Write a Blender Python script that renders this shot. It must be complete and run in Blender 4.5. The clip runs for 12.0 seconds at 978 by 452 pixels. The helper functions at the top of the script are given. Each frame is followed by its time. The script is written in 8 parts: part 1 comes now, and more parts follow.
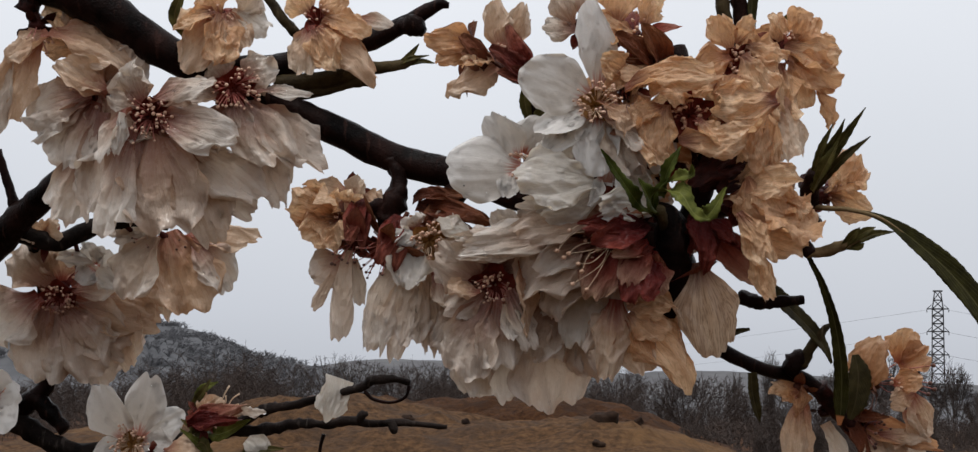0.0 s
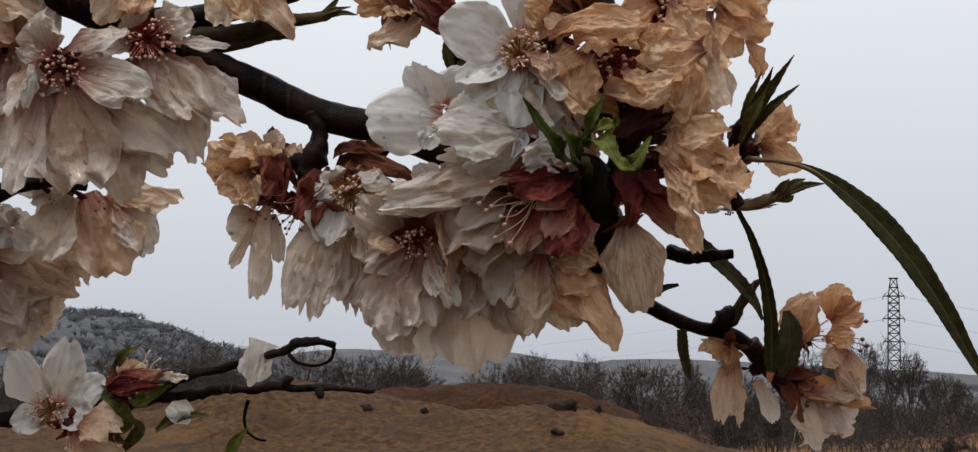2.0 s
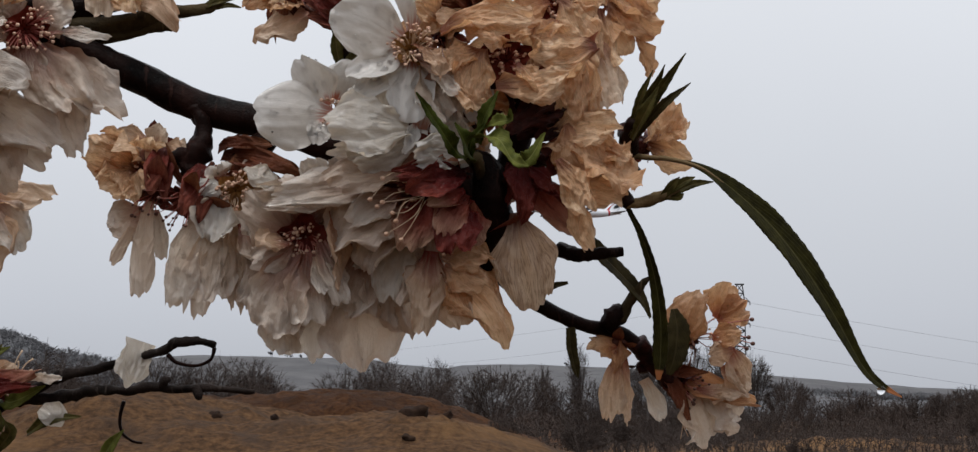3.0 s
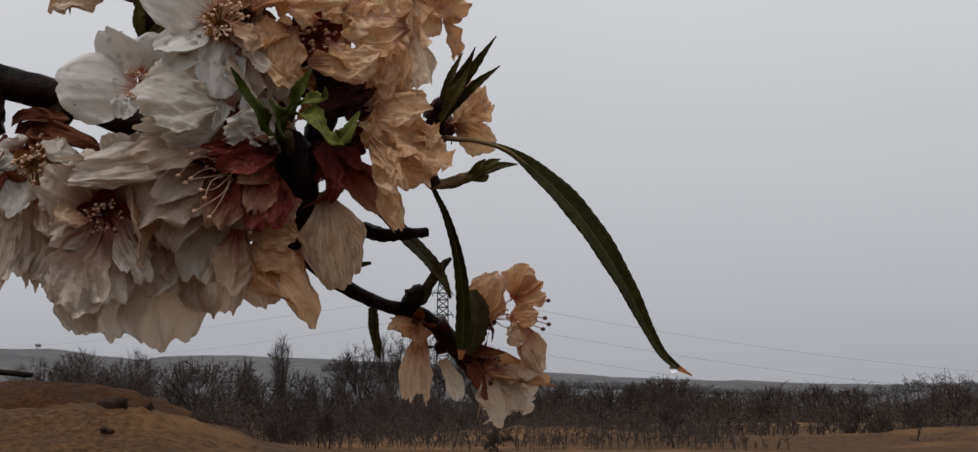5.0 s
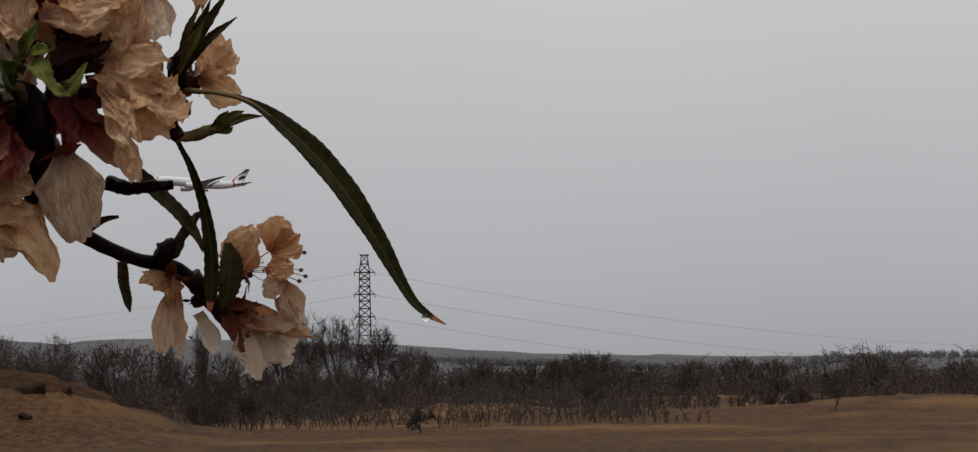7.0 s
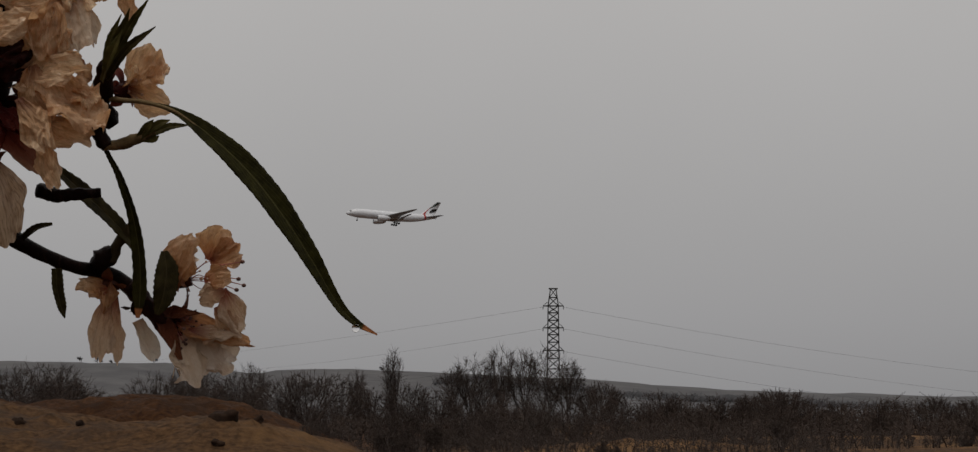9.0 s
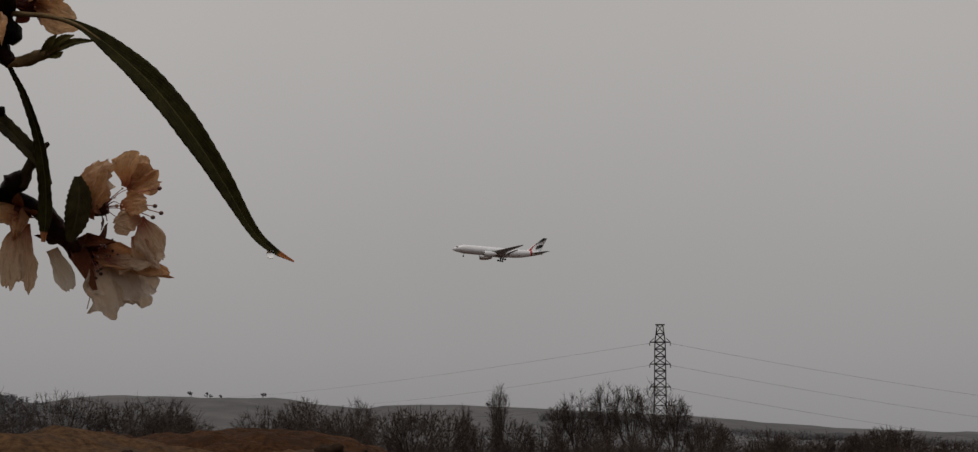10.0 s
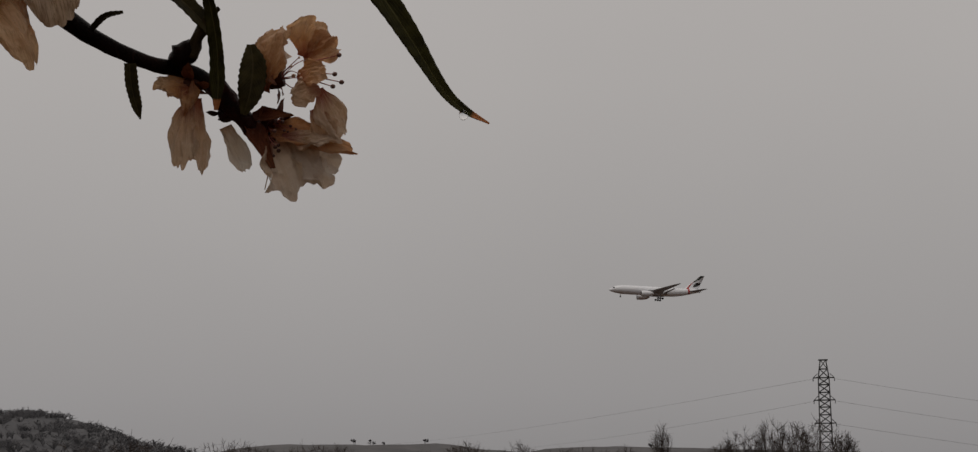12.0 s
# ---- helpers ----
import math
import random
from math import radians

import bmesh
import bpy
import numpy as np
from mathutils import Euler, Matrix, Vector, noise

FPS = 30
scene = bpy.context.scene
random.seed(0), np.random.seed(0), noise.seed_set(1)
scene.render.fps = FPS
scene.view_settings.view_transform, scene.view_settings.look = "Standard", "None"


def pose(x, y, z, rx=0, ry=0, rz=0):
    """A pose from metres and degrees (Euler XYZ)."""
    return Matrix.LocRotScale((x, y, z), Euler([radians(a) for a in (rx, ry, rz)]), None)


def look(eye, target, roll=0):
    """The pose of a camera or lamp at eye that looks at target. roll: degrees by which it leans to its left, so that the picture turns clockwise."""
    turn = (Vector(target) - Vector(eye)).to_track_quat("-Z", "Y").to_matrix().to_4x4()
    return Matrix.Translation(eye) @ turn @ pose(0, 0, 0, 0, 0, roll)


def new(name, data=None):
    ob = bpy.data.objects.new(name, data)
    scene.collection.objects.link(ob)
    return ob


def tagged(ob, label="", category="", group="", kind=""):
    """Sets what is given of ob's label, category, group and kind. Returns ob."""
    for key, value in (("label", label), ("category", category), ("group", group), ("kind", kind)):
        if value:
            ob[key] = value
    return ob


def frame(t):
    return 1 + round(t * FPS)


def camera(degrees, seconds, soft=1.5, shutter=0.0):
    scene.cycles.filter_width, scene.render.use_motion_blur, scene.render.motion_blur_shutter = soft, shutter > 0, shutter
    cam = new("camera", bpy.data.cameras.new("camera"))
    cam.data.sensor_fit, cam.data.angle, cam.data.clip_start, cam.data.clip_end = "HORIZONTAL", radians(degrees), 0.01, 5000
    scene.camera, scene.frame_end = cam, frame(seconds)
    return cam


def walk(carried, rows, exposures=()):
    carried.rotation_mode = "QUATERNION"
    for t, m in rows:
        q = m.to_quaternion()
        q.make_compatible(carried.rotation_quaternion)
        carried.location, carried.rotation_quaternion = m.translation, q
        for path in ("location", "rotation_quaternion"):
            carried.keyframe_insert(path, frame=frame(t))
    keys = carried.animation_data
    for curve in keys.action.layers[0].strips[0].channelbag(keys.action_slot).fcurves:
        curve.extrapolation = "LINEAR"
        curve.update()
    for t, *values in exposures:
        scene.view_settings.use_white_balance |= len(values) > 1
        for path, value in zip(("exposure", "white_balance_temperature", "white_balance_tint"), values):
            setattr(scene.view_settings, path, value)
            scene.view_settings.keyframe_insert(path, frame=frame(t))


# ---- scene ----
cam = camera(32, 12.0, soft=1.3)
PATH = [
    (0, look((-0.0005, -0.0216, 1.6096), (-0.5088, 1.8997, 1.8345), 1.24)),
    (0.5, look((0.0018, -0.0142, 1.6073), (-0.5114, 1.9068, 1.8230), 1.32)),
    (1, look((0.0037, -0.0114, 1.6054), (-0.4925, 1.9133, 1.8273), 1.38)),
    (1.5, look((0.0067, -0.0090, 1.6046), (-0.4840, 1.9173, 1.8256), 1.31)),
    (2, look((0.0075, -0.0023, 1.5994), (-0.4534, 1.9321, 1.8128), 0.86)),
    (2.5, look((-0.0000, -0.0001, 1.6000), (-0.3985, 1.9471, 1.8227), 1.19)),
    (3, look((-0.0065, 0.0016, 1.5970), (-0.2965, 1.9680, 1.8191), 0.54)),
    (3.5, look((-0.0040, 0.0102, 1.5917), (-0.1429, 1.9952, 1.7925), -0.09)),
    (3.7, look((-0.0002, 0.0093, 1.5940), (-0.0984, 1.9952, 1.8093), 0.11)),
    (5.3, look((-0.0446, -0.0018, 1.5929), (0.0557, 1.9845, 1.8041), -0.23)),
    (5.5, look((-0.0405, -0.0018, 1.5927), (0.0949, 1.9834, 1.7945), -0.49)),
    (6, look((-0.0162, -0.0130, 1.5907), (0.1457, 1.9694, 1.7998), -0.79)),
    (6.5, look((0.0103, -0.0129, 1.5901), (0.1530, 1.9714, 1.7951), -0.64)),
    (7, look((0.0197, -0.0080, 1.5825), (0.1658, 1.9778, 1.7696), -0.97)),
    (7.2, look((0.0213, -0.0069, 1.5815), (0.1837, 1.9773, 1.7732), -0.98)),
    (8.8, look((0.1102, -0.0024, 1.5789), (0.0625, 1.9850, 1.7986), -0.29)),
    (9, look((0.1122, -0.0044, 1.5739), (0.0367, 1.9811, 1.8022), 0.10)),
    (9.5, look((0.1467, 0.0144, 1.5590), (0.0103, 1.9915, 1.8282), 0.26)),
    (10, look((0.1741, 0.0348, 1.5387), (-0.0255, 2.0065, 1.8082), 0.48)),
    (10.5, look((0.1713, 0.0586, 1.5316), (-0.0791, 2.0212, 1.8240), -0.37)),
    (11, look((0.1675, 0.0624, 1.5113), (-0.1399, 2.0202, 1.7801), -0.46)),
    (11.5, look((0.1615, 0.0867, 1.4999), (-0.1689, 2.0394, 1.7786), -0.73)),
    (12, look((0.1474, 0.1001, 1.4893), (-0.2308, 2.0380, 1.8079), -0.67)),
]
EXPOSURES = [(0.0, 0.42, 6450, 11), (2.5, 0.4, 6450, 11), (3.5, 0.2, 6450, 11), (5.5, 0.0, 6700, 12), (7.2, -0.14, 6800, 12), (8.8, -0.52, 7000, 12), (9.5, -0.58, 7150, 12.5), (10.5, -0.62, 7200, 13.5), (12.0, -0.68, 7250, 14)]
walk(cam, PATH, EXPOSURES)

# ---------------------------------------------------------------- sky and sun
SUN_ELEV, SUN_AZ = 69.0, 205.0
world = bpy.data.worlds.new("overcast")
scene.world = world
world.use_nodes = True
wn, wl = world.node_tree.nodes, world.node_tree.links
sky = wn.new("ShaderNodeTexSky")
sky.sky_type, sky.sun_disc = "NISHITA", False
sky.sun_elevation, sky.sun_rotation = radians(SUN_ELEV), radians(SUN_AZ)
sky.air_density, sky.dust_density, sky.ozone_density = 1.5, 6.0, 2.0
tc = wn.new("ShaderNodeTexCoord")
sep = wn.new("ShaderNodeSeparateXYZ")
wl.new(tc.outputs["Generated"], sep.inputs[0])
# cloud deck: three times brighter overhead than at the horizon, faintly mottled
ramp = wn.new("ShaderNodeValToRGB")
ramp.color_ramp.elements[0].position, ramp.color_ramp.elements[0].color = 0.0, (0.375, 0.395, 0.43, 1)
ramp.color_ramp.elements[1].position, ramp.color_ramp.elements[1].color = 1.0, (1.05, 1.05, 1.06, 1)
for pos, c in ((0.06, (0.460, 0.484, 0.526, 1)), (0.24, (0.63, 0.65, 0.68, 1))):
    e = ramp.color_ramp.elements.new(pos)
    e.color = c
wl.new(sep.outputs["Z"], ramp.inputs[0])
cloud = wn.new("ShaderNodeTexNoise")
cloud.inputs["Scale"].default_value, cloud.inputs["Detail"].default_value = 3.0, 3.0
wl.new(tc.outputs["Generated"], cloud.inputs["Vector"])
mr = wn.new("ShaderNodeMapRange")
mr.inputs["To Min"].default_value, mr.inputs["To Max"].default_value = 0.93, 1.07
wl.new(cloud.outputs["Fac"], mr.inputs["Value"])
mul = wn.new("ShaderNodeMix")
mul.data_type, mul.blend_type = "RGBA", "MULTIPLY"
mul.inputs["Factor"].default_value = 1.0
wl.new(ramp.outputs["Color"], mul.inputs["A"])
wl.new(mr.outputs["Result"], mul.inputs["B"])
# the deck is a little duller behind
side = wn.new("ShaderNodeMapRange")
for key, k in (("From Min", -0.9), ("From Max", 0.75), ("To Min", 0.8), ("To Max", 1.0)):
    side.inputs[key].default_value = k
wl.new(sep.outputs["Y"], side.inputs["Value"])
mul2 = wn.new("ShaderNodeMix")
mul2.data_type, mul2.blend_type = "RGBA", "MULTIPLY"
mul2.inputs["Factor"].default_value = 1.0
wl.new(mul.outputs["Result"], mul2.inputs["A"])
wl.new(side.outputs["Result"], mul2.inputs["B"])
bg_cloud, bg_sky, add = wn.new("ShaderNodeBackground"), wn.new("ShaderNodeBackground"), wn.new("ShaderNodeAddShader")
wl.new(mul2.outputs["Result"], bg_cloud.inputs["Color"])
wl.new(sky.outputs["Color"], bg_sky.inputs["Color"])
bg_cloud.inputs["Strength"].default_value, bg_sky.inputs["Strength"].default_value = 0.92, 0.008
wl.new(bg_cloud.outputs[0], add.inputs[0])
wl.new(bg_sky.outputs[0], add.inputs[1])
wl.new(add.outputs[0], wn["World Output"].inputs["Surface"])
sun = new("sun", bpy.data.lights.new("sun", "SUN"))
sun.data.energy, sun.data.angle, sun.data.color = 1.0, radians(12), (1.0, 0.985, 0.955)
sun.rotation_euler = (radians(SUN_ELEV - 90), 0, radians(-SUN_AZ))


# ---------------------------------------------------------------- materials
def material(name):
    m = bpy.data.materials.new(name)
    m.use_nodes = True
    return m, m.node_tree.nodes, m.node_tree.links, m.node_tree.nodes["Principled BSDF"]


def mix_rgb(n, l, fac, a, b, mode="MIX"):
    x = n.new("ShaderNodeMix")
    x.data_type, x.blend_type = "RGBA", mode
    for key, v in (("Factor", fac), ("A", a), ("B", b)):
        if isinstance(v, (int, float)):
            x.inputs[key].default_value = v
        elif isinstance(v, tuple):
            x.inputs[key].default_value = (*v, 1)
        else:
            l.new(v, x.inputs[key])
    return x.outputs["Result"]


def noise_tex(n, l, scale, detail=4.0, vec=None, rough=0.55):
    x = n.new("ShaderNodeTexNoise")
    x.inputs["Scale"].default_value, x.inputs["Detail"].default_value, x.inputs["Roughness"].default_value = scale, detail, rough
    if vec is not None:
        l.new(vec, x.inputs["Vector"])
    return x.outputs["Fac"]


def span(n, l, v, a, b, c=0.0, d=1.0):
    x = n.new("ShaderNodeMapRange")
    for key, k in (("From Min", a), ("From Max", b), ("To Min", c), ("To Max", d)):
        x.inputs[key].default_value = k
    l.new(v, x.inputs["Value"])
    return x.outputs["Result"]


def math_node(n, l, op, a, b=None):
    x = n.new("ShaderNodeMath")
    x.operation = op
    for i, v in enumerate((a, b)):
        if isinstance(v, (int, float)):
            x.inputs[i].default_value = v
        elif v is not None:
            l.new(v, x.inputs[i])
    return x.outputs[0]


def bump(n, l, height, bsdf, strength, dist):
    x = n.new("ShaderNodeBump")
    x.inputs["Strength"].default_value, x.inputs["Distance"].default_value = strength, dist
    l.new(height, x.inputs["Height"])
    for b in bsdf:
        l.new(x.outputs[0], b.inputs["Normal"])


def object_random(n):
    return n.new("ShaderNodeObjectInfo").outputs["Random"]


def petal_material(name, tip, mid, base, blotch, amount, through_light=0.33, rough=0.36, vein=0.2, reach=0.46, relief=0.5, rim=0.5, crease=0.5, gloss=0.5):
    """A thin wet petal: pigment from its base outwards, fanned veins, brown blotches, light through it."""
    m, n, l, p = material(name)
    uv = n.new("ShaderNodeTexCoord")
    s = n.new("ShaderNodeSeparateXYZ")
    l.new(uv.outputs["UV"], s.inputs[0])
    across, along = s.outputs[0], s.outputs[1]
    rnd = object_random(n)
    pos = n.new("ShaderNodeNewGeometry").outputs["Position"]
    wander = noise_tex(n, l, 160.0, 2.0, pos)

    def fan(count, drift):
        com = n.new("ShaderNodeCombineXYZ")
        l.new(math_node(n, l, "ADD", math_node(n, l, "MULTIPLY", across, count), math_node(n, l, "MULTIPLY", wander, 1.2)), com.inputs[0])
        l.new(math_node(n, l, "MULTIPLY", along, drift), com.inputs[1])
        l.new(math_node(n, l, "MULTIPLY", rnd, 37.0), com.inputs[2])
        return com.outputs[0]

    veins = span(n, l, noise_tex(n, l, 1.0, 3.0, fan(15.0, 1.3), 0.65), 0.44, 0.66)
    # thin branching lines
    hair = noise_tex(n, l, 1.0, 2.0, fan(30.0, 2.6), 0.6)
    hair = span(n, l, math_node(n, l, "ABSOLUTE", math_node(n, l, "SUBTRACT", hair, 0.5)), 0.045, 0.0)
    blot = noise_tex(n, l, 130.0, 4.0, pos, 0.65)
    fine = noise_tex(n, l, 900.0, 2.0, pos)
    folds = span(n, l, math_node(n, l, "ABSOLUTE", math_node(n, l, "SUBTRACT", noise_tex(n, l, 260.0, 2.0, pos, 0.5), 0.5)), 0.0, 0.22)
    col = mix_rgb(n, l, span(n, l, along, 0.98, 0.45), tip, mid)
    col = mix_rgb(n, l, span(n, l, math_node(n, l, "ADD", blot, math_node(n, l, "MULTIPLY", rnd, 0.25)), 0.52, 0.86, 0.0, amount), col, blotch)
    col = mix_rgb(n, l, math_node(n, l, "MULTIPLY", veins, vein), col, blotch)
    col = mix_rgb(n, l, math_node(n, l, "MULTIPLY", hair, min(1.0, vein * 1.6)), col, tuple(0.6 * k for k in blotch))
    col = mix_rgb(n, l, math_node(n, l, "MULTIPLY", span(n, l, math_node(n, l, "ADD", along, math_node(n, l, "MULTIPLY", veins, 0.16)), reach, 0.12), 0.95), col, base)
    col = mix_rgb(n, l, span(n, l, rnd, 0.0, 1.0, 0.0, 0.25), col, mid)
    col = mix_rgb(n, l, span(n, l, math_node(n, l, "FRACT", math_node(n, l, "MULTIPLY", rnd, 7.3)), 0.35, 1.0, 0.0, 0.75 * amount), col, blotch)
    off = math_node(n, l, "ABSOLUTE", math_node(n, l, "SUBTRACT", math_node(n, l, "MULTIPLY", across, 2.0), 1.0))
    outer = math_node(n, l, "ADD", math_node(n, l, "MAXIMUM", math_node(n, l, "MULTIPLY", off, 0.98), along), math_node(n, l, "MULTIPLY", math_node(n, l, "SUBTRACT", blot, 0.5), 0.25))
    col = mix_rgb(n, l, span(n, l, outer, 0.92, 1.02, 0.0, rim), col, blotch)
    l.new(col, p.inputs["Base Color"])
    l.new(span(n, l, blot, 0.35, 0.65, rough - 0.12, rough + 0.16), p.inputs["Roughness"])
    p.inputs["Specular IOR Level"].default_value = gloss
    tr = n.new("ShaderNodeBsdfTranslucent")
    l.new(mix_rgb(n, l, 1.0, col, (1.0, 0.91, 0.79), "MULTIPLY"), tr.inputs["Color"])
    height = math_node(n, l, "ADD", math_node(n, l, "MULTIPLY", veins, 0.3), math_node(n, l, "MULTIPLY", hair, -0.2))
    height = math_node(n, l, "ADD", height, math_node(n, l, "ADD", math_node(n, l, "MULTIPLY", blot, crease), math_node(n, l, "MULTIPLY", fine, 0.2)))
    height = math_node(n, l, "ADD", height, math_node(n, l, "MULTIPLY", folds, crease))
    bump(n, l, height, (p, tr), relief, 0.0011)
    mixs = n.new("ShaderNodeMixShader")
    mixs.inputs[0].default_value = through_light
    l.new(p.outputs[0], mixs.inputs[1])
    l.new(tr.outputs[0], mixs.inputs[2])
    l.new(mixs.outputs[0], n["Material Output"].inputs["Surface"])
    return m


PETAL = {
    "fresh": petal_material("petal_white", (0.75, 0.75, 0.74), (0.66, 0.635, 0.60), (0.44, 0.12, 0.07), (0.66, 0.60, 0.54), 0.2, 0.34, 0.24, 0.06, 0.25, 0.16, 0.1, 0.12),
    "cream": petal_material("petal_cream", (0.82, 0.79, 0.74), (0.60, 0.49, 0.39), (0.20, 0.022, 0.013), (0.45, 0.25, 0.13), 0.4, 0.30, 0.22, 0.07, 0.72, 0.55, 0.22, 0.3),
    "peach": petal_material("petal_peach", (0.78, 0.66, 0.53), (0.63, 0.445, 0.305), (0.26, 0.035, 0.024), (0.52, 0.27, 0.13), 0.5, 0.32, 0.22, 0.13, 0.52, 0.55, 0.28, 0.35),
    "amber": petal_material("petal_amber", (0.84, 0.63, 0.43), (0.66, 0.36, 0.175), (0.28, 0.05, 0.028), (0.54, 0.27, 0.13), 0.6, 0.46, 0.26, 0.24, 0.50, 0.55, 0.35, 0.4),
    "tan": petal_material("petal_tan", (1.0, 0.79, 0.545), (0.92, 0.625, 0.375), (0.18, 0.03, 0.02), (0.52, 0.235, 0.10), 0.5, 0.42, 0.26, 0.26, 0.42, 0.55, 0.3, 0.6),
    "limp": petal_material("petal_limp", (0.83, 0.80, 0.755), (0.66, 0.56, 0.455), (0.52, 0.34, 0.23), (0.50, 0.30, 0.17), 0.4, 0.36, 0.22, 0.07, 0.38, 0.55, 0.22, 0.3),
    "veined": petal_material("petal_veined", (0.74, 0.60, 0.45), (0.64, 0.47, 0.33), (0.16, 0.03, 0.02), (0.26, 0.13, 0.07), 0.3, 0.34, 0.3, 0.5, 0.36, 0.4, 0.3, 0.2),
    "scrap": petal_material("petal_scrap", (0.80, 0.80, 0.79), (0.75, 0.73, 0.69), (0.72, 0.68, 0.62), (0.66, 0.58, 0.46), 0.4, 0.5, 0.2, 0.1, 0.3, 0.4, 0.2, 0.2),
    "flush": petal_material("petal_flushed", (0.58, 0.40, 0.28), (0.29, 0.085, 0.058), (0.12, 0.009, 0.008), (0.24, 0.06, 0.04), 0.4, 0.30, 0.26, 0.30, 0.85, 0.55, 0.25, 0.4, 0.12),
    "crimson": petal_material("petal_crimson", (0.25, 0.064, 0.045), (0.112, 0.016, 0.014), (0.035, 0.004, 0.005), (0.09, 0.010, 0.009), 0.5, 0.20, 0.28, 0.35, 0.55, 0.6, 0.3, 0.5, 0.12),
}


def bark_material(name, dark, light, lenticel, rough=0.4):
    m, n, l, p = material(name)
    pos = n.new("ShaderNodeNewGeometry").outputs["Position"]
    mp = n.new("ShaderNodeMapping")
    mp.inputs["Rotation"].default_value = (0, radians(28), 0)
    mp.inputs["Scale"].default_value = (420, 160, 90)
    l.new(pos, mp.inputs["Vector"])
    big = noise_tex(n, l, 70.0, 5.0, pos, 0.65)
    rings = noise_tex(n, l, 1.0, 3.0, mp.outputs[0])
    fine = noise_tex(n, l, 1300.0, 3.0, pos)
    col = mix_rgb(n, l, span(n, l, big, 0.38, 0.66), dark, light)
    col = mix_rgb(n, l, span(n, l, rings, 0.60, 0.70, 0.0, 0.6), col, lenticel)
    l.new(col, p.inputs["Base Color"])
    l.new(span(n, l, big, 0.3, 0.7, rough - 0.12, rough + 0.2), p.inputs["Roughness"])
    h = math_node(n, l, "ADD", math_node(n, l, "MULTIPLY", big, 1.0), math_node(n, l, "ADD", math_node(n, l, "MULTIPLY", rings, 0.22), math_node(n, l, "MULTIPLY", fine, 0.3)))
    bump(n, l, h, (p,), 0.8, 0.0014)
    p.inputs["Specular IOR Level"].default_value = 0.05
    return m


BARK = bark_material("bark_wet", (0.0022, 0.0011, 0.0009), (0.019, 0.0078, 0.0060), (0.046, 0.021, 0.016), 0.36)
BARK_GREY = bark_material("bark_weathered", (0.006, 0.0045, 0.004), (0.028, 0.021, 0.0185), (0.075, 0.062, 0.054), 0.6)
STALK = bark_material("stalk_pale", (0.10, 0.068, 0.034), (0.25, 0.18, 0.095), (0.30, 0.23, 0.14), 0.5)
TWIG_GREEN = bark_material("twig_green", (0.022, 0.016, 0.009), (0.085, 0.064, 0.032), (0.17, 0.13, 0.08), 0.5)


def leaf_material(name, dark, light, vein, tipc=None, rough=0.38):
    m, n, l, p = material(name)
    uv = n.new("ShaderNodeTexCoord")
    s = n.new("ShaderNodeSeparateXYZ")
    l.new(uv.outputs["UV"], s.inputs[0])
    across, along = s.outputs[0], s.outputs[1]
    off = math_node(n, l, "ABSOLUTE", math_node(n, l, "SUBTRACT", across, 0.5))
    slant = math_node(n, l, "SUBTRACT", math_node(n, l, "MULTIPLY", along, 19.0), math_node(n, l, "MULTIPLY", off, 9.0))
    wave = math_node(n, l, "ABSOLUTE", math_node(n, l, "SUBTRACT", math_node(n, l, "FRACT", slant), 0.5))
    side_veins = span(n, l, wave, 0.07, 0.0)
    rib = span(n, l, off, 0.05, 0.015)
    lines = math_node(n, l, "MAXIMUM", side_veins, rib)
    pos = n.new("ShaderNodeNewGeometry").outputs["Position"]
    mott = noise_tex(n, l, 260.0, 4.0, pos)
    col = mix_rgb(n, l, span(n, l, mott, 0.35, 0.68), dark, light)
    col = mix_rgb(n, l, math_node(n, l, "MULTIPLY", lines, 0.6), col, vein)
    if tipc:
        col = mix_rgb(n, l, span(n, l, along, 0.925, 0.94), col, tipc)
    l.new(col, p.inputs["Base Color"])
    p.inputs["Roughness"].default_value = rough
    p.inputs["Specular IOR Level"].default_value = 0.10
    tr = n.new("ShaderNodeBsdfTranslucent")
    l.new(col, tr.inputs["Color"])
    h = math_node(n, l, "ADD", math_node(n, l, "MULTIPLY", lines, -0.6), math_node(n, l, "MULTIPLY", mott, 0.7))
    bump(n, l, h, (p, tr), 0.5, 0.001)
    mixs = n.new("ShaderNodeMixShader")
    mixs.inputs[0].default_value = 0.28
    l.new(p.outputs[0], mixs.inputs[1])
    l.new(tr.outputs[0], mixs.inputs[2])
    l.new(mixs.outputs[0], n["Material Output"].inputs["Surface"])
    return m


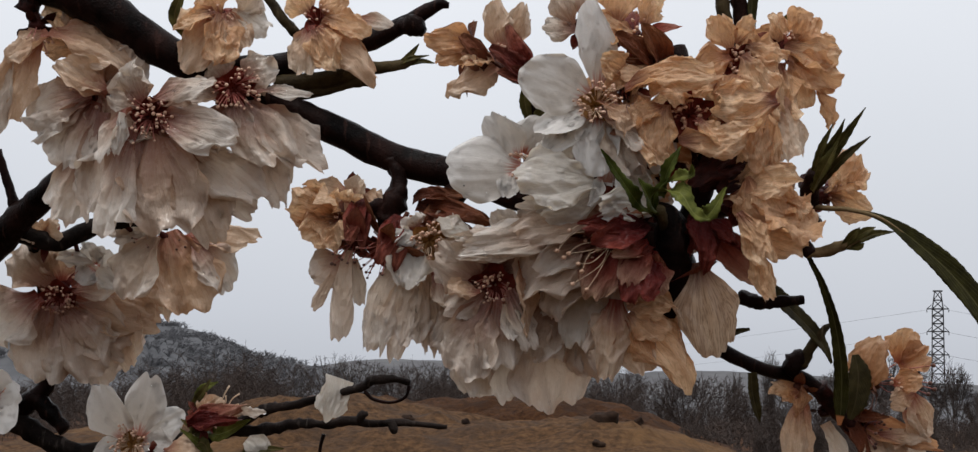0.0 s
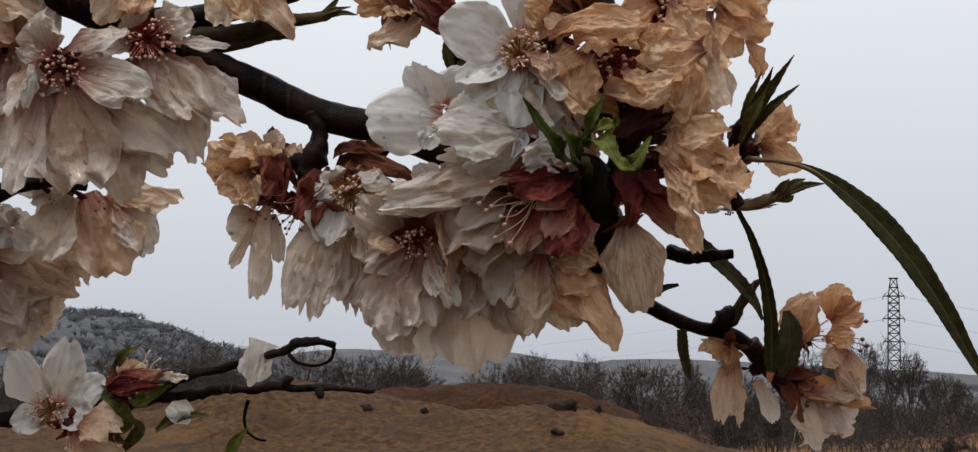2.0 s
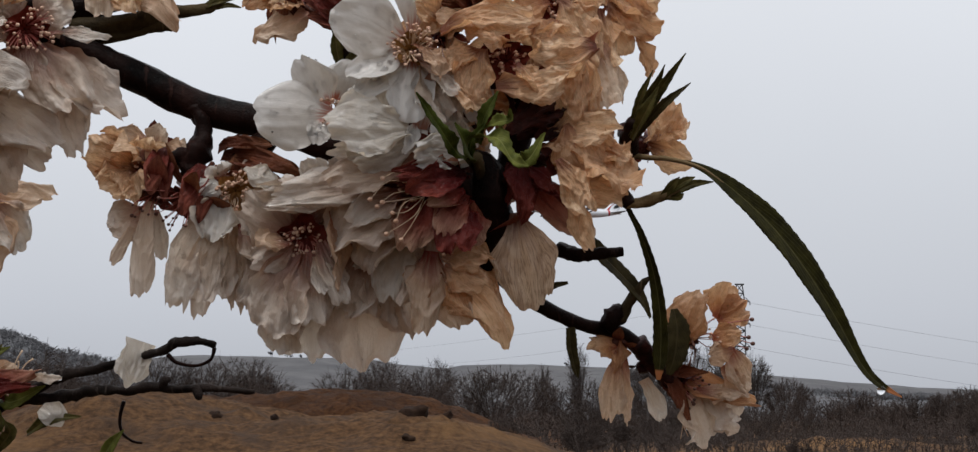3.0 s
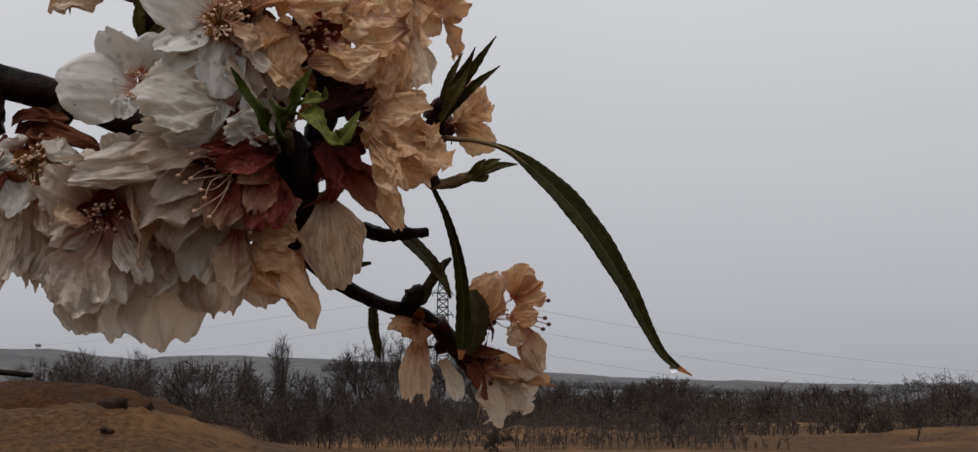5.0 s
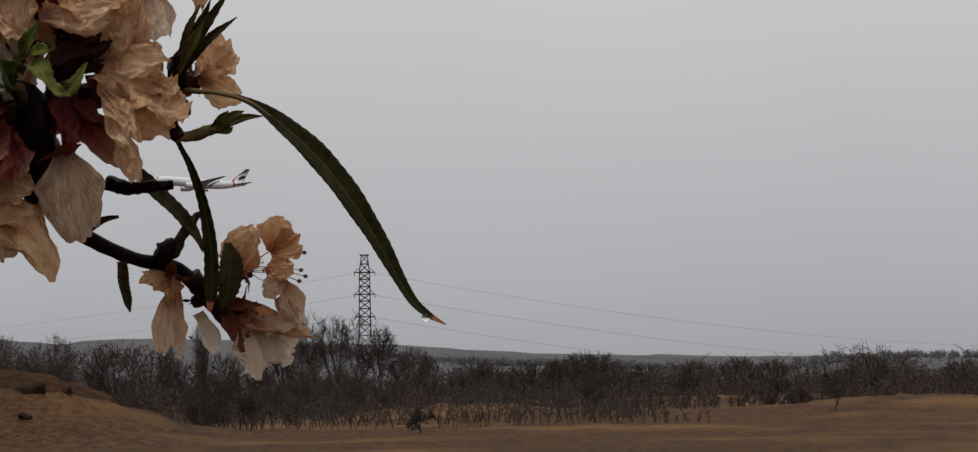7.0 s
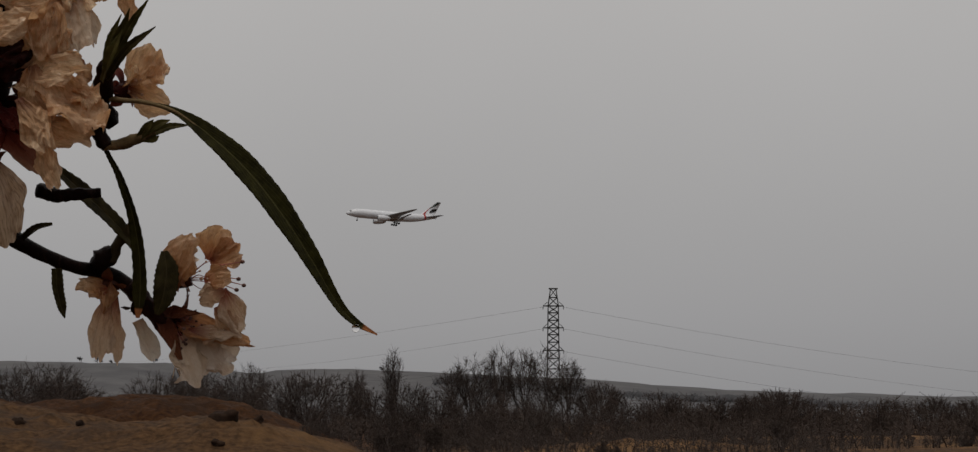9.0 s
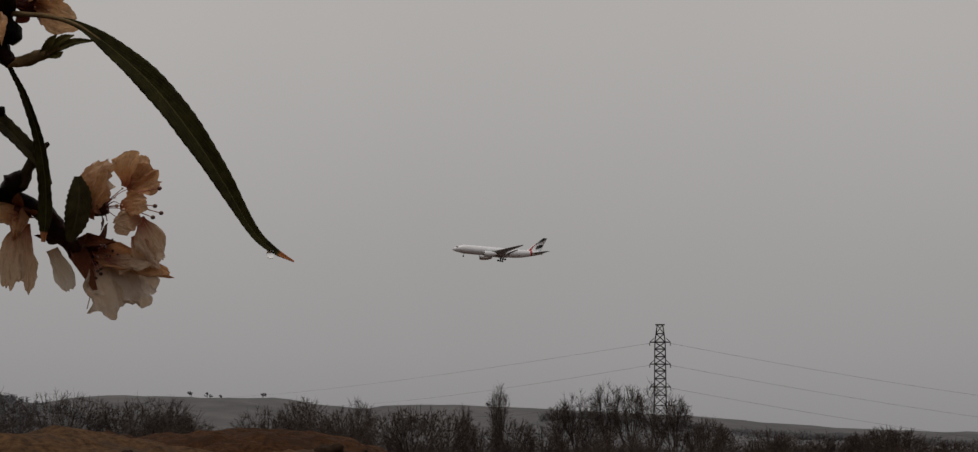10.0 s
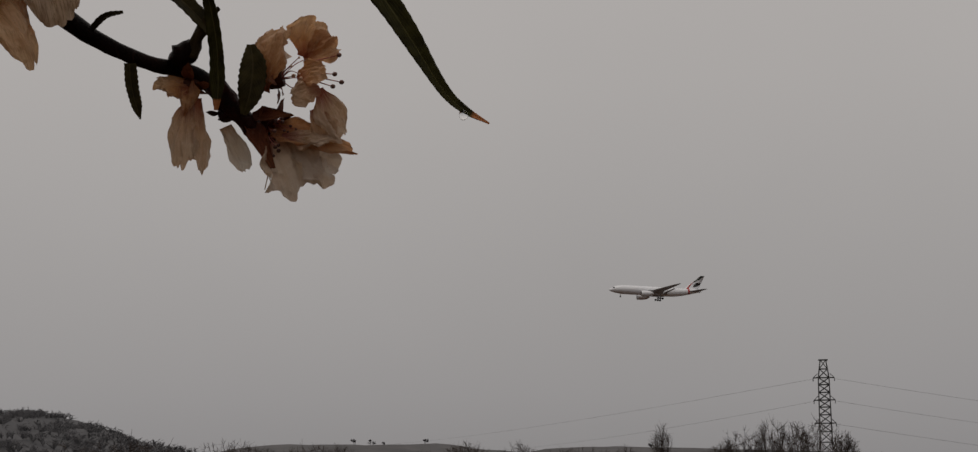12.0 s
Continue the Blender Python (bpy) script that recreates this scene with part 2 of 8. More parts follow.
LEAF_OLD = leaf_material("leaf_dark", (0.020, 0.018, 0.0042), (0.050, 0.046, 0.011), (0.14, 0.13, 0.055), (0.50, 0.20, 0.08))
LEAF_BROWN = leaf_material("leaf_olive", (0.030, 0.024, 0.008), (0.075, 0.058, 0.020), (0.11, 0.085, 0.04))
LEAF_NEW = leaf_material("leaf_young", (0.075, 0.088, 0.015), (0.19, 0.205, 0.045), (0.28, 0.29, 0.10))
LEAF_MID = leaf_material("leaf_green", (0.045, 0.060, 0.010), (0.115, 0.140, 0.028), (0.19, 0.20, 0.06))
LEAF_BUD = leaf_material("leaf_bud", (0.040, 0.036, 0.009), (0.120, 0.105, 0.032), (0.20, 0.14, 0.06))


def mottled(name, a, b, scale, rough=0.5, depth=0.001, strength=0.6, detail=5.0, spec=0.4, big=None):
    """A plain surface with grain at one scale and stains at a coarser one."""
    m, n, l, p = material(name)
    pos = n.new("ShaderNodeNewGeometry").outputs["Position"]
    fine = noise_tex(n, l, scale, detail, pos, 0.6)
    coarse = noise_tex(n, l, big or scale / 7.0, 3.0, pos)
    f = math_node(n, l, "ADD", math_node(n, l, "MULTIPLY", fine, 0.6), math_node(n, l, "MULTIPLY", coarse, 0.4))
    l.new(mix_rgb(n, l, span(n, l, f, 0.36, 0.64), a, b), p.inputs["Base Color"])
    l.new(span(n, l, fine, 0.3, 0.7, rough - 0.08, rough + 0.1), p.inputs["Roughness"])
    p.inputs["Specular IOR Level"].default_value = spec
    bump(n, l, fine, (p,), strength, depth)
    return m


HEART = mottled("heart_red", (0.030, 0.004, 0.003), (0.19, 0.027, 0.016), 420.0, 0.5, 0.0008, 0.8, spec=0.15)
HEART_GOLD = mottled("heart_gold", (0.10, 0.035, 0.008), (0.34, 0.16, 0.035), 420.0, 0.5, 0.0008, 0.8)
CALYX = petal_material("calyx_red", (0.38, 0.14, 0.085), (0.23, 0.037, 0.024), (0.035, 0.006, 0.005), (0.060, 0.012, 0.010), 0.7, 0.16, 0.42, 0.45, 0.45, 0.6, 0.4, 0.7, 0.15)
CALYX_BROWN = petal_material("calyx_rust", (0.38, 0.16, 0.075), (0.22, 0.062, 0.028), (0.040, 0.010, 0.006), (0.060, 0.018, 0.010), 0.7, 0.16, 0.42, 0.45, 0.45, 0.6, 0.4, 0.7, 0.15)
CALYX_DARK = mottled("calyx_dark", (0.007, 0.0022, 0.0018), (0.050, 0.011, 0.008), 330.0, 0.4, 0.0014, 0.9, spec=0.1)
FILAMENT = mottled("filament_pink", (0.28, 0.05, 0.04), (0.52, 0.20, 0.16), 500.0, 0.5, 0.0003)
FILAMENT_PALE = mottled("filament_yellow", (0.52, 0.34, 0.20), (0.68, 0.54, 0.40), 500.0, 0.5, 0.0003)
ANTHER = mottled("anther_buff", (0.48, 0.27, 0.17), (0.72, 0.50, 0.38), 900.0, 0.6, 0.0004)
ANTHER_DARK = mottled("anther_spent", (0.05, 0.02, 0.015), (0.16, 0.07, 0.05), 900.0, 0.6, 0.0004)
water, n_, l_, p_ = material("water")
p_.inputs["Base Color"].default_value = (1, 1, 1, 1)
p_.inputs["Roughness"].default_value, p_.inputs["IOR"].default_value, p_.inputs["Transmission Weight"].default_value = 0.02, 1.33, 1.0


# ---------------------------------------------------------------- mesh helpers
def mesh_of(name, verts, faces, mat, uvs=None, smooth=True):
    me = bpy.data.meshes.new(name)
    me.from_pydata([tuple(v) for v in verts], [], faces)
    if uvs is not None:
        layer = me.uv_layers.new(name="UVMap")
        idx = np.empty(len(me.loops), dtype=np.int32)
        me.loops.foreach_get("vertex_index", idx)
        layer.data.foreach_set("uv", np.asarray(uvs, dtype=np.float32)[idx].ravel())
    me.materials.append(mat)
    if smooth:
        me.polygons.foreach_set("use_smooth", [True] * len(me.polygons))
    me.update()
    return me


def place_of(ob):
    v = Vector((0, 0, 0))
    while ob:
        v += ob.location
        ob = ob.parent
    return v


def part(name, data, mat, parent, label="", uvs=None, smooth=True):
    """One mesh object, given in the world's metres, under a thing or a part."""
    verts, faces = data[0], data[1]
    base = place_of(parent)
    me = mesh_of(name, [Vector(v) - base for v in verts], faces, mat, uvs if uvs is not None else (data[2] if len(data) > 2 else None), smooth)
    ob = new(name, me)
    ob.parent = parent
    if label:
        ob["label"] = label
    return ob


def thing(name, at, label, category, group="", kind=""):
    ob = new(name)
    ob.location = at
    ob.empty_display_size = 0.02
    return tagged(ob, label, category, group, kind)


def joined(pieces):
    verts, faces = [], []
    for p in pieces:
        k = len(verts)
        verts.extend(p[0])
        faces.extend([tuple(i + k for i in f) for f in p[1]])
    return verts, faces


def smooth_path(pts, per=5):
    """Catmull-Rom through the points (any number of values each)."""
    p = [np.array(q, dtype=float) for q in pts]
    if len(p) < 3:
        return [p[0] + (p[-1] - p[0]) * i / per for i in range(per + 1)]
    p = [2 * p[0] - p[1]] + p + [2 * p[-1] - p[-2]]
    out = []
    for i in range(1, len(p) - 2):
        a, b, c, d = p[i - 1:i + 3]
        for k in range(per):
            t = k / per
            out.append(0.5 * (2 * b + (c - a) * t + (2 * a - 5 * b + 4 * c - d) * t * t + (3 * b - a - 3 * c + d) * t ** 3))
    out.append(p[-2])
    return out


def tube(path, sides=10, lump=0.0, seed=0.0, scale=60.0, cap=True):
    """A tube along rows of (x, y, z, radius), with uneven girth."""
    rows = [np.asarray(r, dtype=float) for r in path]
    verts, faces = [], []
    ref = None
    for i, r in enumerate(rows):
        d = Vector(rows[min(i + 1, len(rows) - 1)][:3] - rows[max(i - 1, 0)][:3])
        d = d.normalized() if d.length > 1e-9 else Vector((0, 0, 1))
        if ref is None:
            ref = d.orthogonal().normalized()
        ref = (ref - d * ref.dot(d)).normalized()
        side = d.cross(ref)
        c = Vector(r[:3])
        for k in range(sides):
            a = 2 * math.pi * k / sides
            v = ref * math.cos(a) + side * math.sin(a)
            g = r[3]
            if lump:
                g *= 1 + lump * noise.noise((c + v * r[3]) * scale + Vector((seed, 0, 0)))
            verts.append(c + v * g)
    n = len(rows)
    for i in range(n - 1):
        for k in range(sides):
            a, b = i * sides + k, i * sides + (k + 1) % sides
            faces.append((a, b, b + sides, a + sides))
    if cap:
        faces.append(tuple(range(sides - 1, -1, -1)))
        faces.append(tuple((n - 1) * sides + k for k in range(sides)))
    return verts, faces


def ball(c, r, seg=8, ring=5, squash=1.0):
    verts, faces = [Vector(c) + Vector((0, 0, r * squash))], []
    for i in range(1, ring):
        th = math.pi * i / ring
        for k in range(seg):
            a = 2 * math.pi * k / seg
            verts.append(Vector(c) + Vector((r * math.sin(th) * math.cos(a), r * math.sin(th) * math.sin(a), r * squash * math.cos(th))))
    verts.append(Vector(c) - Vector((0, 0, r * squash)))
    for k in range(seg):
        faces.append((0, 1 + k, 1 + (k + 1) % seg))
        faces.append((len(verts) - 1, 1 + (ring - 2) * seg + (k + 1) % seg, 1 + (ring - 2) * seg + k))
    for i in range(ring - 2):
        for k in range(seg):
            a, b = 1 + i * seg + k, 1 + i * seg + (k + 1) % seg
            faces.append((a, a + seg, b + seg, b))
    return verts, faces


# ---------------------------------------------------------------- the branch's own frame
# centimetres: to the right, up, and towards the path along which the branch is looked at
ORIGIN = Vector((-0.1530, 0.5548, 1.6771))
YAW, TILT, LEAN = (radians(a) for a in (14.82, 6.45, 1.24))
FRAME = (Matrix.Rotation(YAW, 3, "Z") @ Matrix.Rotation(TILT + math.pi / 2, 3, "X") @ Matrix.Rotation(LEAN, 3, "Z"))


def W(p):
    """From the branch's centimetres to the world's metres."""
    return ORIGIN + FRAME @ (Vector(p[:3]) * 0.01)


def W_all(data):
    return ([W(v) for v in data[0]], *data[1:])


def wood(pts, sides=12, lump=0.16, seed=0.0, per=6):
    """A stem through rows of (point, radius), all in centimetres."""
    rows = smooth_path([(*p, r) for p, r in pts], per)
    girth = sum(r for _, r in pts) / len(pts)
    return W_all(tube(rows, sides, lump, seed, min(max(1.1 / girth, 1.7), 5.0)))


def spread(a, b, normal, width, bulge=0.05, cup=0.0, crinkle=0.05, rag=0.05, notch=0.05, pleat=0.02, seed=0.0, nl=26, nw=20, taper=0.26, twist=0.0, point=0.0, curl=0.0, bow=0.0):
    """A petal from a to b: a fan of thin skin with fine folds along its veins, a ruffled margin and a torn round or pointed end. bow: sideways bend, cm."""
    a, b = Vector(a), Vector(b)
    ax = b - a
    length = ax.length
    ax.normalize()
    nrm = (normal - ax * normal.dot(ax))
    nrm = nrm.normalized() if nrm.length > 1e-5 else ax.orthogonal().normalized()
    side = ax.cross(nrm)
    verts, faces, uvs = [], [], []
    sv = Vector((seed * 3.1, seed * 1.7, seed))
    rich = nw > 24
    off_mid = 0.7 * noise.noise(sv * 0.37 + Vector((0.5, 0.2, 0.1)))
    lap = 3.2 * pleat * math.sin(seed * 1.31 + 0.4)
    for i in range(nl + 1):
        t = i / nl
        s = min(t / 0.66, 1.0)
        wd = width / 2 * (taper + (1 - taper) * s * s * (3 - 2 * s)) * (1 - point * max(0.0, (t - 0.45) / 0.55) ** 1.3)
        wd *= (1 + 0.12 * noise.noise(Vector((t * 2.2, 0, 0)) + sv)) * (1 - 0.08 * max(0.0, (t - 0.7) / 0.3) ** 2)
        tw = twist * t
        s2, n2 = side * math.cos(tw) + nrm * math.sin(tw), nrm * math.cos(tw) - side * math.sin(tw)
        sway = s2 * (bow * math.sin(math.pi * t))
        for j in range(nw + 1):
            q = -1 + 2 * j / nw
            edge = 1 + rag * 1.5 * noise.noise(Vector((t * 4.0, 7.0 * (q > 0), 0)) + sv) * abs(q) ** 3
            out = t * (1 - (0.37 + 0.3 * point) * abs(q) ** 2.3) - notch * math.exp(-(q / 0.13) ** 2) * t ** 6
            out *= 1 + rag * (0.9 * noise.noise(Vector((q * 2.0, 0, 3)) + sv) + 0.4 * noise.noise(Vector((q * 4.6, 0, 5)) + sv) + 0.22 * noise.noise(Vector((q * 10.0, 0, 9)) + sv)) * t ** 3
            p = a + ax * (length * out) + s2 * (wd * q * edge) + sway
            h = bulge * length * math.sin(math.pi * t * 0.9) + cup * width * q * q * t
            # folds that run out from the base with the veins
            run = noise.noise(Vector((q * 2.3, t * 0.7, 0)) + sv) + 0.36 * noise.noise(Vector((q * 4.6, t * 0.9, 4)) + sv)
            if rich:
                run += 0.13 * (1 - 2 * abs(noise.noise(Vector((q * 8.5, t * 1.3, 8)) + sv)))
            h += pleat * min(length, 1.35 * width) * 1.5 * run * min(1.0, 0.15 + t ** 0.9)
            # one sharp lengthwise fold, off the middle
            h += lap * width * abs(q - off_mid) * min(1.0, t * 2.0) * (0.7 + 0.6 * noise.noise(Vector((t * 1.5, 0, 12)) + sv))
            # margin
            rim_ = (max(0.0, max(abs(q), t) - 0.62) / 0.38) ** 2
            h += curl * width * 0.55 * rim_ * noise.noise(Vector((q * 2.6, t * 2.8, 2)) + sv)
            h += rag * width * 0.5 * rim_ * noise.noise(Vector((q * 6.5, t * 6.5, 6)) + sv)
            # creases
            c = Vector((q * wd * 1.5, t * length * 0.65, 0))
            fold = 1 - 2 * abs(noise.noise(c * 1.4 + sv))
            fine = 1 - 2 * abs(noise.noise(c * 3.1 - sv))
            small = (1 - 2 * abs(noise.noise(c * 6.0 + sv * 3))) ** 3 if rich else 0.0
            h += crinkle * (1.0 * noise.noise(c * 0.8 + sv) + 0.8 * fold ** 3 + (0.45 if rich else 0.26) * fine ** 3 + 0.2 * small) * min(1.0, 0.2 + t * 1.4)
            p = p + n2 * h + ax * (crinkle * 0.6 * noise.noise(c * 2.1 - sv)) * t + s2 * (crinkle * 0.8 * noise.noise(c * 1.9 + sv * 2)) * t
            verts.append(p)
            uvs.append((0.5 + 0.5 * q, t))
    m = nw + 1
    for i in range(nl):
        for j in range(nw):
            faces.append((i * m + j, i * m + j + 1, (i + 1) * m + j + 1, (i + 1) * m + j))
    return W_all((verts, faces, uvs))


def blade(pts, widths, normal, fold=0.25, wave=0.05, serr=0.03, seed=0.0, per=8, nw=8):
    """A leaf along its midrib, folded along it, with a toothed edge. Centimetres."""
    rows = smooth_path([(*p, w) for p, w in zip(pts, widths)], per)
    verts, faces, uvs = [], [], []
    n = len(rows)
    normal = Vector(normal)
    for i, r in enumerate(rows):
        d = Vector(rows[min(i + 1, n - 1)][:3] - rows[max(i - 1, 0)][:3]).normalized()
        nr = (normal - d * normal.dot(d)).normalized()
        sd = d.cross(nr)
        for j in range(nw + 1):
            q = -1 + 2 * j / nw
            w = max(r[3], 0.02) / 2 * (1 + (serr * (1 if (i + j // nw) % 2 else -1) if abs(q) > 0.99 else 0))
            h = fold * abs(q) * w + wave * w * math.sin(i * 0.55 + seed + (2 if q > 0 else 0)) * q * q
            verts.append(Vector(r[:3]) + sd * (q * w) + nr * h)
            uvs.append((0.5 + 0.5 * q, i / (n - 1)))
    m = nw + 1
    for i in range(n - 1):
        for j in range(nw):
            faces.append((i * m + j, i * m + j + 1, (i + 1) * m + j + 1, (i + 1) * m + j))
    # underside, so that the blade has body
    k = len(verts)
    th = 0.025
    under = [Vector(v) - normal.normalized() * th for v in verts]
    faces2 = [tuple(i + k for i in reversed(f)) for f in faces]
    rim = [(i * m, (i + 1) * m, (i + 1) * m + k, i * m + k) for i in range(n - 1)] + [(i * m + nw, i * m + nw + k, (i + 1) * m + nw + k, (i + 1) * m + nw) for i in range(n - 1)]
    return W_all((verts + under, faces + faces2 + rim, uvs + uvs))


STYLE = {  # crinkle cm, ragged edge, pleats, tilt of petals, notch, width to length, curled edge
    "fresh": (0.03, 0.05, 0.022, 0.30, 0.06, 0.88, 0.24),
    "cream": (0.085, 0.17, 0.055, 0.48, 0.06, 0.72, 0.72),
    "peach": (0.11, 0.15, 0.064, 0.50, 0.06, 0.78, 0.55),
    "amber": (0.15, 0.15, 0.065, 0.50, 0.05, 0.74, 0.55),
    "tan": (0.20, 0.16, 0.075, 0.95, 0.05, 0.92, 0.85),
}
SQUARE = {"fresh": 0.0, "cream": -0.1, "peach": -0.1, "amber": -0.1, "tan": -0.2}
WORDS = {
    "fresh": "fresh white almond blossom with raindrops on its petals",
    "cream": "limp cream almond blossom, fading and wet",
    "peach": "faded peach-coloured almond blossom with limp petals",
    "amber": "withered amber almond blossom with limp translucent petals",
    "tan": "withered tan almond blossom with crumpled petals",
}


BEAD = ball((0, 0, 0), 1.0, 8, 5)
bead_mesh = mesh_of("raindrop", *BEAD, water)
anther_meshes = {k: mesh_of("anther", *ball((0, 0, 0), 1.0, 6, 5, 0.85), m) for k, m in ((None, ANTHER), ("yellow", ANTHER), ("dark", ANTHER_DARK))}


def small_copy(name, mesh, at, size, parent):
    """One of many alike small pieces, on a shared mesh."""
    ob = new(name, mesh)
    ob.parent = parent
    ob.location = Vector(at) - place_of(parent)
    ob.scale = (size, size, size)
    return ob


def blossom(kind, centre, stem, tips, face=(0, -0.2, 1), label="", stamens=16, reach=0.9, anther=None, calyx=None, wide=0.0, cup_size=0.32, extra=0, point=0.0, lobes=1.0, skin=None):
    """One blossom: a calyx on its stalk, petals from the calyx to the given tips, stamens in the middle."""
    rnd = random.Random(int(abs(centre[0] * 731 + centre[1] * 1933) * 10))
    crinkle, rag, pleat, tilt, notch, broad, curl = STYLE[kind]
    broad = wide or broad
    top = thing("almond_blossom", W(stem), label or WORDS[kind], "blossom", "blossoms on the almond branch")
    st, f = Vector(stem), Vector(face).normalized()
    c = Vector(centre) - f * 0.2
    back = c - f * 0.25
    cm = calyx or CALYX
    body = wood([(tuple(st), 0.09), (tuple(st.lerp(back, 0.35)), 0.11), (tuple(st.lerp(back, 0.6)), cup_size * 0.72), (tuple(back), cup_size), (tuple(c), cup_size * 0.9)], 12, 0.25, centre[0], 4)
    part("calyx", body, cm, top, "red-brown calyx cup")
    u = f.orthogonal().normalized()
    v = f.cross(u)
    for k in range(5):
        a = 2 * math.pi * k / 5 + rnd.random()
        o = u * math.cos(a) + v * math.sin(a)
        p0 = back + o * cup_size * 0.8
        p1 = p0 + (o * rnd.uniform(0.4, 0.7) - f * rnd.uniform(-0.1, 0.35)) * (cup_size / 0.32) ** 0.7 * lobes
        part("sepal", spread(p0, p1, f + o * 0.2, rnd.uniform(0.38, 0.5) * (cup_size / 0.32) ** 0.7 * lobes ** 0.7, 0.1, 0.1, 0.05, 0.02, -0.1, 0.02, rnd.random() * 50, 8, 6, 0.6), cm, top)
    hearted = stamens >= 20
    if stamens >= 12:
        rows = []
        for r, z in ((0.05, 0.0), (0.30, 0.03), (0.52, 0.10), (0.66, 0.22)):
            rows += [c + f * (z + (0.34 if hearted else 0.12) + 0.05 * math.sin(5 * a + centre[0])) + (u * math.cos(a) + v * math.sin(a)) * r * (0.92 + 0.25 * noise.noise(Vector((3 * math.cos(a), 3 * math.sin(a), centre[0])))) * (cup_size / 0.32) ** 0.7 * (0.85 if anther == "yellow" else 1.12 if hearted else 1.0) * (1 + 0.18 * math.sin(5 * a + centre[1])) for a in (2 * math.pi * k / 24 for k in range(24))]
        bowl = [(i * 24 + k, i * 24 + (k + 1) % 24, (i + 1) * 24 + (k + 1) % 24, (i + 1) * 24 + k) for i in range(3) for k in range(24)]
        part("heart", W_all((rows + [c], bowl + [(len(rows), (k + 1) % 24, k) for k in range(24)])), HEART_GOLD if anther == "yellow" else HEART, top, "rusty yellow heart of the blossom" if anther == "yellow" else "dark red heart of the blossom")
    todo = [(t, 0) for t in tips]
    for k in range(extra):
        t = rnd.choice(tips)
        d = Vector(t[:3]) - c
        todo.append((tuple(c + d * rnd.uniform(0.5, 0.85) + Vector((rnd.uniform(-0.8, 0.8), rnd.uniform(-0.8, 0.8), rnd.uniform(-0.2, 0.3) if hearted else rnd.uniform(0.0, 0.7)))), 1))
    for t, small in todo:
        tip = Vector(t[:3]) + Vector((0, 0, rnd.uniform(-0.25, 0.55)))
        ln = (tip - c).length
        w = t[3] if len(t) > 3 else min(max(ln * broad, 0.8), 2.3) * rnd.uniform(0.85, 1.15)
        nrm = Vector((rnd.uniform(-tilt, tilt), rnd.uniform(-tilt, tilt) + 0.2, 1.0))
        loose = {"fresh": 0.0, "tan": 0.55}.get(kind, 0.22)
        start = c + (tip - c).normalized() * cup_size * (1.15 if hearted and kind != "fresh" else 0.55) + f * 0.02 + Vector((rnd.uniform(-loose, loose), rnd.uniform(-loose, loose), rnd.uniform(-0.3, 0.3) * loose))
        if small and hearted:
            start = start + (tip - c).normalized() * 0.55
        data = spread(start, tip, nrm, w, rnd.uniform(0.0, 0.12), rnd.uniform(-0.14, 0.2), crinkle * rnd.uniform(0.7, 1.25), rag, notch if rnd.random() < 0.7 else 0.0, pleat * rnd.uniform(0.6, 1.4), rnd.uniform(0, 90), *((26, 20) if kind == "fresh" else (40, 32)), twist=rnd.uniform(-tilt, tilt) * 0.8, point=t[4] if len(t) > 4 else (point or SQUARE[kind]) * rnd.uniform(0.6, 1.0), curl=curl * rnd.uniform(-1, 1))
        pt = part("petal", data, skin or PETAL[kind], top)
        if kind in ("fresh", "cream") and not small:
            for _ in range(rnd.choice((12, 16, 22)) if kind == "fresh" else rnd.choice((4, 8, 12))):
                rows_, cols_ = (26, 21) if kind == "fresh" else (40, 33)
                vi = rnd.randrange(rows_ // 4, rows_ - 1) * cols_ + rnd.randrange(2, cols_ - 2)
                small_copy("raindrop", bead_mesh, data[0][vi], rnd.choice((0.0003, 0.0004, 0.0004, 0.0006, 0.0009)), pt)
    for k in range(round(stamens * (1.7 if hearted else 1.25))):
        a, s = rnd.uniform(0, 2 * math.pi), rnd.uniform(0.2, 1.1)
        d = (f + (u * math.cos(a) + v * math.sin(a)) * s).normalized()
        ln = reach * rnd.uniform(0.55, 1.1)
        b0 = c + (u * math.cos(a) + v * math.sin(a)) * cup_size * 0.5 + f * (0.25 if hearted else 0.0)
        mid = b0 + d * ln * 0.55 + Vector((0, rnd.uniform(-0.06, 0.1), 0))
        end = b0 + d * ln + Vector((rnd.uniform(-0.1, 0.1), rnd.uniform(-0.12, 0.08), 0))
        st_ob = part("stamen", W_all(tube(smooth_path([(*b0, 0.024), (*mid, 0.018), (*end, 0.013)], 3), 4)), FILAMENT_PALE if anther == "yellow" else FILAMENT, top)
        small_copy("anther", anther_meshes[anther], W(end), rnd.uniform(0.00045, 0.0008), st_ob)
    return top


def flap(parent, a, b, normal, width, seed, kind="tan", point=-0.6, curl=0.4, crinkle=0.26, taper=0.7):
    """A broad crumpled petal folded out over its blossom."""
    return part("petal", spread(a, b, Vector(normal), width, 0.08, 0.12, crinkle, 0.12, 0.0, 0.05, seed, 40, 32, taper=taper, point=point, curl=curl), PETAL[kind], parent)


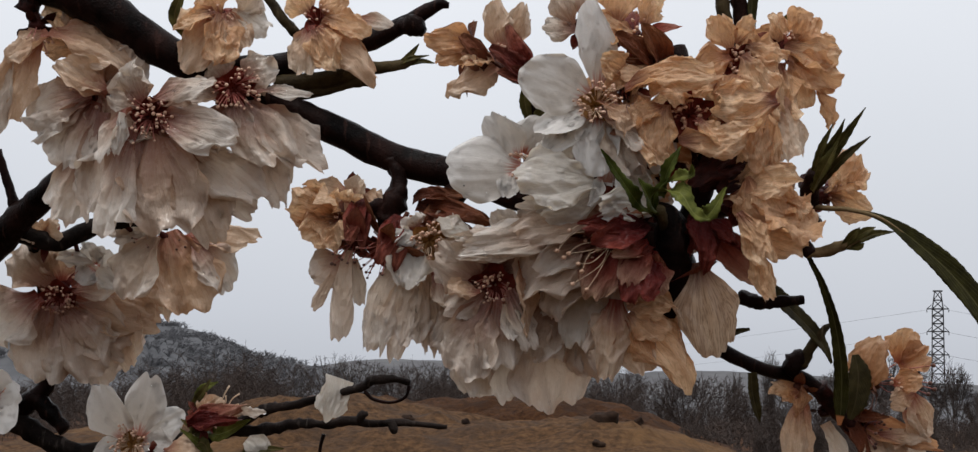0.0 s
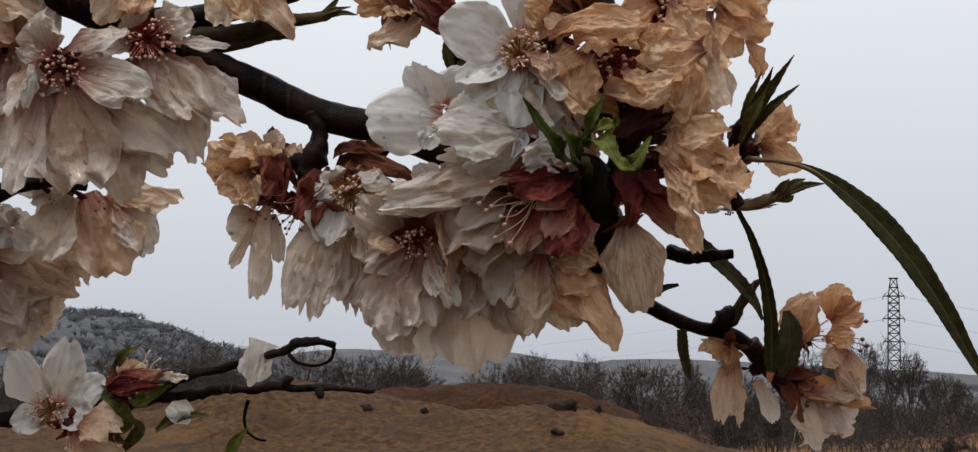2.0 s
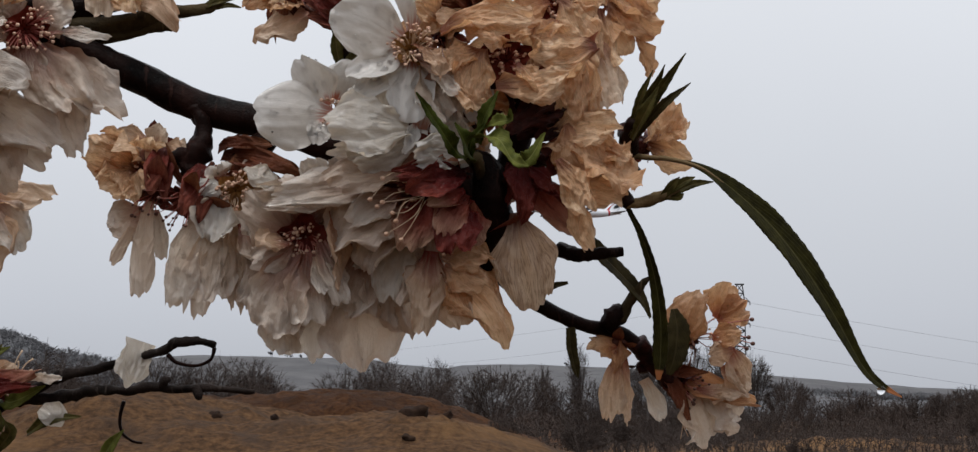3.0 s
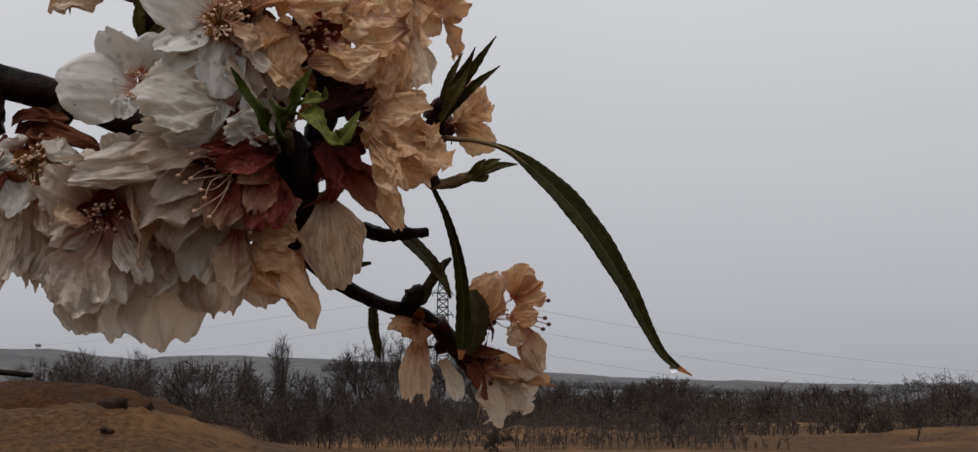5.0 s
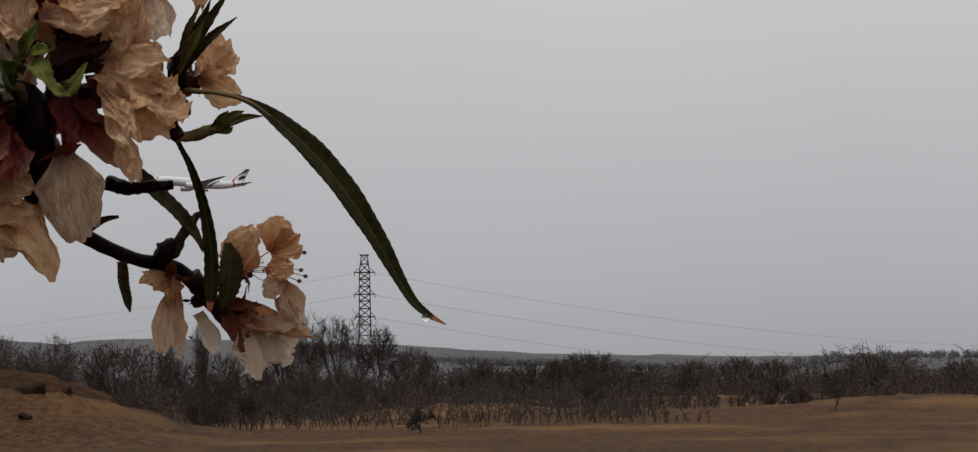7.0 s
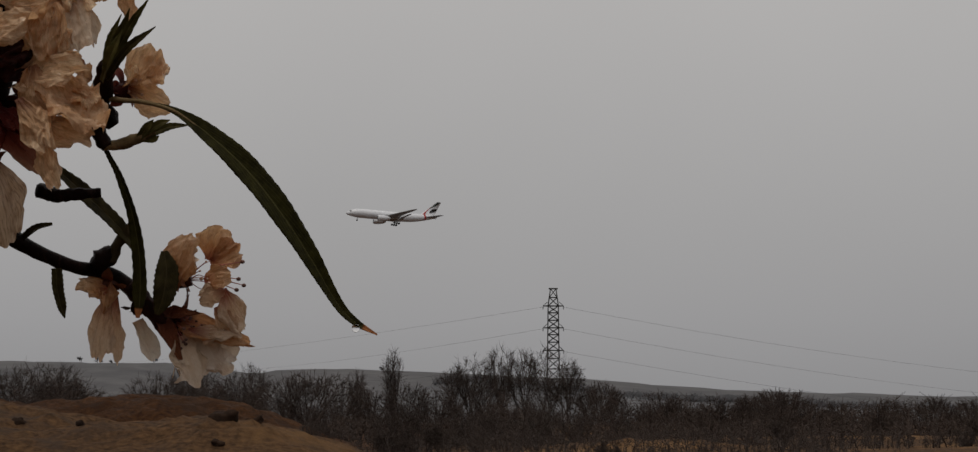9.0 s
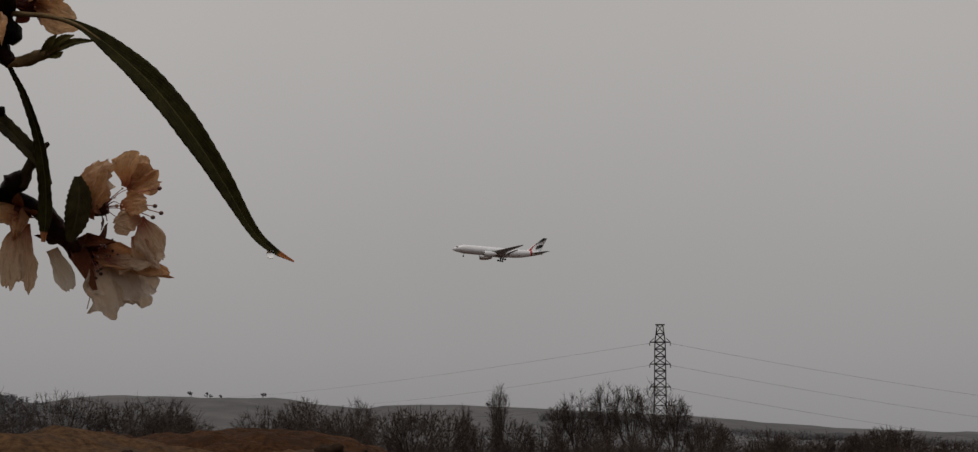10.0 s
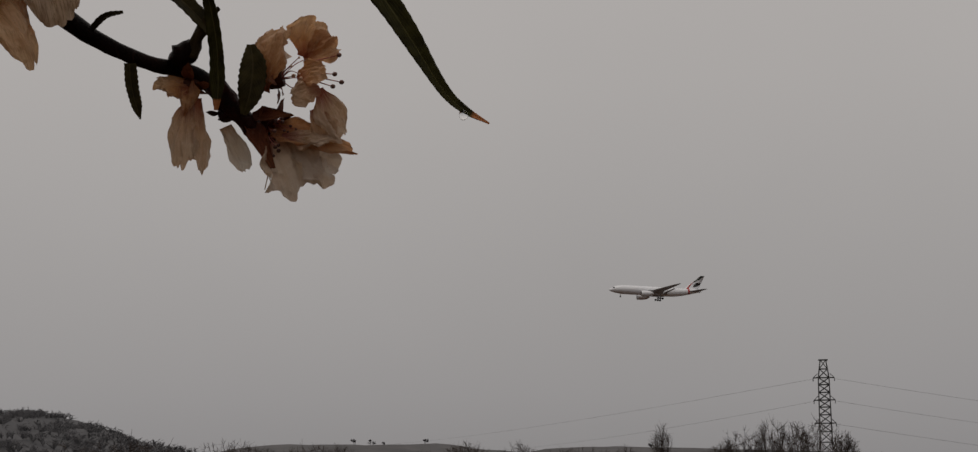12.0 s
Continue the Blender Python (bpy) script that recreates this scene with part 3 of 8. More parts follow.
def petals(parent, seed, rows):
    """Limp petals of one blossom, one by one: from, to, width, which way it faces, kind, how pointed, sideways bend."""
    for k, (a, b, w, face, kind, point, bow) in enumerate(rows):
        crinkle, rag, pleat, _, notch, _, curl = STYLE.get(kind, STYLE["cream"])
        rnd = random.Random(seed * 31 + k)
        narrow = w < 0.45 * (Vector(b) - Vector(a)).length
        data = spread(a, b, Vector(face), w, rnd.uniform(0.02, 0.10), rnd.uniform(-0.12, 0.18), crinkle * rnd.uniform(0.8, 1.3), rag, notch * rnd.choice((0, 1, 1)), pleat * rnd.uniform(0.7, 1.3), seed + 3.7 * k, 40, 32, 0.42 if narrow else 0.3, rnd.uniform(-0.45, 0.45), point if point > 0 or narrow else 0.5 * point, curl * rnd.uniform(0.7, 1.4), bow)
        ob = part("petal", data, PETAL[kind], parent)
        if kind in ("fresh", "scrap", "limp", "cream"):
            for _ in range(rnd.choice((14, 18, 24)) if kind == "fresh" else rnd.choice((6, 9, 14))):
                at = data[0][rnd.randrange(10, 39) * 33 + rnd.randrange(2, 31)]
                small_copy("raindrop", bead_mesh, at, rnd.choice((0.0004, 0.0006, 0.0008, 0.0011) if kind == "fresh" else (0.0003, 0.0004, 0.0005, 0.0007, 0.0009)), ob)


def sepals(parent, rows, mat, label):
    """Long sepals laid along a closed or drooping blossom."""
    for k, (a, b, w) in enumerate(rows):
        part("sepal", spread(a, b, Vector((0.2 * math.sin(2.1 * k), 0.3, 1)), w, 0.14, 0.22, 0.10, 0.05, 0.0, 0.05, 2.3 * k + 4, 28, 26, 0.65, point=0.15, curl=0.4), mat, parent, label)


def ring(centre, radius, count, turn=0.0, lift=0.4):
    """Tips all round a centre, at uneven reach."""
    rnd = random.Random(int(abs(centre[0] * 37 + centre[1] * 91) * 10))
    out = []
    for k in range(count):
        a = turn + 2 * math.pi * (k + rnd.uniform(-0.25, 0.25)) / count
        r = radius * rnd.uniform(0.75, 1.15)
        out.append((centre[0] + r * math.cos(a), centre[1] + r * math.sin(a), centre[2] + rnd.uniform(-0.2, 1.0) * lift))
    return out


# ---------------------------------------------------------------- the almond branch
branch = thing("almond_branch", (-1.15, 0.95, 0.0), "wet dark almond branch with spurs, buds and old leaves", "branch")
part("trunk", tube(smooth_path([(-1.15, 0.95, -0.05, 0.13), (-1.12, 0.93, 0.5, 0.10), (-1.05, 0.88, 1.0, 0.085), (-0.92, 0.80, 1.5, 0.06), (-0.78, 0.74, 1.72, 0.03), tuple(W((-21.63, 10.58, -4.0))) + (0.0095,)], 8), 14, 0.18, 2.0, 9.0), BARK, branch, "dark upright trunk")
part("main_branch", wood([((-21.63, 10.58, -4.0), 0.9), ((-17.77, 9.47, -3.6), 0.85), ((-14.61, 8.23, -3.0), 0.78), ((-11.84, 6.38, -3.0), 0.66), ((-7.95, 4.55, -3.2), 0.56), ((-5.87, 3.63, -3.2), 0.55), ((-3.55, 2.51, -3.0), 0.56), ((-1.12, 1.83, -2.5), 0.55), ((1.71, 0.83, -1.6), 0.52), ((4.37, -0.13, -0.9), 0.55), ((6.08, -0.66, -0.2), 0.7), ((6.58, -1.71, 0.0), 0.72), ((7.20, -3.51, -0.8), 0.38), ((8.53, -4.54, -1.2), 0.27), ((9.94, -5.18, -1.6), 0.25), ((11.36, -5.51, -2.0), 0.26), ((12.31, -6.32, -2.2), 0.28), ((13.26, -7.49, -2.4), 0.2)], 16, 0.16, 1.0), BARK, branch)
part("side_branch", wood([((-11.22, 6.08, -3.4), 0.5), ((-8.55, 5.92, -4.2), 0.5), ((-6.71, 6.38, -4.6), 0.46), ((-4.70, 6.95, -4.6), 0.40), ((-3.17, 7.66, -4.6), 0.33), ((-1.98, 8.36, -4.6), 0.24), ((-1.51, 8.36, -4.6), 0.12)], 12, 0.2, 3.0), BARK, branch)
part("bud_knob", wood([((-3.40, 7.55, -4.5), 0.25), ((-2.87, 7.57, -4.3), 0.42), ((-2.44, 7.28, -4.2), 0.2)], 10, 0.4, 8.0), BARK, branch)
part("twig", wood([((-8.05, 5.31, -4.0), 0.34), ((-6.18, 5.48, -4.0), 0.33), ((-4.89, 5.85, -4.0), 0.28), ((-3.37, 6.04, -4.0), 0.2), ((-2.72, 6.32, -4.0), 0.14)], 10, 0.25, 4.0), TWIG_GREEN, branch, "green-brown twig")
for k, pts in enumerate((( (-3.37, 6.04, -4.0), (-2.90, 6.48, -4.0), (-2.62, 6.84, -4.0)), ((-3.14, 6.06, -4.0), (-2.55, 6.17, -3.9), (-2.03, 6.10, -3.9)), ((-3.60, 5.99, -4.0), (-3.01, 6.23, -3.8), (-2.24, 6.39, -3.8)))):
    part("bud_scale", blade(pts, (0.2, 0.22, 0.03), (0.2, 0.4, 1), 0.3, 0.1, 0.05, k), LEAF_BUD, branch)
part("twig", wood([((-7.73, 4.98, -4.2), 0.3), ((-6.20, 5.17, -4.2), 0.26), ((-5.26, 5.40, -4.2), 0.24), ((-4.51, 5.45, -4.2), 0.22)], 10, 0.3, 5.0), TWIG_GREEN, branch, "green-brown twig stub")
# spurs in the middle
part("spur", wood([((-3.45, 2.39, -2.8), 0.42), ((-3.29, 1.65, -2.5), 0.30), ((-3.41, 1.00, -2.2), 0.40), ((-3.67, 0.39, -2.0), 0.44), ((-3.89, -0.23, -1.9), 0.2)], 14, 0.55, 6.0), BARK, branch)
part("spur", wood([((-3.54, 0.73, -2.1), 0.3), ((-4.06, 0.68, -2.0), 0.26), ((-4.61, 0.38, -1.8), 0.16)], 12, 0.6, 7.0), BARK, branch)
part("spur", wood([((-1.00, 1.41, -2.2), 0.4), ((-1.63, 0.84, -2.0), 0.42), ((-2.35, 0.38, -1.8), 0.3)], 10, 0.35, 9.0), BARK, branch)
for k, (a, b, w) in enumerate((((-2.76, 0.91, -1.9), (-0.88, 0.99, -1.5), 0.7), ((-2.62, 0.72, -1.8), (0.13, 0.00, -1.3), 0.95), ((-2.53, 0.50, -1.7), (-0.54, -0.22, -1.2), 0.7))):
    part("bud_husk", spread(a, b, Vector((0.1, 0.7 - 0.3 * k, 1)), w, 0.12, 0.25, 0.12, 0.05, 0.0, 0.04, 3.3 * k + 1, 28, 26, 0.5, point=0.15, curl=0.45), CALYX_BROWN, branch, "rust-red bud husk")
part("spur", wood([((1.48, 5.22, -1.5), 0.35), ((1.66, 4.20, -1.4), 0.42), ((2.16, 3.30, -1.4), 0.4), ((3.28, 1.62, -1.4), 0.34), ((4.05, 0.16, -1.2), 0.3)], 12, 0.4, 11.0), BARK, branch, "dark mossy spur")
for k, pts in enumerate((((1.48, 3.63, -1.2), (1.29, 4.40, -1.0), (1.25, 5.22, -1.0)), ((1.92, 3.62, -1.1), (2.14, 4.39, -0.9), (2.41, 4.94, -0.9)), ((1.74, 3.50, -1.0), (1.86, 4.03, -0.6), (2.57, 4.36, -0.5)))):
    part("leaf", blade(pts, (0.3, 0.45, 0.05), (0.3, 0.2, 1), 0.3, 0.2, 0.06, k), LEAF_BUD, branch)
# spur that bears the crumpled blossoms
part("spur", wood([((6.42, -1.28, -0.3), 0.5), ((7.19, 0.49, -0.3), 0.46), ((7.62, 2.03, -0.2), 0.5), ((7.42, 3.80, -0.4), 0.42), ((6.92, 5.60, -0.8), 0.4), ((6.72, 6.40, -1.0), 0.3)], 12, 0.3, 12.0), BARK, branch)
# second spur, thicker than the wood, its dark bulk stands for shade there
part("spur", wood([((6.74, -3.28, 0.2), 0.5), ((6.36, -2.09, 0.9), 0.62), ((6.41, -0.93, 1.3), 0.66), ((6.22, 0.22, 1.4), 0.5), ((5.68, 0.63, 1.6), 0.3)], 12, 0.3, 12.5), BARK, branch)
part("spur", wood([((6.92, 5.60, -0.8), 0.3), ((6.25, 5.94, -0.8), 0.33), ((5.58, 5.83, -0.8), 0.25)], 10, 0.4, 13.0), BARK, branch)
part("spur", wood([((7.43, 3.81, -0.5), 0.3), ((8.83, 5.40, -1.0), 0.3), ((9.09, 7.10, -1.2), 0.3), ((8.86, 8.55, -1.2), 0.28)], 10, 0.3, 14.0), BARK, branch)
part("green_shoot", wood([((8.53, 7.10, -1.2), 0.26), ((8.37, 7.99, -1.2), 0.25), ((8.24, 8.77, -1.2), 0.22)], 8, 0.2, 15.0), TWIG_GREEN, branch)
part("leaf", blade(((9.41, 7.08, -1.1), (9.43, 8.09, -1.1), (9.56, 8.98, -1.1)), (0.3, 0.42, 0.1), (0.6, 0, 1), 0.3, 0.1, 0.03, 1), LEAF_OLD, branch)
part("leaf", blade(((9.58, 6.38, -0.8), (10.12, 6.93, -0.7), (10.97, 7.77, -0.7)), (0.3, 0.4, 0.04), (0.3, 0.4, 1), 0.3, 0.1, 0.05, 2), LEAF_BUD, branch)
part("leaf", blade(((9.62, 6.29, -0.6), (10.09, 6.64, -0.5), (10.75, 7.01, -0.5)), (0.2, 0.25, 0.04), (0.3, 0.4, 1), 0.3, 0.1, 0.05, 3), LEAF_BUD, branch)
# right-hand spur with buds and long old leaves
part("spur", wood([((7.19, 0.37, -0.3), 0.35), ((9.00, 0.71, -0.6), 0.3), ((10.23, 0.59, 0.0), 0.3), ((10.94, 0.73, 0.9), 0.34), ((11.06, 1.33, 1.4), 0.3), ((11.11, 1.85, 1.8), 0.22)], 12, 0.35, 16.0), BARK, branch)
part("spur", wood([((10.85, 0.69, 0.8), 0.3), ((11.17, 0.04, 0.8), 0.4), ((11.39, -0.28, 0.8), 0.2)], 10, 0.4, 17.0), BARK, branch)
part("spur", wood([((10.59, 0.37, 0.4), 0.25), ((10.88, -0.50, 0.6), 0.26), ((11.17, -1.00, 0.8), 0.22)], 10, 0.4, 17.5), BARK, branch)
part("twig", wood([((11.03, -0.96, 0.6), 0.16), ((11.68, -0.89, 0.8), 0.2), ((12.40, -0.62, 1.0), 0.2), ((12.81, -0.43, 1.1), 0.14)], 10, 0.25, 18.0), STALK, branch, "pale brown bud twig")
for k, pts in enumerate((((12.48, -0.63, 1.1), (13.23, -0.30, 1.2), (13.97, -0.20, 1.2)), ((12.26, -0.69, 1.1), (12.53, -0.31, 1.3), (12.75, -0.05, 1.4)), ((12.41, -0.56, 1.2), (12.91, -0.22, 1.3), (13.31, -0.04, 1.3)), ((12.29, -0.73, 1.0), (12.72, -0.73, 1.2), (12.94, -0.60, 1.2)))):
    part("bud_scale", blade(pts, (0.22, 0.3, 0.03), (0.2, 0.5, 1), 0.4, 0.1, 0.05, k), LEAF_BUD, branch)
for k, (pts, w) in enumerate(((((11.02, 1.32, 1.6), (11.50, 2.57, 2.4), (11.90, 3.59, 3.0)), 0.62), (((11.09, 1.32, 1.8), (11.84, 2.87, 2.8), (12.55, 3.95, 3.2)), 0.42), (((11.13, 1.27, 1.9), (11.84, 2.24, 2.8), (12.76, 3.00, 3.0)), 0.42), (((11.00, 1.37, 1.5), (11.27, 2.58, 2.1), (11.63, 3.45, 2.4)), 0.35), (((10.99, 1.19, 2.0), (11.32, 2.09, 2.8), (11.67, 2.85, 3.1)), 0.55))):
    part("bud_leaf", blade(pts, (0.2, w * 0.74, 0.03), (0.5 - 0.25 * k, 0.3, 1), 0.35, 0.25, 0.07, k), LEAF_BUD if k != 2 else LEAF_BROWN, branch)
part("leaf", blade(((11.31, 0.60, 1.2), (12.39, 0.55, 1.4), (13.55, 0.21, 1.6), (14.79, -0.67, 1.6), (16.08, -1.88, 1.5), (17.28, -3.40, 1.4), (18.30, -4.94, 1.2), (19.22, -6.45, 1.0), (19.87, -7.13, 0.9), (20.71, -7.61, 0.8)), (0.06, 0.08, 0.30, 0.76, 0.98, 0.92, 0.70, 0.42, 0.3, 0.05), (0.25, 0.3, 1), 0.22, 0.05, 0.025, 0.5, 10, 10), LEAF_OLD, branch, "long dark green drooping leaf with a dry tip")
part("leaf_stalk", wood([((11.05, 0.70, 0.95), 0.12), ((11.70, 0.60, 1.3), 0.09), ((12.39, 0.55, 1.45), 0.08), ((13.40, 0.26, 1.62), 0.06), ((14.2, -0.25, 1.62), 0.03)], 8, 0.15, 24.0), STALK, branch, "pale brown leaf stalk")
part("leaf", blade(((10.92, -0.62, 0.6), (11.25, -1.30, 0.6), (11.61, -2.02, 0.6), (12.05, -3.30, 0.5), (12.31, -4.82, 0.4), (12.34, -6.12, 0.3), (12.26, -6.98, 0.3)), (0.14, 0.18, 0.26, 0.38, 0.50, 0.52, 0.14), (-0.5, 0.1, 1), 0.3, 0.1, 0.05, 2, 8), LEAF_OLD, branch, "narrow dark green hanging leaf")
part("leaf", blade(((9.26, -1.56, -1.0), (10.15, -2.36, -1.0), (11.19, -3.34, -1.1), (11.97, -4.23, -1.2), (12.34, -4.95, -1.4)), (0.3, 0.6, 0.65, 0.45, 0.1), (0.5, 0.4, 1), 0.2, 0.1, 0.05, 3), LEAF_BROWN, branch, "olive leaf behind the twig")
part("leaf", blade(((13.23, -4.65, -1.6), (13.31, -5.36, -1.4), (13.20, -6.24, -1.3), (12.97, -6.95, -1.3)), (0.25, 0.82, 0.80, 0.2), (0.1, 0.1, 1), 0.3, 0.1, 0.05, 4), LEAF_BROWN, branch, "short olive leaf")
part("dead_twig", wood([((8.87, -2.51, -0.2), 0.26), ((9.52, -2.71, 0.3), 0.24), ((10.35, -2.62, 0.5), 0.2), ((10.98, -2.58, 0.5), 0.17)], 10, 0.35, 19.0), BARK, branch, "blackened dead twig")
part("spur", wood([((10.76, -5.34, -1.6), 0.3), ((11.21, -4.79, -1.6), 0.36), ((11.48, -4.64, -1.6), 0.1)], 10, 0.5, 20.0), BARK, branch)
part("twig", wood([((11.32, -5.02, -1.6), 0.22), ((11.61, -4.34, -1.4), 0.2), ((12.01, -3.74, -1.2), 0.15), ((12.28, -3.52, -1.2), 0.06)], 8, 0.3, 21.0), TWIG_GREEN, branch)
part("bract", blade(((9.41, -5.26, -1.2), (9.46, -5.96, -1.2), (9.60, -6.62, -1.2), (9.73, -7.05, -1.2)), (0.4, 0.42, 0.34, 0.04), (0.4, 0.1, 1), 0.5, 0.1, 0.06, 5), LEAF_BROWN, branch, "shrivelled dark bract")
part("bract", blade(((8.17, -4.28, -1.1), (8.72, -3.83, -0.8), (9.30, -3.68, -0.8)), (0.2, 0.26, 0.1), (0.2, 0.6, 1), 0.4, 0.1, 0.06, 6), LEAF_BROWN, branch)
part("spur", wood([((12.00, -5.82, -2.0), 0.36), ((12.52, -6.52, -2.2), 0.34), ((13.25, -7.33, -2.3), 0.3), ((13.95, -7.81, -2.4), 0.24)], 10, 0.3, 22.0), CALYX_DARK, branch, "reddish spur end")
# young leaves in the middle of the cluster
for k, (pts, w, fresh) in enumerate(((((5.53, 0.34, 2.2), (4.94, 0.77, 3.4), (4.34, 1.55, 4.0), (3.65, 2.50, 4.4)), 0.66, 0), (((5.58, 0.40, 2.4), (5.27, 0.90, 3.8), (4.88, 1.57, 4.3)), 0.95, 0), (((5.81, 1.00, 2.6), (5.91, 1.78, 3.4), (6.34, 2.63, 3.6)), 0.6, 0), (((5.59, 1.26, 2.8), (6.26, 1.61, 4.0), (6.59, 1.67, 4.3), (6.61, 2.01, 4.5)), 0.5, 1), (((5.62, 1.14, 2.9), (6.24, 1.08, 4.2), (6.67, 0.39, 4.6), (7.18, 0.19, 4.7)), 0.8, 1), (((6.89, 0.29, 4.0), (7.24, 0.47, 4.5), (7.72, 1.26, 4.5)), 0.7, 1), (((5.52, 0.46, 2.4), (5.57, 1.09, 3.0), (5.95, 1.58, 3.4)), 0.5, 0))):
    part("young_leaf", blade(pts, (0.2, w * 0.75, w * 0.6, 0.05) if len(pts) == 4 else (0.22, w * 0.75, 0.05), (0.3 * math.sin(k * 2), 0.5, 1), 0.4, 0.55, 0.10, k), LEAF_NEW if fresh else LEAF_MID, branch, "tender bright green leaf")
part("leaf_stalk", wood([((6.45, -1.27, 0.0), 0.24), ((6.09, -0.21, 1.4), 0.2), ((5.76, 0.57, 2.5), 0.18)], 10, 0.25, 23.0), TWIG_GREEN, branch)
# upper left shoots
part("green_shoot", wood([((-7.23, 7.21, -4.2), 0.2), ((-7.84, 7.91, -4.2), 0.2), ((-8.55, 8.97, -4.2), 0.18)], 8, 0.2, 24.0), TWIG_GREEN, branch)
part("leaf", blade(((-11.08, 6.91, -2.6), (-11.50, 7.69, -2.4), (-11.14, 8.72, -2.4)), (0.3, 0.5, 0.2), (0.3, 0.3, 1), 0.3, 0.1, 0.03, 7), LEAF_BUD, branch)
part("green_shoot", wood([((-15.40, 7.70, -3.4), 0.16), ((-15.86, 8.28, -3.4), 0.16), ((-16.32, 8.97, -3.4), 0.15)], 8, 0.2, 25.0), TWIG_GREEN, branch)
part("side_branch", wood([((-24.67, -2.88, -13.0), 0.8), ((-21.14, -1.25, -11.0), 0.72), ((-19.30, 0.26, -10.0), 0.62), ((-17.39, 1.68, -8.5), 0.5), ((-15.54, 2.99, -7.0), 0.42), ((-12.93, 4.09, -5.0), 0.36), ((-10.56, 5.16, -3.6), 0.3)], 12, 0.25, 26.0), BARK, branch)
part("twig", wood([((-19.36, 0.44, -10.0), 0.26), ((-19.71, 1.59, -10.0), 0.2), ((-20.17, 3.12, -10.0), 0.17)], 8, 0.25, 27.0), BARK, branch)
part("twig", wood([((-19.67, -0.26, -10.4), 0.36), ((-18.02, -0.68, -11.0), 0.4), ((-16.46, -0.05, -11.0), 0.36), ((-14.78, 0.26, -11.0), 0.3), ((-13.35, 0.00, -11.0), 0.2)], 10, 0.35, 28.0), BARK_GREY, branch, "weathered grey-brown twig")
part("spur", wood([((-17.25, 7.93, -3.4), 0.4), ((-16.97, 8.51, -3.4), 0.42), ((-16.79, 9.32, -3.4), 0.3)], 10, 0.3, 29.0), CALYX_DARK, branch)

# lower branch, farther back
low = thing("almond_branch", (-1.15, 0.95, 0.3), "low almond twigs, bare and weathered at their ends", "branch")
part("side_branch", tube(smooth_path([(-1.14, 0.95, 0.3, 0.05), (-0.95, 0.92, 0.9, 0.03), tuple(W((-24.67, -7.42, -13.0))) + (0.011,)], 8), 12, 0.2, 4.0, 12.0), BARK, low)
part("side_branch", wood([((-24.67, -7.42, -13.0), 1.0), ((-21.47, -7.69, -13.0), 0.58), ((-19.46, -8.70, -12.5), 0.47), ((-17.56, -9.52, -12.3), 0.37), ((-15.16, -9.24, -12.2), 0.33), ((-12.76, -9.02, -12.1), 0.28), ((-11.30, -8.69, -12.0), 0.28), ((-10.10, -8.63, -11.9), 0.24), ((-9.03, -8.51, -11.8), 0.24), ((-7.97, -8.31, -11.7), 0.21), ((-6.91, -8.33, -11.6), 0.18), ((-5.87, -8.20, -11.6), 0.20), ((-4.81, -8.29, -11.5), 0.16), ((-3.77, -8.24, -11.5), 0.16), ((-2.72, -8.33, -11.4), 0.12), ((-1.75, -8.41, -11.4), 0.11)], 12, 0.5, 31.0), BARK_GREY, low, "weathered twig with nodes")
part("twig", wood([((-11.96, -9.03, -12.0), 0.23), ((-10.19, -8.12, -11.6), 0.22), ((-9.36, -7.67, -11.3), 0.23), ((-8.39, -7.48, -10.8), 0.20), ((-6.76, -7.02, -10.0), 0.18), ((-5.29, -6.58, -9.2), 0.18), ((-4.69, -6.25, -8.9), 0.20), ((-3.87, -6.16, -8.7), 0.16), ((-3.16, -6.32, -8.6), 0.13)], 12, 0.5, 32.0), BARK_GREY, low)
part("tendril", wood([((-5.02, -6.71, -9.0), 0.1), ((-4.63, -7.00, -8.8), 0.08), ((-3.91, -7.10, -8.6), 0.07), ((-3.36, -6.86, -8.5), 0.07), ((-3.21, -6.42, -8.6), 0.09)], 6, 0.2, 33.0), BARK, low, "thin curled tendril")
part("knob", wood([((-5.44, -8.26, -11.5), 0.16), ((-5.33, -7.94, -11.4), 0.2), ((-5.07, -7.83, -11.4), 0.08)], 8, 0.3, 34.0), BARK_GREY, low)
part("knob", wood([((-4.08, -8.21, -11.5), 0.2), ((-3.96, -8.55, -11.3), 0.17), ((-3.86, -8.66, -11.3), 0.06)], 8, 0.3, 35.0), BARK_GREY, low)
part("tendril", wood([((-6.94, -8.74, -11.6), 0.09), ((-7.10, -9.45, -11.6), 0.07), ((-7.00, -10.02, -11.6), 0.06), ((-6.60, -10.35, -11.6), 0.06), ((-6.21, -10.43, -11.6), 0.05)], 6, 0.2, 36.0), BARK, low)
part("twig", wood([((-20.21, -8.07, -12.8), 0.4), ((-19.36, -7.38, -12.6), 0.4), ((-18.64, -7.89, -12.4), 0.36), ((-17.93, -8.66, -12.2), 0.25)], 10, 0.4, 37.0), BARK, low)
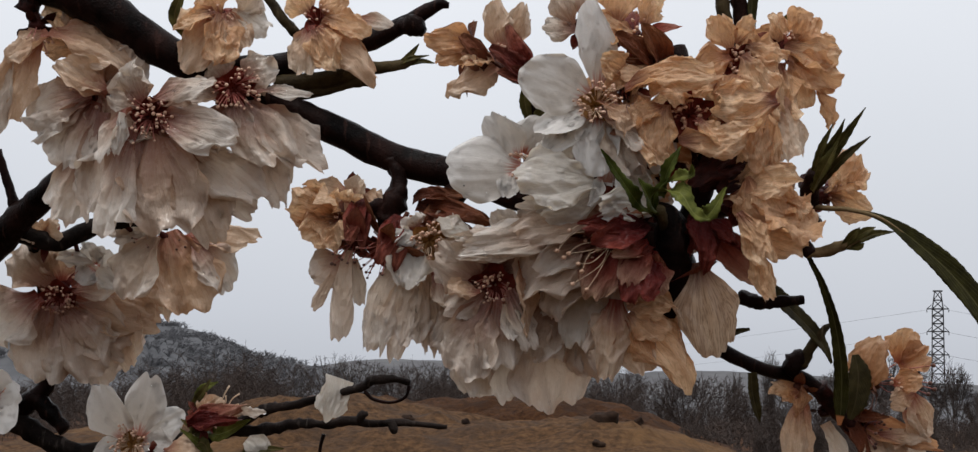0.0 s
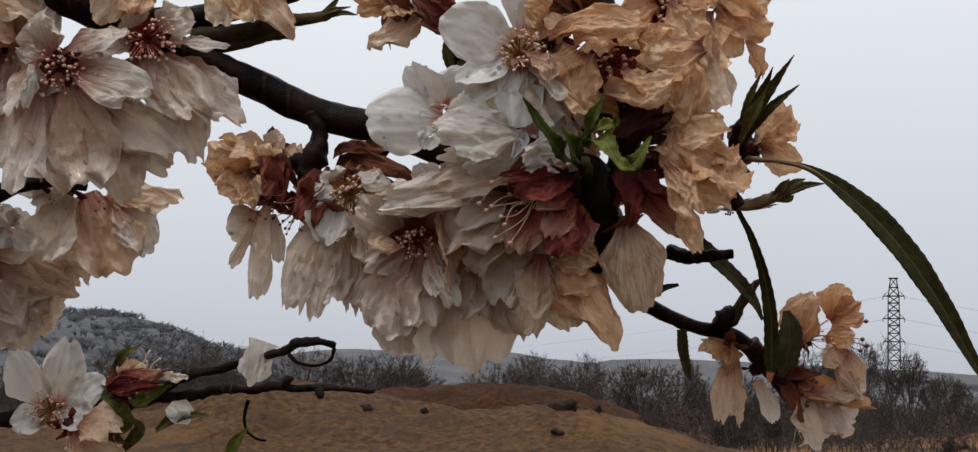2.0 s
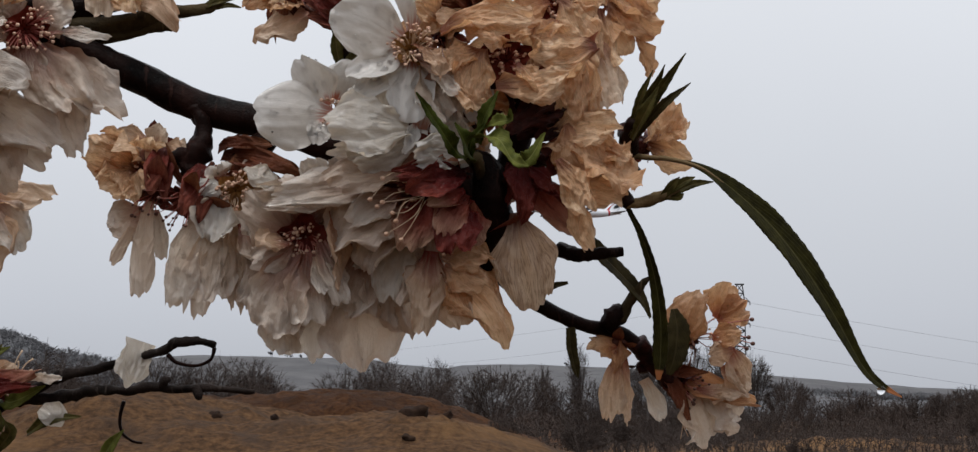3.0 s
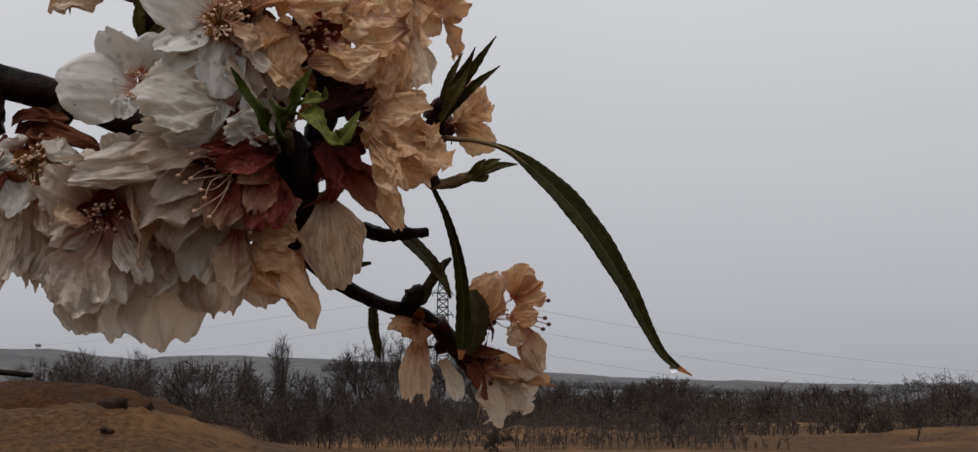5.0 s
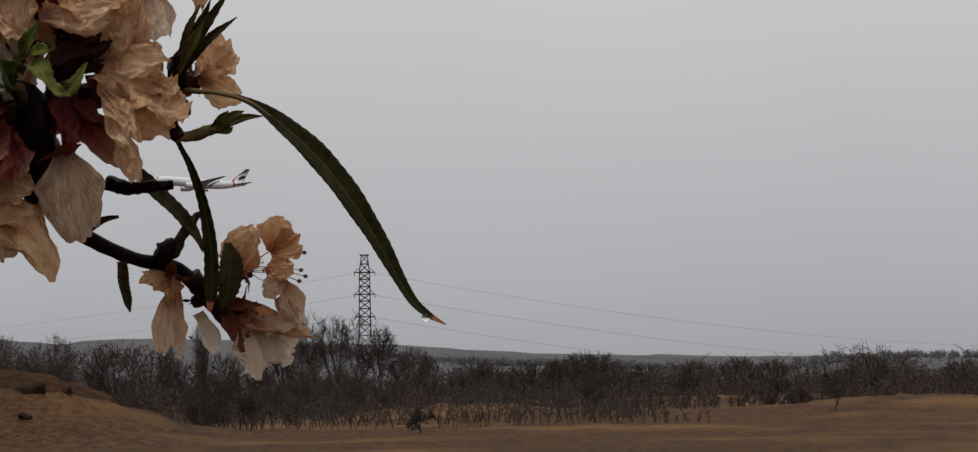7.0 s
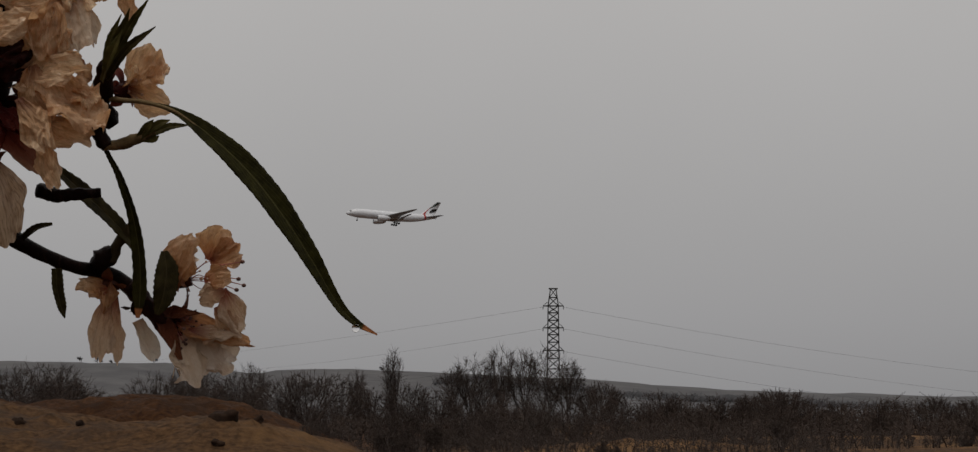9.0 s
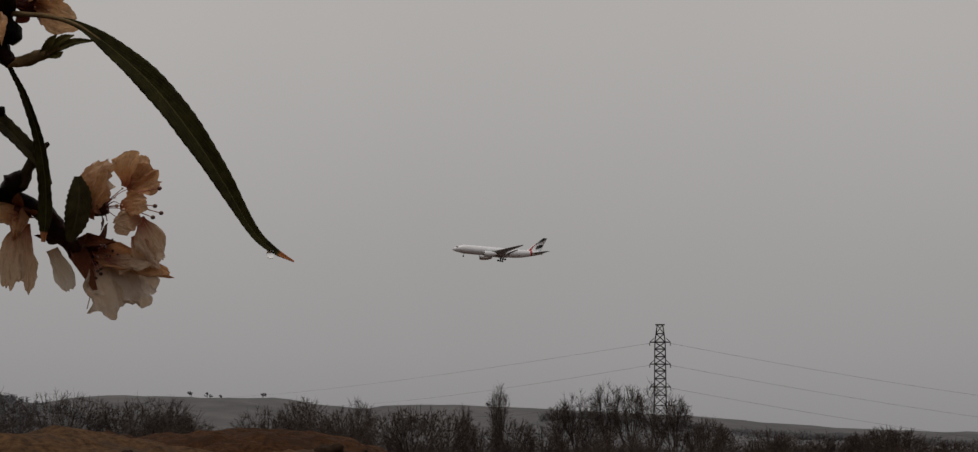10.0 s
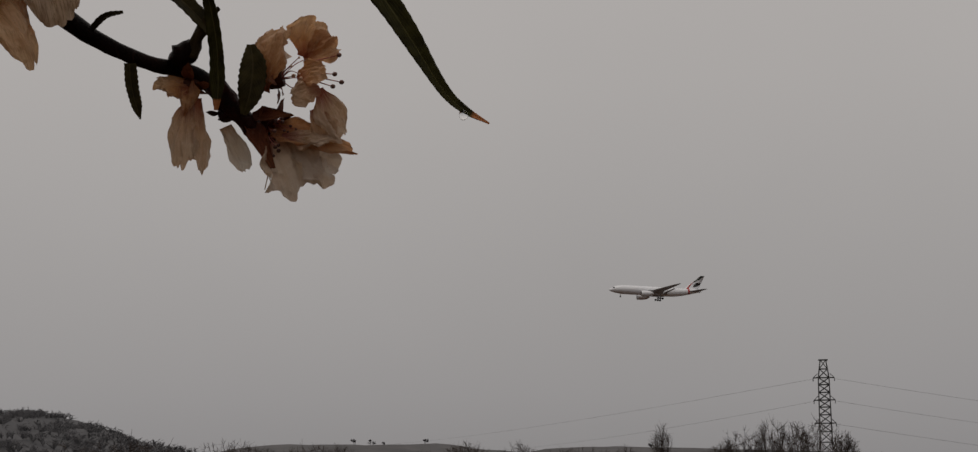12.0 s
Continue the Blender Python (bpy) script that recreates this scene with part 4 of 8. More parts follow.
part("twig", wood([((-19.22, -7.38, -12.6), 0.4), ((-18.74, -6.34, -12.8), 0.4), ((-18.58, -4.77, -13.2), 0.4), ((-19.03, -2.90, -13.4), 0.4), ((-19.17, -1.01, -12.4), 0.35), ((-19.18, -0.26, -10.5), 0.3)], 10, 0.3, 38.0), BARK, low)
for k, (pts, w) in enumerate(((((-11.74, -8.58, -11.5), (-11.11, -8.62, -10.8), (-9.85, -7.99, -10.5)), 0.75), (((-12.66, -8.84, -11.5), (-12.18, -8.52, -11.0), (-12.83, -8.05, -11.0)), 0.5), (((-12.60, -9.11, -11.2), (-11.83, -8.99, -10.6), (-11.48, -9.60, -10.4)), 0.5), (((-12.40, -7.53, -11.5), (-11.92, -6.83, -11.0), (-11.27, -6.49, -11.0)), 0.4), (((-12.53, -7.66, -11.5), (-11.96, -6.99, -10.8), (-11.55, -6.37, -10.8)), 0.35), (((-10.70, -9.98, -11.5), (-9.73, -9.36, -11.0), (-8.54, -9.27, -11.0)), 0.5), (((-12.38, -10.15, -11.0), (-11.71, -9.43, -10.8), (-12.83, -8.41, -10.8)), 0.5), (((-11.88, -10.66, -11.0), (-11.21, -9.83, -10.4), (-11.35, -9.31, -10.2)), 0.6), (((-13.13, -9.90, -11.0), (-12.30, -10.10, -10.6), (-11.68, -10.41, -10.6)), 0.4), (((-7.85, -11.33, -11.0), (-7.46, -10.49, -11.0), (-6.88, -9.81, -11.0)), 0.5))):
    part("leaf", blade(pts, (0.25, w, 0.05), (0.3 * math.sin(k * 2.2), 0.5, 1), 0.35, 0.2, 0.04, k), LEAF_BUD if k % 3 else LEAF_NEW, low, "small green leaf")

# ---------------------------------------------------------------- blossoms, upper left
large = blossom("cream", (-12.14, 3.99, -1.6), (-11.15, 5.81, -3.0), (), (0.0, -0.3, 1), "large limp cream almond blossom with a red-brown heart", 30, 1.0, wide=0.72)
petals(large, 200, (
    ((-12.49, 4.42, -1.4), (-12.92, 5.85, -1.0), 1.44, (-0.2, 0.3, 1), "cream", -0.10, 0.00),
    ((-12.07, 4.52, -1.2), (-9.65, 5.07, -0.8), 1.12, (0.1, 0.7, 1), "cream", -0.10, -0.09),
    ((-11.77, 3.85, -1.2), (-9.01, 2.98, -0.7), 1.88, (0.2, 0.4, 1), "cream", -0.20, 0.13),
    ((-12.89, 4.25, -1.2), (-13.83, 2.26, -0.6), 0.90, (-0.7, 0.1, 1), "cream", -0.10, 0.13),
    ((-13.1, 4.05, -0.9), (-13.32, 2.48, -0.5), 0.53, (0.6, 0.1, 1), "scrap", -0.20, -0.09),
    ((-12.78, 3.53, -1.4), (-13.68, -0.31, -0.9), 1.48, (-0.3, 0.1, 1), "cream", -0.40, 0.09),
))
petals(large, 209, (
    ((-12.6, 3.53, -1.5), (-12.54, -0.04, -1.2), 1.35, (0.3, 0.1, 1), "cream", -0.40, 0.00),
    ((-12.06, 3.37, -1.5), (-11.04, -0.49, -1.1), 3.10, (0.0, 0.1, 1), "cream", -0.30, 0.00),
    ((-11.2, 2.65, -2.0), (-9.75, -0.59, -1.7), 2.04, (0.3, 0.1, 1), "cream", -0.30, 0.09),
    ((-12.36, 4.3, -1.9), (-13.81, 4.78, -1.7), 1.09, (-0.2, 0.5, 1), "cream", -0.20, 0.00),
    ((-12.09, 4.12, -1.9), (-10.23, 3.65, -1.6), 1.36, (0.2, 0.5, 1), "cream", -0.20, 0.00),
    ((-12.41, 4.0, -1.8), (-13.16, 2.97, -1.6), 1.36, (-0.3, 0.1, 1), "cream", -0.20, 0.00),
))
crimson = blossom("cream", (-9.34, 5.03, -2.0), (-10.13, 6.16, -3.1), (), (0.4, -0.2, 1), "limp cream almond blossom with a crimson heart", 30, 1.1)
petals(crimson, 230, (
    ((-9.08, 5.28, -2.2), (-7.74, 5.87, -2.2), 1.46, (0.3, 0.4, 1), "cream", -0.10, 0.00),
    ((-8.82, 4.85, -2.0), (-6.44, 4.79, -1.8), 0.54, (0.2, 0.9, 1), "cream", -0.10, -0.09),
    ((-9.05, 4.58, -2.0), (-7.44, 2.07, -1.6), 2.04, (0.2, 0.2, 1), "cream", -0.20, 0.09),
    ((-8.75, 4.49, -2.3), (-6.24, 1.94, -2.3), 1.91, (0.4, 0.2, 1), "cream", -0.20, 0.14),
    ((-8.65, 3.93, -2.4), (-7.7, 0.64, -2.5), 1.46, (0.4, 0.0, 1), "cream", -0.30, 0.00),
))
petals(crimson, 239, (
    ((-9.24, 4.62, -1.9), (-8.85, 2.75, -1.7), 1.18, (-0.3, 0.1, 1), "cream", -0.20, 0.00),
    ((-9.6, 5.28, -2.2), (-10.18, 6.12, -2.0), 1.14, (-0.3, 0.4, 1), "cream", -0.10, 0.00),
    ((-9.49, 4.79, -2.4), (-11.1, 4.41, -2.2), 1.05, (0.0, 0.7, 1), "cream", -0.20, 0.00),
    ((-9.66, 4.58, -2.6), (-10.25, 2.21, -2.4), 1.51, (-0.2, 0.1, 1), "cream", -0.20, 0.00),
))
speckled = blossom("cream", (-10.36, 2.21, -2.4), (-10.97, 4.91, -3.3), (), (0.2, -0.5, 1), "", 10, 0.8, "dark")
petals(speckled, 250, (
    ((-10.84, 2.88, -1.9), (-8.21, 0.84, -1.7), 1.99, (0.2, 0.4, 1), "limp", -0.20, 0.11),
    ((-10.82, 2.56, -2.4), (-8.65, 0.27, -2.4), 1.60, (0.3, 0.2, 1), "limp", -0.20, 0.00),
    ((-11.08, 2.56, -2.6), (-12.19, -0.23, -2.4), 1.83, (-0.3, 0.1, 1), "cream", -0.30, 0.00),
))
flat = blossom("cream", (-14.66, 4.90, -3.2), (-13.82, 6.68, -3.6), (), (-0.4, -0.3, 1), "", 12)
petals(flat, 270, (
    ((-14.72, 4.89, -3.0), (-17.05, 3.82, -2.9), 2.03, (-0.3, 0.3, 1), "cream", -0.20, 0.00),
    ((-14.77, 4.69, -2.9), (-16.81, 2.99, -2.8), 1.10, (-0.3, 0.1, 1), "cream", -0.10, 0.00),
    ((-14.54, 4.6, -2.9), (-15.59, 2.01, -2.6), 2.07, (-0.2, 0.2, 1), "cream", -0.30, 0.00),
    ((-14.84, 3.27, -3.0), (-15.83, 0.11, -2.8), 1.38, (0.3, 0.1, 1), "cream", -0.40, 0.00),
    ((-14.17, 4.17, -2.6), (-14.52, 0.39, -2.4), 1.47, (-0.2, 0.1, 1), "cream", -0.40, 0.00),
))
petals(flat, 279, (
    ((-14.01, 4.85, -2.6), (-15.77, 6.02, -2.3), 1.33, (0.0, 0.9, 1), "peach", -0.20, -0.11),
    ((-13.97, 5.02, -2.4), (-15.13, 5.0, -2.1), 0.73, (0.0, 0.9, 1), "peach", 0.00, 0.00),
    ((-14.12, 5.17, -3.1), (-13.0, 6.54, -3.0), 1.98, (0.2, 0.4, 1), "cream", -0.20, 0.00),
    ((-14.22, 4.89, -3.1), (-13.85, 3.15, -2.9), 1.80, (0.2, 0.2, 1), "cream", -0.20, 0.00),
    ((-14.42, 5.13, -3.2), (-13.34, 5.35, -3.0), 1.16, (0.1, 0.6, 1), "limp", -0.20, 0.00),
))
bent = blossom("peach", (-16.73, 7.07, -3.0), (-16.90, 8.28, -3.4), (), (0.1, -0.8, 0.6), "", 6, calyx=CALYX_DARK)
petals(bent, 290, (
    ((-16.24, 7.13, -2.9), (-17.68, 6.04, -2.6), 1.47, (-0.2, 0.5, 1), "peach", -0.20, 0.00),
    ((-16.2, 7.18, -2.9), (-13.21, 5.92, -2.7), 1.61, (0.1, 0.6, 1), "peach", -0.20, -0.14),
    ((-16.76, 6.99, -3.3), (-17.74, 3.8, -3.3), 1.53, (-0.3, 0.1, 1), "peach", -0.30, 0.00),
    ((-17.6, 6.77, -3.4), (-18.35, 3.44, -3.5), 1.02, (-0.3, 0.1, 1), "limp", -0.30, 0.00),
    ((-15.75, 6.96, -3.4), (-13.07, 6.89, -3.6), 1.44, (0.1, 0.7, 1), "limp", -0.20, 0.00),
    ((-15.63, 7.19, -3.4), (-15.28, 8.27, -3.5), 0.97, (0.2, 0.5, 1), "limp", -0.20, 0.00),
))
curled = blossom("tan", (-9.86, 7.69, -2.4), (-10.26, 6.52, -3.2), (), (0, 0.3, 1), "", 10, 0.5)
petals(curled, 540, (
    ((-10.02, 7.85, -2.4), (-10.96, 5.52, -1.9), 1.42, (-0.2, 0.1, 1), "peach", -0.20, 0.00),
    ((-9.84, 7.75, -2.3), (-9.91, 5.73, -1.7), 1.32, (0.3, 0.1, 1), "tan", -0.10, 0.00),
    ((-10.02, 7.85, -2.4), (-11.42, 6.96, -2.2), 1.14, (-0.4, 0.2, 1), "tan", -0.10, 0.00),
    ((-9.63, 7.81, -2.4), (-8.9, 6.36, -2.1), 1.32, (0.4, 0.1, 1), "peach", -0.10, 0.00),
    ((-9.43, 7.92, -2.6), (-8.12, 7.11, -2.7), 1.24, (0.3, 0.4, 1), "limp", -0.10, 0.00),
    ((-9.94, 7.78, -2.6), (-10.28, 8.79, -2.6), 1.42, (-0.2, 0.5, 1), "tan", -0.10, 0.00),
    ((-9.15, 7.73, -2.7), (-8.54, 8.59, -2.8), 1.05, (0.3, 0.4, 1), "limp", -0.10, 0.00),
))
apron = blossom("tan", (-6.24, 7.51, -3.4), (-7.37, 6.39, -4.2), (), (0.3, 0.1, 1), "withered tan almond blossom with a crimson heart", 14, 0.7)
petals(apron, 560, (
    ((-6.57, 7.44, -3.2), (-6.82, 5.5, -2.6), 1.53, (-0.3, 0.2, 1), "peach", -0.10, 0.00),
    ((-6.33, 7.4, -3.2), (-4.16, 5.21, -2.5), 1.53, (0.3, 0.3, 1), "peach", 0.20, -0.14),
    ((-6.43, 7.3, -3.0), (-5.57, 5.71, -2.4), 1.38, (0.1, 0.2, 1), "tan", -0.20, 0.00),
    ((-6.16, 7.69, -3.3), (-4.52, 6.91, -3.0), 1.20, (0.3, 0.5, 1), "tan", -0.10, 0.00),
    ((-6.63, 7.88, -3.4), (-7.33, 8.72, -3.4), 1.21, (-0.3, 0.5, 1), "tan", -0.10, 0.00),
    ((-6.24, 7.98, -3.4), (-5.38, 8.72, -3.4), 1.11, (0.3, 0.5, 1), "tan", -0.10, 0.00),
))
part("petal", spread((-4.85, 7.70, -3.4)[:3], (-3.51, 7.33, -3.2)[:3], Vector((0, 0.4, 1)), 0.7, 0.1, 0.1, 0.1, 0.1, 0.0, 0.03, 4.4), PETAL["cream"], branch, "stray cream petal caught on the branch")

# ---------------------------------------------------------------- blossoms, lower left
lower = blossom("cream", (-18.24, -3.00, -12.6), (-19.03, -1.56, -13.4), (), (0.0, -0.3, 1), "large limp cream almond blossom with a deep red heart", 28, 0.8, cup_size=0.42)
petals(lower, 310, (
    ((-18.64, -2.46, -12.4), (-19.96, -0.82, -12.2), 2.33, (-0.2, 0.4, 1), "cream", -0.20, 0.00),
    ((-18.19, -2.33, -12.5), (-18.3, -0.9, -12.3), 1.64, (0.2, 0.4, 1), "peach", -0.20, 0.00),
    ((-18.99, -2.99, -12.3), (-20.86, -4.82, -12.0), 2.96, (-0.3, 0.2, 1), "cream", -0.20, 0.00),
    ((-18.59, -3.38, -12.2), (-18.75, -6.62, -11.8), 2.85, (-0.1, 0.1, 1), "cream", -0.30, 0.00),
))
petals(lower, 319, (
    ((-18.09, -3.38, -12.3), (-16.7, -6.37, -12.0), 3.12, (0.1, 0.1, 1), "cream", -0.30, 0.00),
    ((-17.82, -3.29, -12.5), (-15.28, -5.3, -12.4), 2.44, (0.3, 0.2, 1), "cream", -0.20, 0.00),
    ((-17.71, -3.08, -12.7), (-13.83, -4.12, -12.7), 2.34, (0.2, 0.5, 1), "peach", -0.20, 0.16),
    ((-17.69, -2.72, -12.3), (-15.33, -2.05, -12.0), 1.64, (0.2, 0.6, 1), "cream", -0.20, 0.00),
))
blossom("peach", (-15.50, -2.89, -13.2), (-17.83, -1.83, -13.4), ((-13.90, -3.81, -12.8), (-15.15, -6.07, -12.8), (-13.36, -2.89, -13.2), (-16.93, -5.29, -13.0)), (0.5, -0.4, 0.8), "", 8)
pendent = blossom("cream", (-12.96, -1.05, -12.0), (-14.19, 0.00, -11.3), (), (0.3, -0.4, 1), "", 10, 0.7, "dark")
petals(pendent, 340, (
    ((-13.55, -0.26, -11.8), (-12.22, -3.68, -11.4), 3.10, (0.1, 0.1, 1), "peach", -0.30, 0.00),
    ((-12.73, -0.34, -11.9), (-9.66, -0.58, -11.8), 1.31, (0.1, 0.8, 1), "peach", -0.10, -0.13),
    ((-14.03, -1.0, -12.1), (-13.35, -3.98, -12.0), 1.42, (-0.2, 0.1, 1), "peach", -0.30, 0.00),
    ((-12.48, -0.47, -12.0), (-10.98, -2.84, -11.8), 1.74, (0.3, 0.1, 1), "cream", -0.20, 0.00),
))
sheer = blossom("cream", (-14.64, -0.86, -11.6), (-15.21, 0.05, -11.2), (), (0, -0.5, 1), "", 6, 0.7, "dark")
petals(sheer, 350, (
    ((-13.97, -0.42, -11.5), (-15.13, -3.07, -11.2), 1.99, (-0.1, 0.1, 1), "limp", -0.30, 0.00),
    ((-14.25, 0.16, -11.6), (-15.54, -0.94, -11.3), 1.41, (-0.2, 0.3, 1), "limp", -0.10, 0.00),
    ((-14.5, 0.32, -11.8), (-16.29, -0.26, -11.6), 1.21, (-0.1, 0.6, 1), "limp", -0.10, 0.00),
))
crumb = blossom("fresh", (-17.22, -1.66, -12.0), (-17.34, -0.68, -11.4), (), (0.1, 0.3, 1), "", 6)
petals(crumb, 330, (
    ((-16.6, -1.52, -11.8), (-18.07, -1.31, -11.4), 0.79, (0.0, 0.8, 1), "scrap", 0.00, 0.00),
    ((-16.65, -1.65, -11.8), (-16.89, -0.63, -11.5), 1.26, (-0.2, 0.3, 1), "fresh", 0.00, 0.00),
    ((-16.52, -1.65, -11.8), (-16.01, -0.89, -11.5), 1.05, (0.3, 0.3, 1), "fresh", 0.00, 0.00),
    ((-16.65, -1.79, -11.8), (-17.21, -2.43, -11.5), 1.10, (-0.3, 0.1, 1), "fresh", 0.00, 0.00),
    ((-16.42, -1.78, -11.7), (-15.15, -2.51, -11.4), 1.47, (0.2, 0.3, 1), "scrap", -0.10, 0.00),
))
blossom("peach", (-18.54, -0.42, -11.0), (-18.07, -0.73, -11.2), ((-19.52, -0.26, -10.8), (-18.69, 0.26, -10.6), (-17.58, -0.08, -10.8)), (-0.2, 0.4, 1), "small crumpled peach blossom on the twig", 0, wide=0.9)
snowy = blossom("fresh", (-14.98, -9.15, -11.6), (-15.03, -9.30, -12.2), (), (0.0, 0.1, 1), "fully open white almond blossom with yellow-brown stamens", 30, 0.85, "yellow", CALYX_BROWN, wide=0.72)
petals(snowy, 580, (
    ((-15.19, -8.9, -11.6), (-16.3, -6.48, -11.2), 2.10, (-0.2, 0.2, 1), "fresh", 0.00, 0.00),
    ((-14.72, -8.8, -11.6), (-14.11, -6.09, -11.2), 1.73, (0.1, 0.2, 1), "fresh", 0.00, 0.00),
    ((-14.46, -8.9, -11.6), (-12.73, -7.82, -11.3), 1.52, (0.2, 0.5, 1), "fresh", 0.00, 0.00),
    ((-14.54, -9.05, -11.5), (-13.18, -9.53, -11.2), 1.52, (0.2, 0.3, 1), "fresh", 0.00, 0.00),
    ((-15.16, -9.24, -11.6), (-16.56, -9.74, -11.4), 1.31, (-0.2, 0.3, 1), "fresh", 0.00, 0.00),
))
swollen = blossom("peach", (-11.64, -7.94, -10.9), (-12.71, -8.25, -11.8), (), (0.8, 0.4, 0.5), "half-closed faded blossom with a swollen red calyx", 8, 0.4, None, CALYX, 0.8, 0.5, lobes=0.7)
petals(swollen, 590, (
    ((-12.51, -7.98, -10.4), (-10.01, -7.45, -10.2), 1.24, (-0.1, 0.4, 1), "flush", 0.35, 0.10),
    ((-12.43, -8.17, -10.2), (-10.15, -7.95, -10.1), 0.87, (-0.1, 0.1, 1), "crimson", 0.30, -0.10),
    ((-11.96, -7.92, -10.8), (-11.48, -6.88, -10.7), 0.88, (-0.1, 0.4, 1), "peach", -0.10, 0.00),
    ((-11.48, -7.84, -10.7), (-10.88, -7.17, -10.5), 0.88, (0.2, 0.4, 1), "peach", -0.10, 0.00),
    ((-10.64, -7.75, -10.6), (-9.12, -7.78, -10.4), 0.46, (0.1, 0.8, 1), "limp", -0.10, 0.00),
))
for a, b, c in (
    ((-11.12, -7.62, -10.4), (-10.97, -7.06, -10.4), (-10.71, -6.59, -10.4)),
    ((-10.87, -7.62, -10.4), (-10.61, -7.16, -10.4), (-10.3, -6.93, -10.4)),
    ((-10.79, -7.67, -10.4), (-10.51, -7.42, -10.4), (-10.33, -7.36, -10.4)),
    ((-11.02, -7.57, -10.4), (-10.87, -7.29, -10.4), (-10.87, -7.0, -10.4)),
):
    part("stamen", W_all(tube(smooth_path([(*a, 0.03), (*b, 0.026), (*c, 0.04)], 4), 5)), FILAMENT_PALE, swollen, "pale stamen")
blossom("peach", (-13.89, -9.89, -11.0), (-14.74, -9.24, -12.0), ((-11.84, -9.88, -10.8), (-12.09, -10.64, -10.8), (-13.39, -11.67, -11.0)), (0.6, -0.6, 0.6), "", 4)
blossom("fresh", (-20.76, -7.27, -11.5), (-21.94, -7.80, -12.8), ((-19.50, -6.98, -11.2), (-19.90, -8.54, -11.2), (-20.47, -5.95, -11.4), (-22.04, -7.78, -11.4)), (0.2, 0, 1), "", 6)
part("petal", spread((-6.08, -6.21, -9.6), (-6.65, -7.87, -9.4), Vector((0.1, 0.1, 1)), 1.15, 0.06, 0.06, 0.12, 0.14, 0.0, 0.05, 8.8, 40, 32, taper=0.95, point=-0.25, curl=0.6), PETAL["scrap"], low, "stray wet white petal stuck on the twig")
part("petal", spread((-10.13, -8.93, -11.2), (-9.19, -9.56, -11.0), Vector((0.1, 0.4, 1)), 1.0, 0.06, 0.06, 0.12, 0.08, 0.0, 0.04, 9.8, taper=0.5), PETAL["scrap"], low, "stray white petal under the twig")

# ---------------------------------------------------------------- blossoms, middle
blossom("tan", (-5.61, 0.27, -1.6), (-4.40, 0.50, -2.0), ((-7.05, 1.06, -1.4), (-6.15, 1.73, -1.4), (-5.16, 1.40, -1.6), (-6.59, -0.63, -1.3), (-6.89, 0.05, -1.6), (-5.57, -0.85, -1.2)), (-0.8, 0.1, 0.6), "withered tan almond blossom curled into a ruff", 18, 0.45, calyx=CALYX_BROWN, cup_size=0.34, wide=0.9, lobes=1.6)
drooping = blossom("cream", (-5.01, -0.94, -1.2), (-4.81, 0.74, -1.9), ((*(-6.44, -1.93, -1.2), 1.6, 0.0),), (-0.4, -0.8, 0.5), "limp cream almond blossom with square-ended petals hanging from a red calyx", 6, 0.9, "dark", CALYX, 0.6, 0.36, lobes=2.0)
flap(drooping, (-5.62, -1.75, -1.1), (-6.30, -3.03, -1.0), (0.2, 0.1, 1), 0.36, 181.0, "limp", -0.3, 0.2, 0.05, 0.7)
flap(drooping, (-5.02, -0.87, -1.1), (-5.33, -4.12, -1.0), (-0.2, 0.1, 1), 0.72, 185.0, "limp", -0.35, 0.25, 0.08, 0.5)
flap(drooping, (-4.84, -1.16, -1.3), (-4.64, -2.90, -1.3), (0.3, 0.1, 1), 0.5, 189.0, "limp", -0.3, 0.2, 0.06, 0.5)
sepals(drooping, (((-4.64, 0.90, -1.4), (-5.00, -0.73, -0.6), 0.85), ((-4.55, 0.73, -1.4), (-4.61, -0.87, -0.7), 0.6)), CALYX, "crimson sepal")
spent = blossom("cream", (-3.89, -0.86, -0.9), (-2.96, 0.47, -1.9), ((*(-3.02, -2.36, -1.2), 0.9, 0.0),), (-0.75, -0.6, 0.4), "spent cream blossom with a rust-red calyx and dark anthers", 14, 1.3, "dark", CALYX_BROWN, 0.6, 0.42, lobes=1.8)
sepals(spent, (((-3.12, 0.33, -1.2), (-4.00, -1.43, -0.2), 0.95), ((-3.03, 0.17, -1.2), (-3.40, -1.58, -0.3), 0.8)), CALYX, "crimson sepal")
golden = blossom("cream", (-2.14, -0.51, -0.9), (-3.04, 0.27, -2.0), ((-3.19, -0.84, -0.6), (-2.72, 0.38, -1.0), (-1.09, 0.27, -0.8), (-0.98, -0.84, -0.6)), (0.1, -0.1, 1), "limp cream almond blossom with a rusty yellow heart", 30, 0.7, "yellow", CALYX_BROWN, 0.8, 0.42)
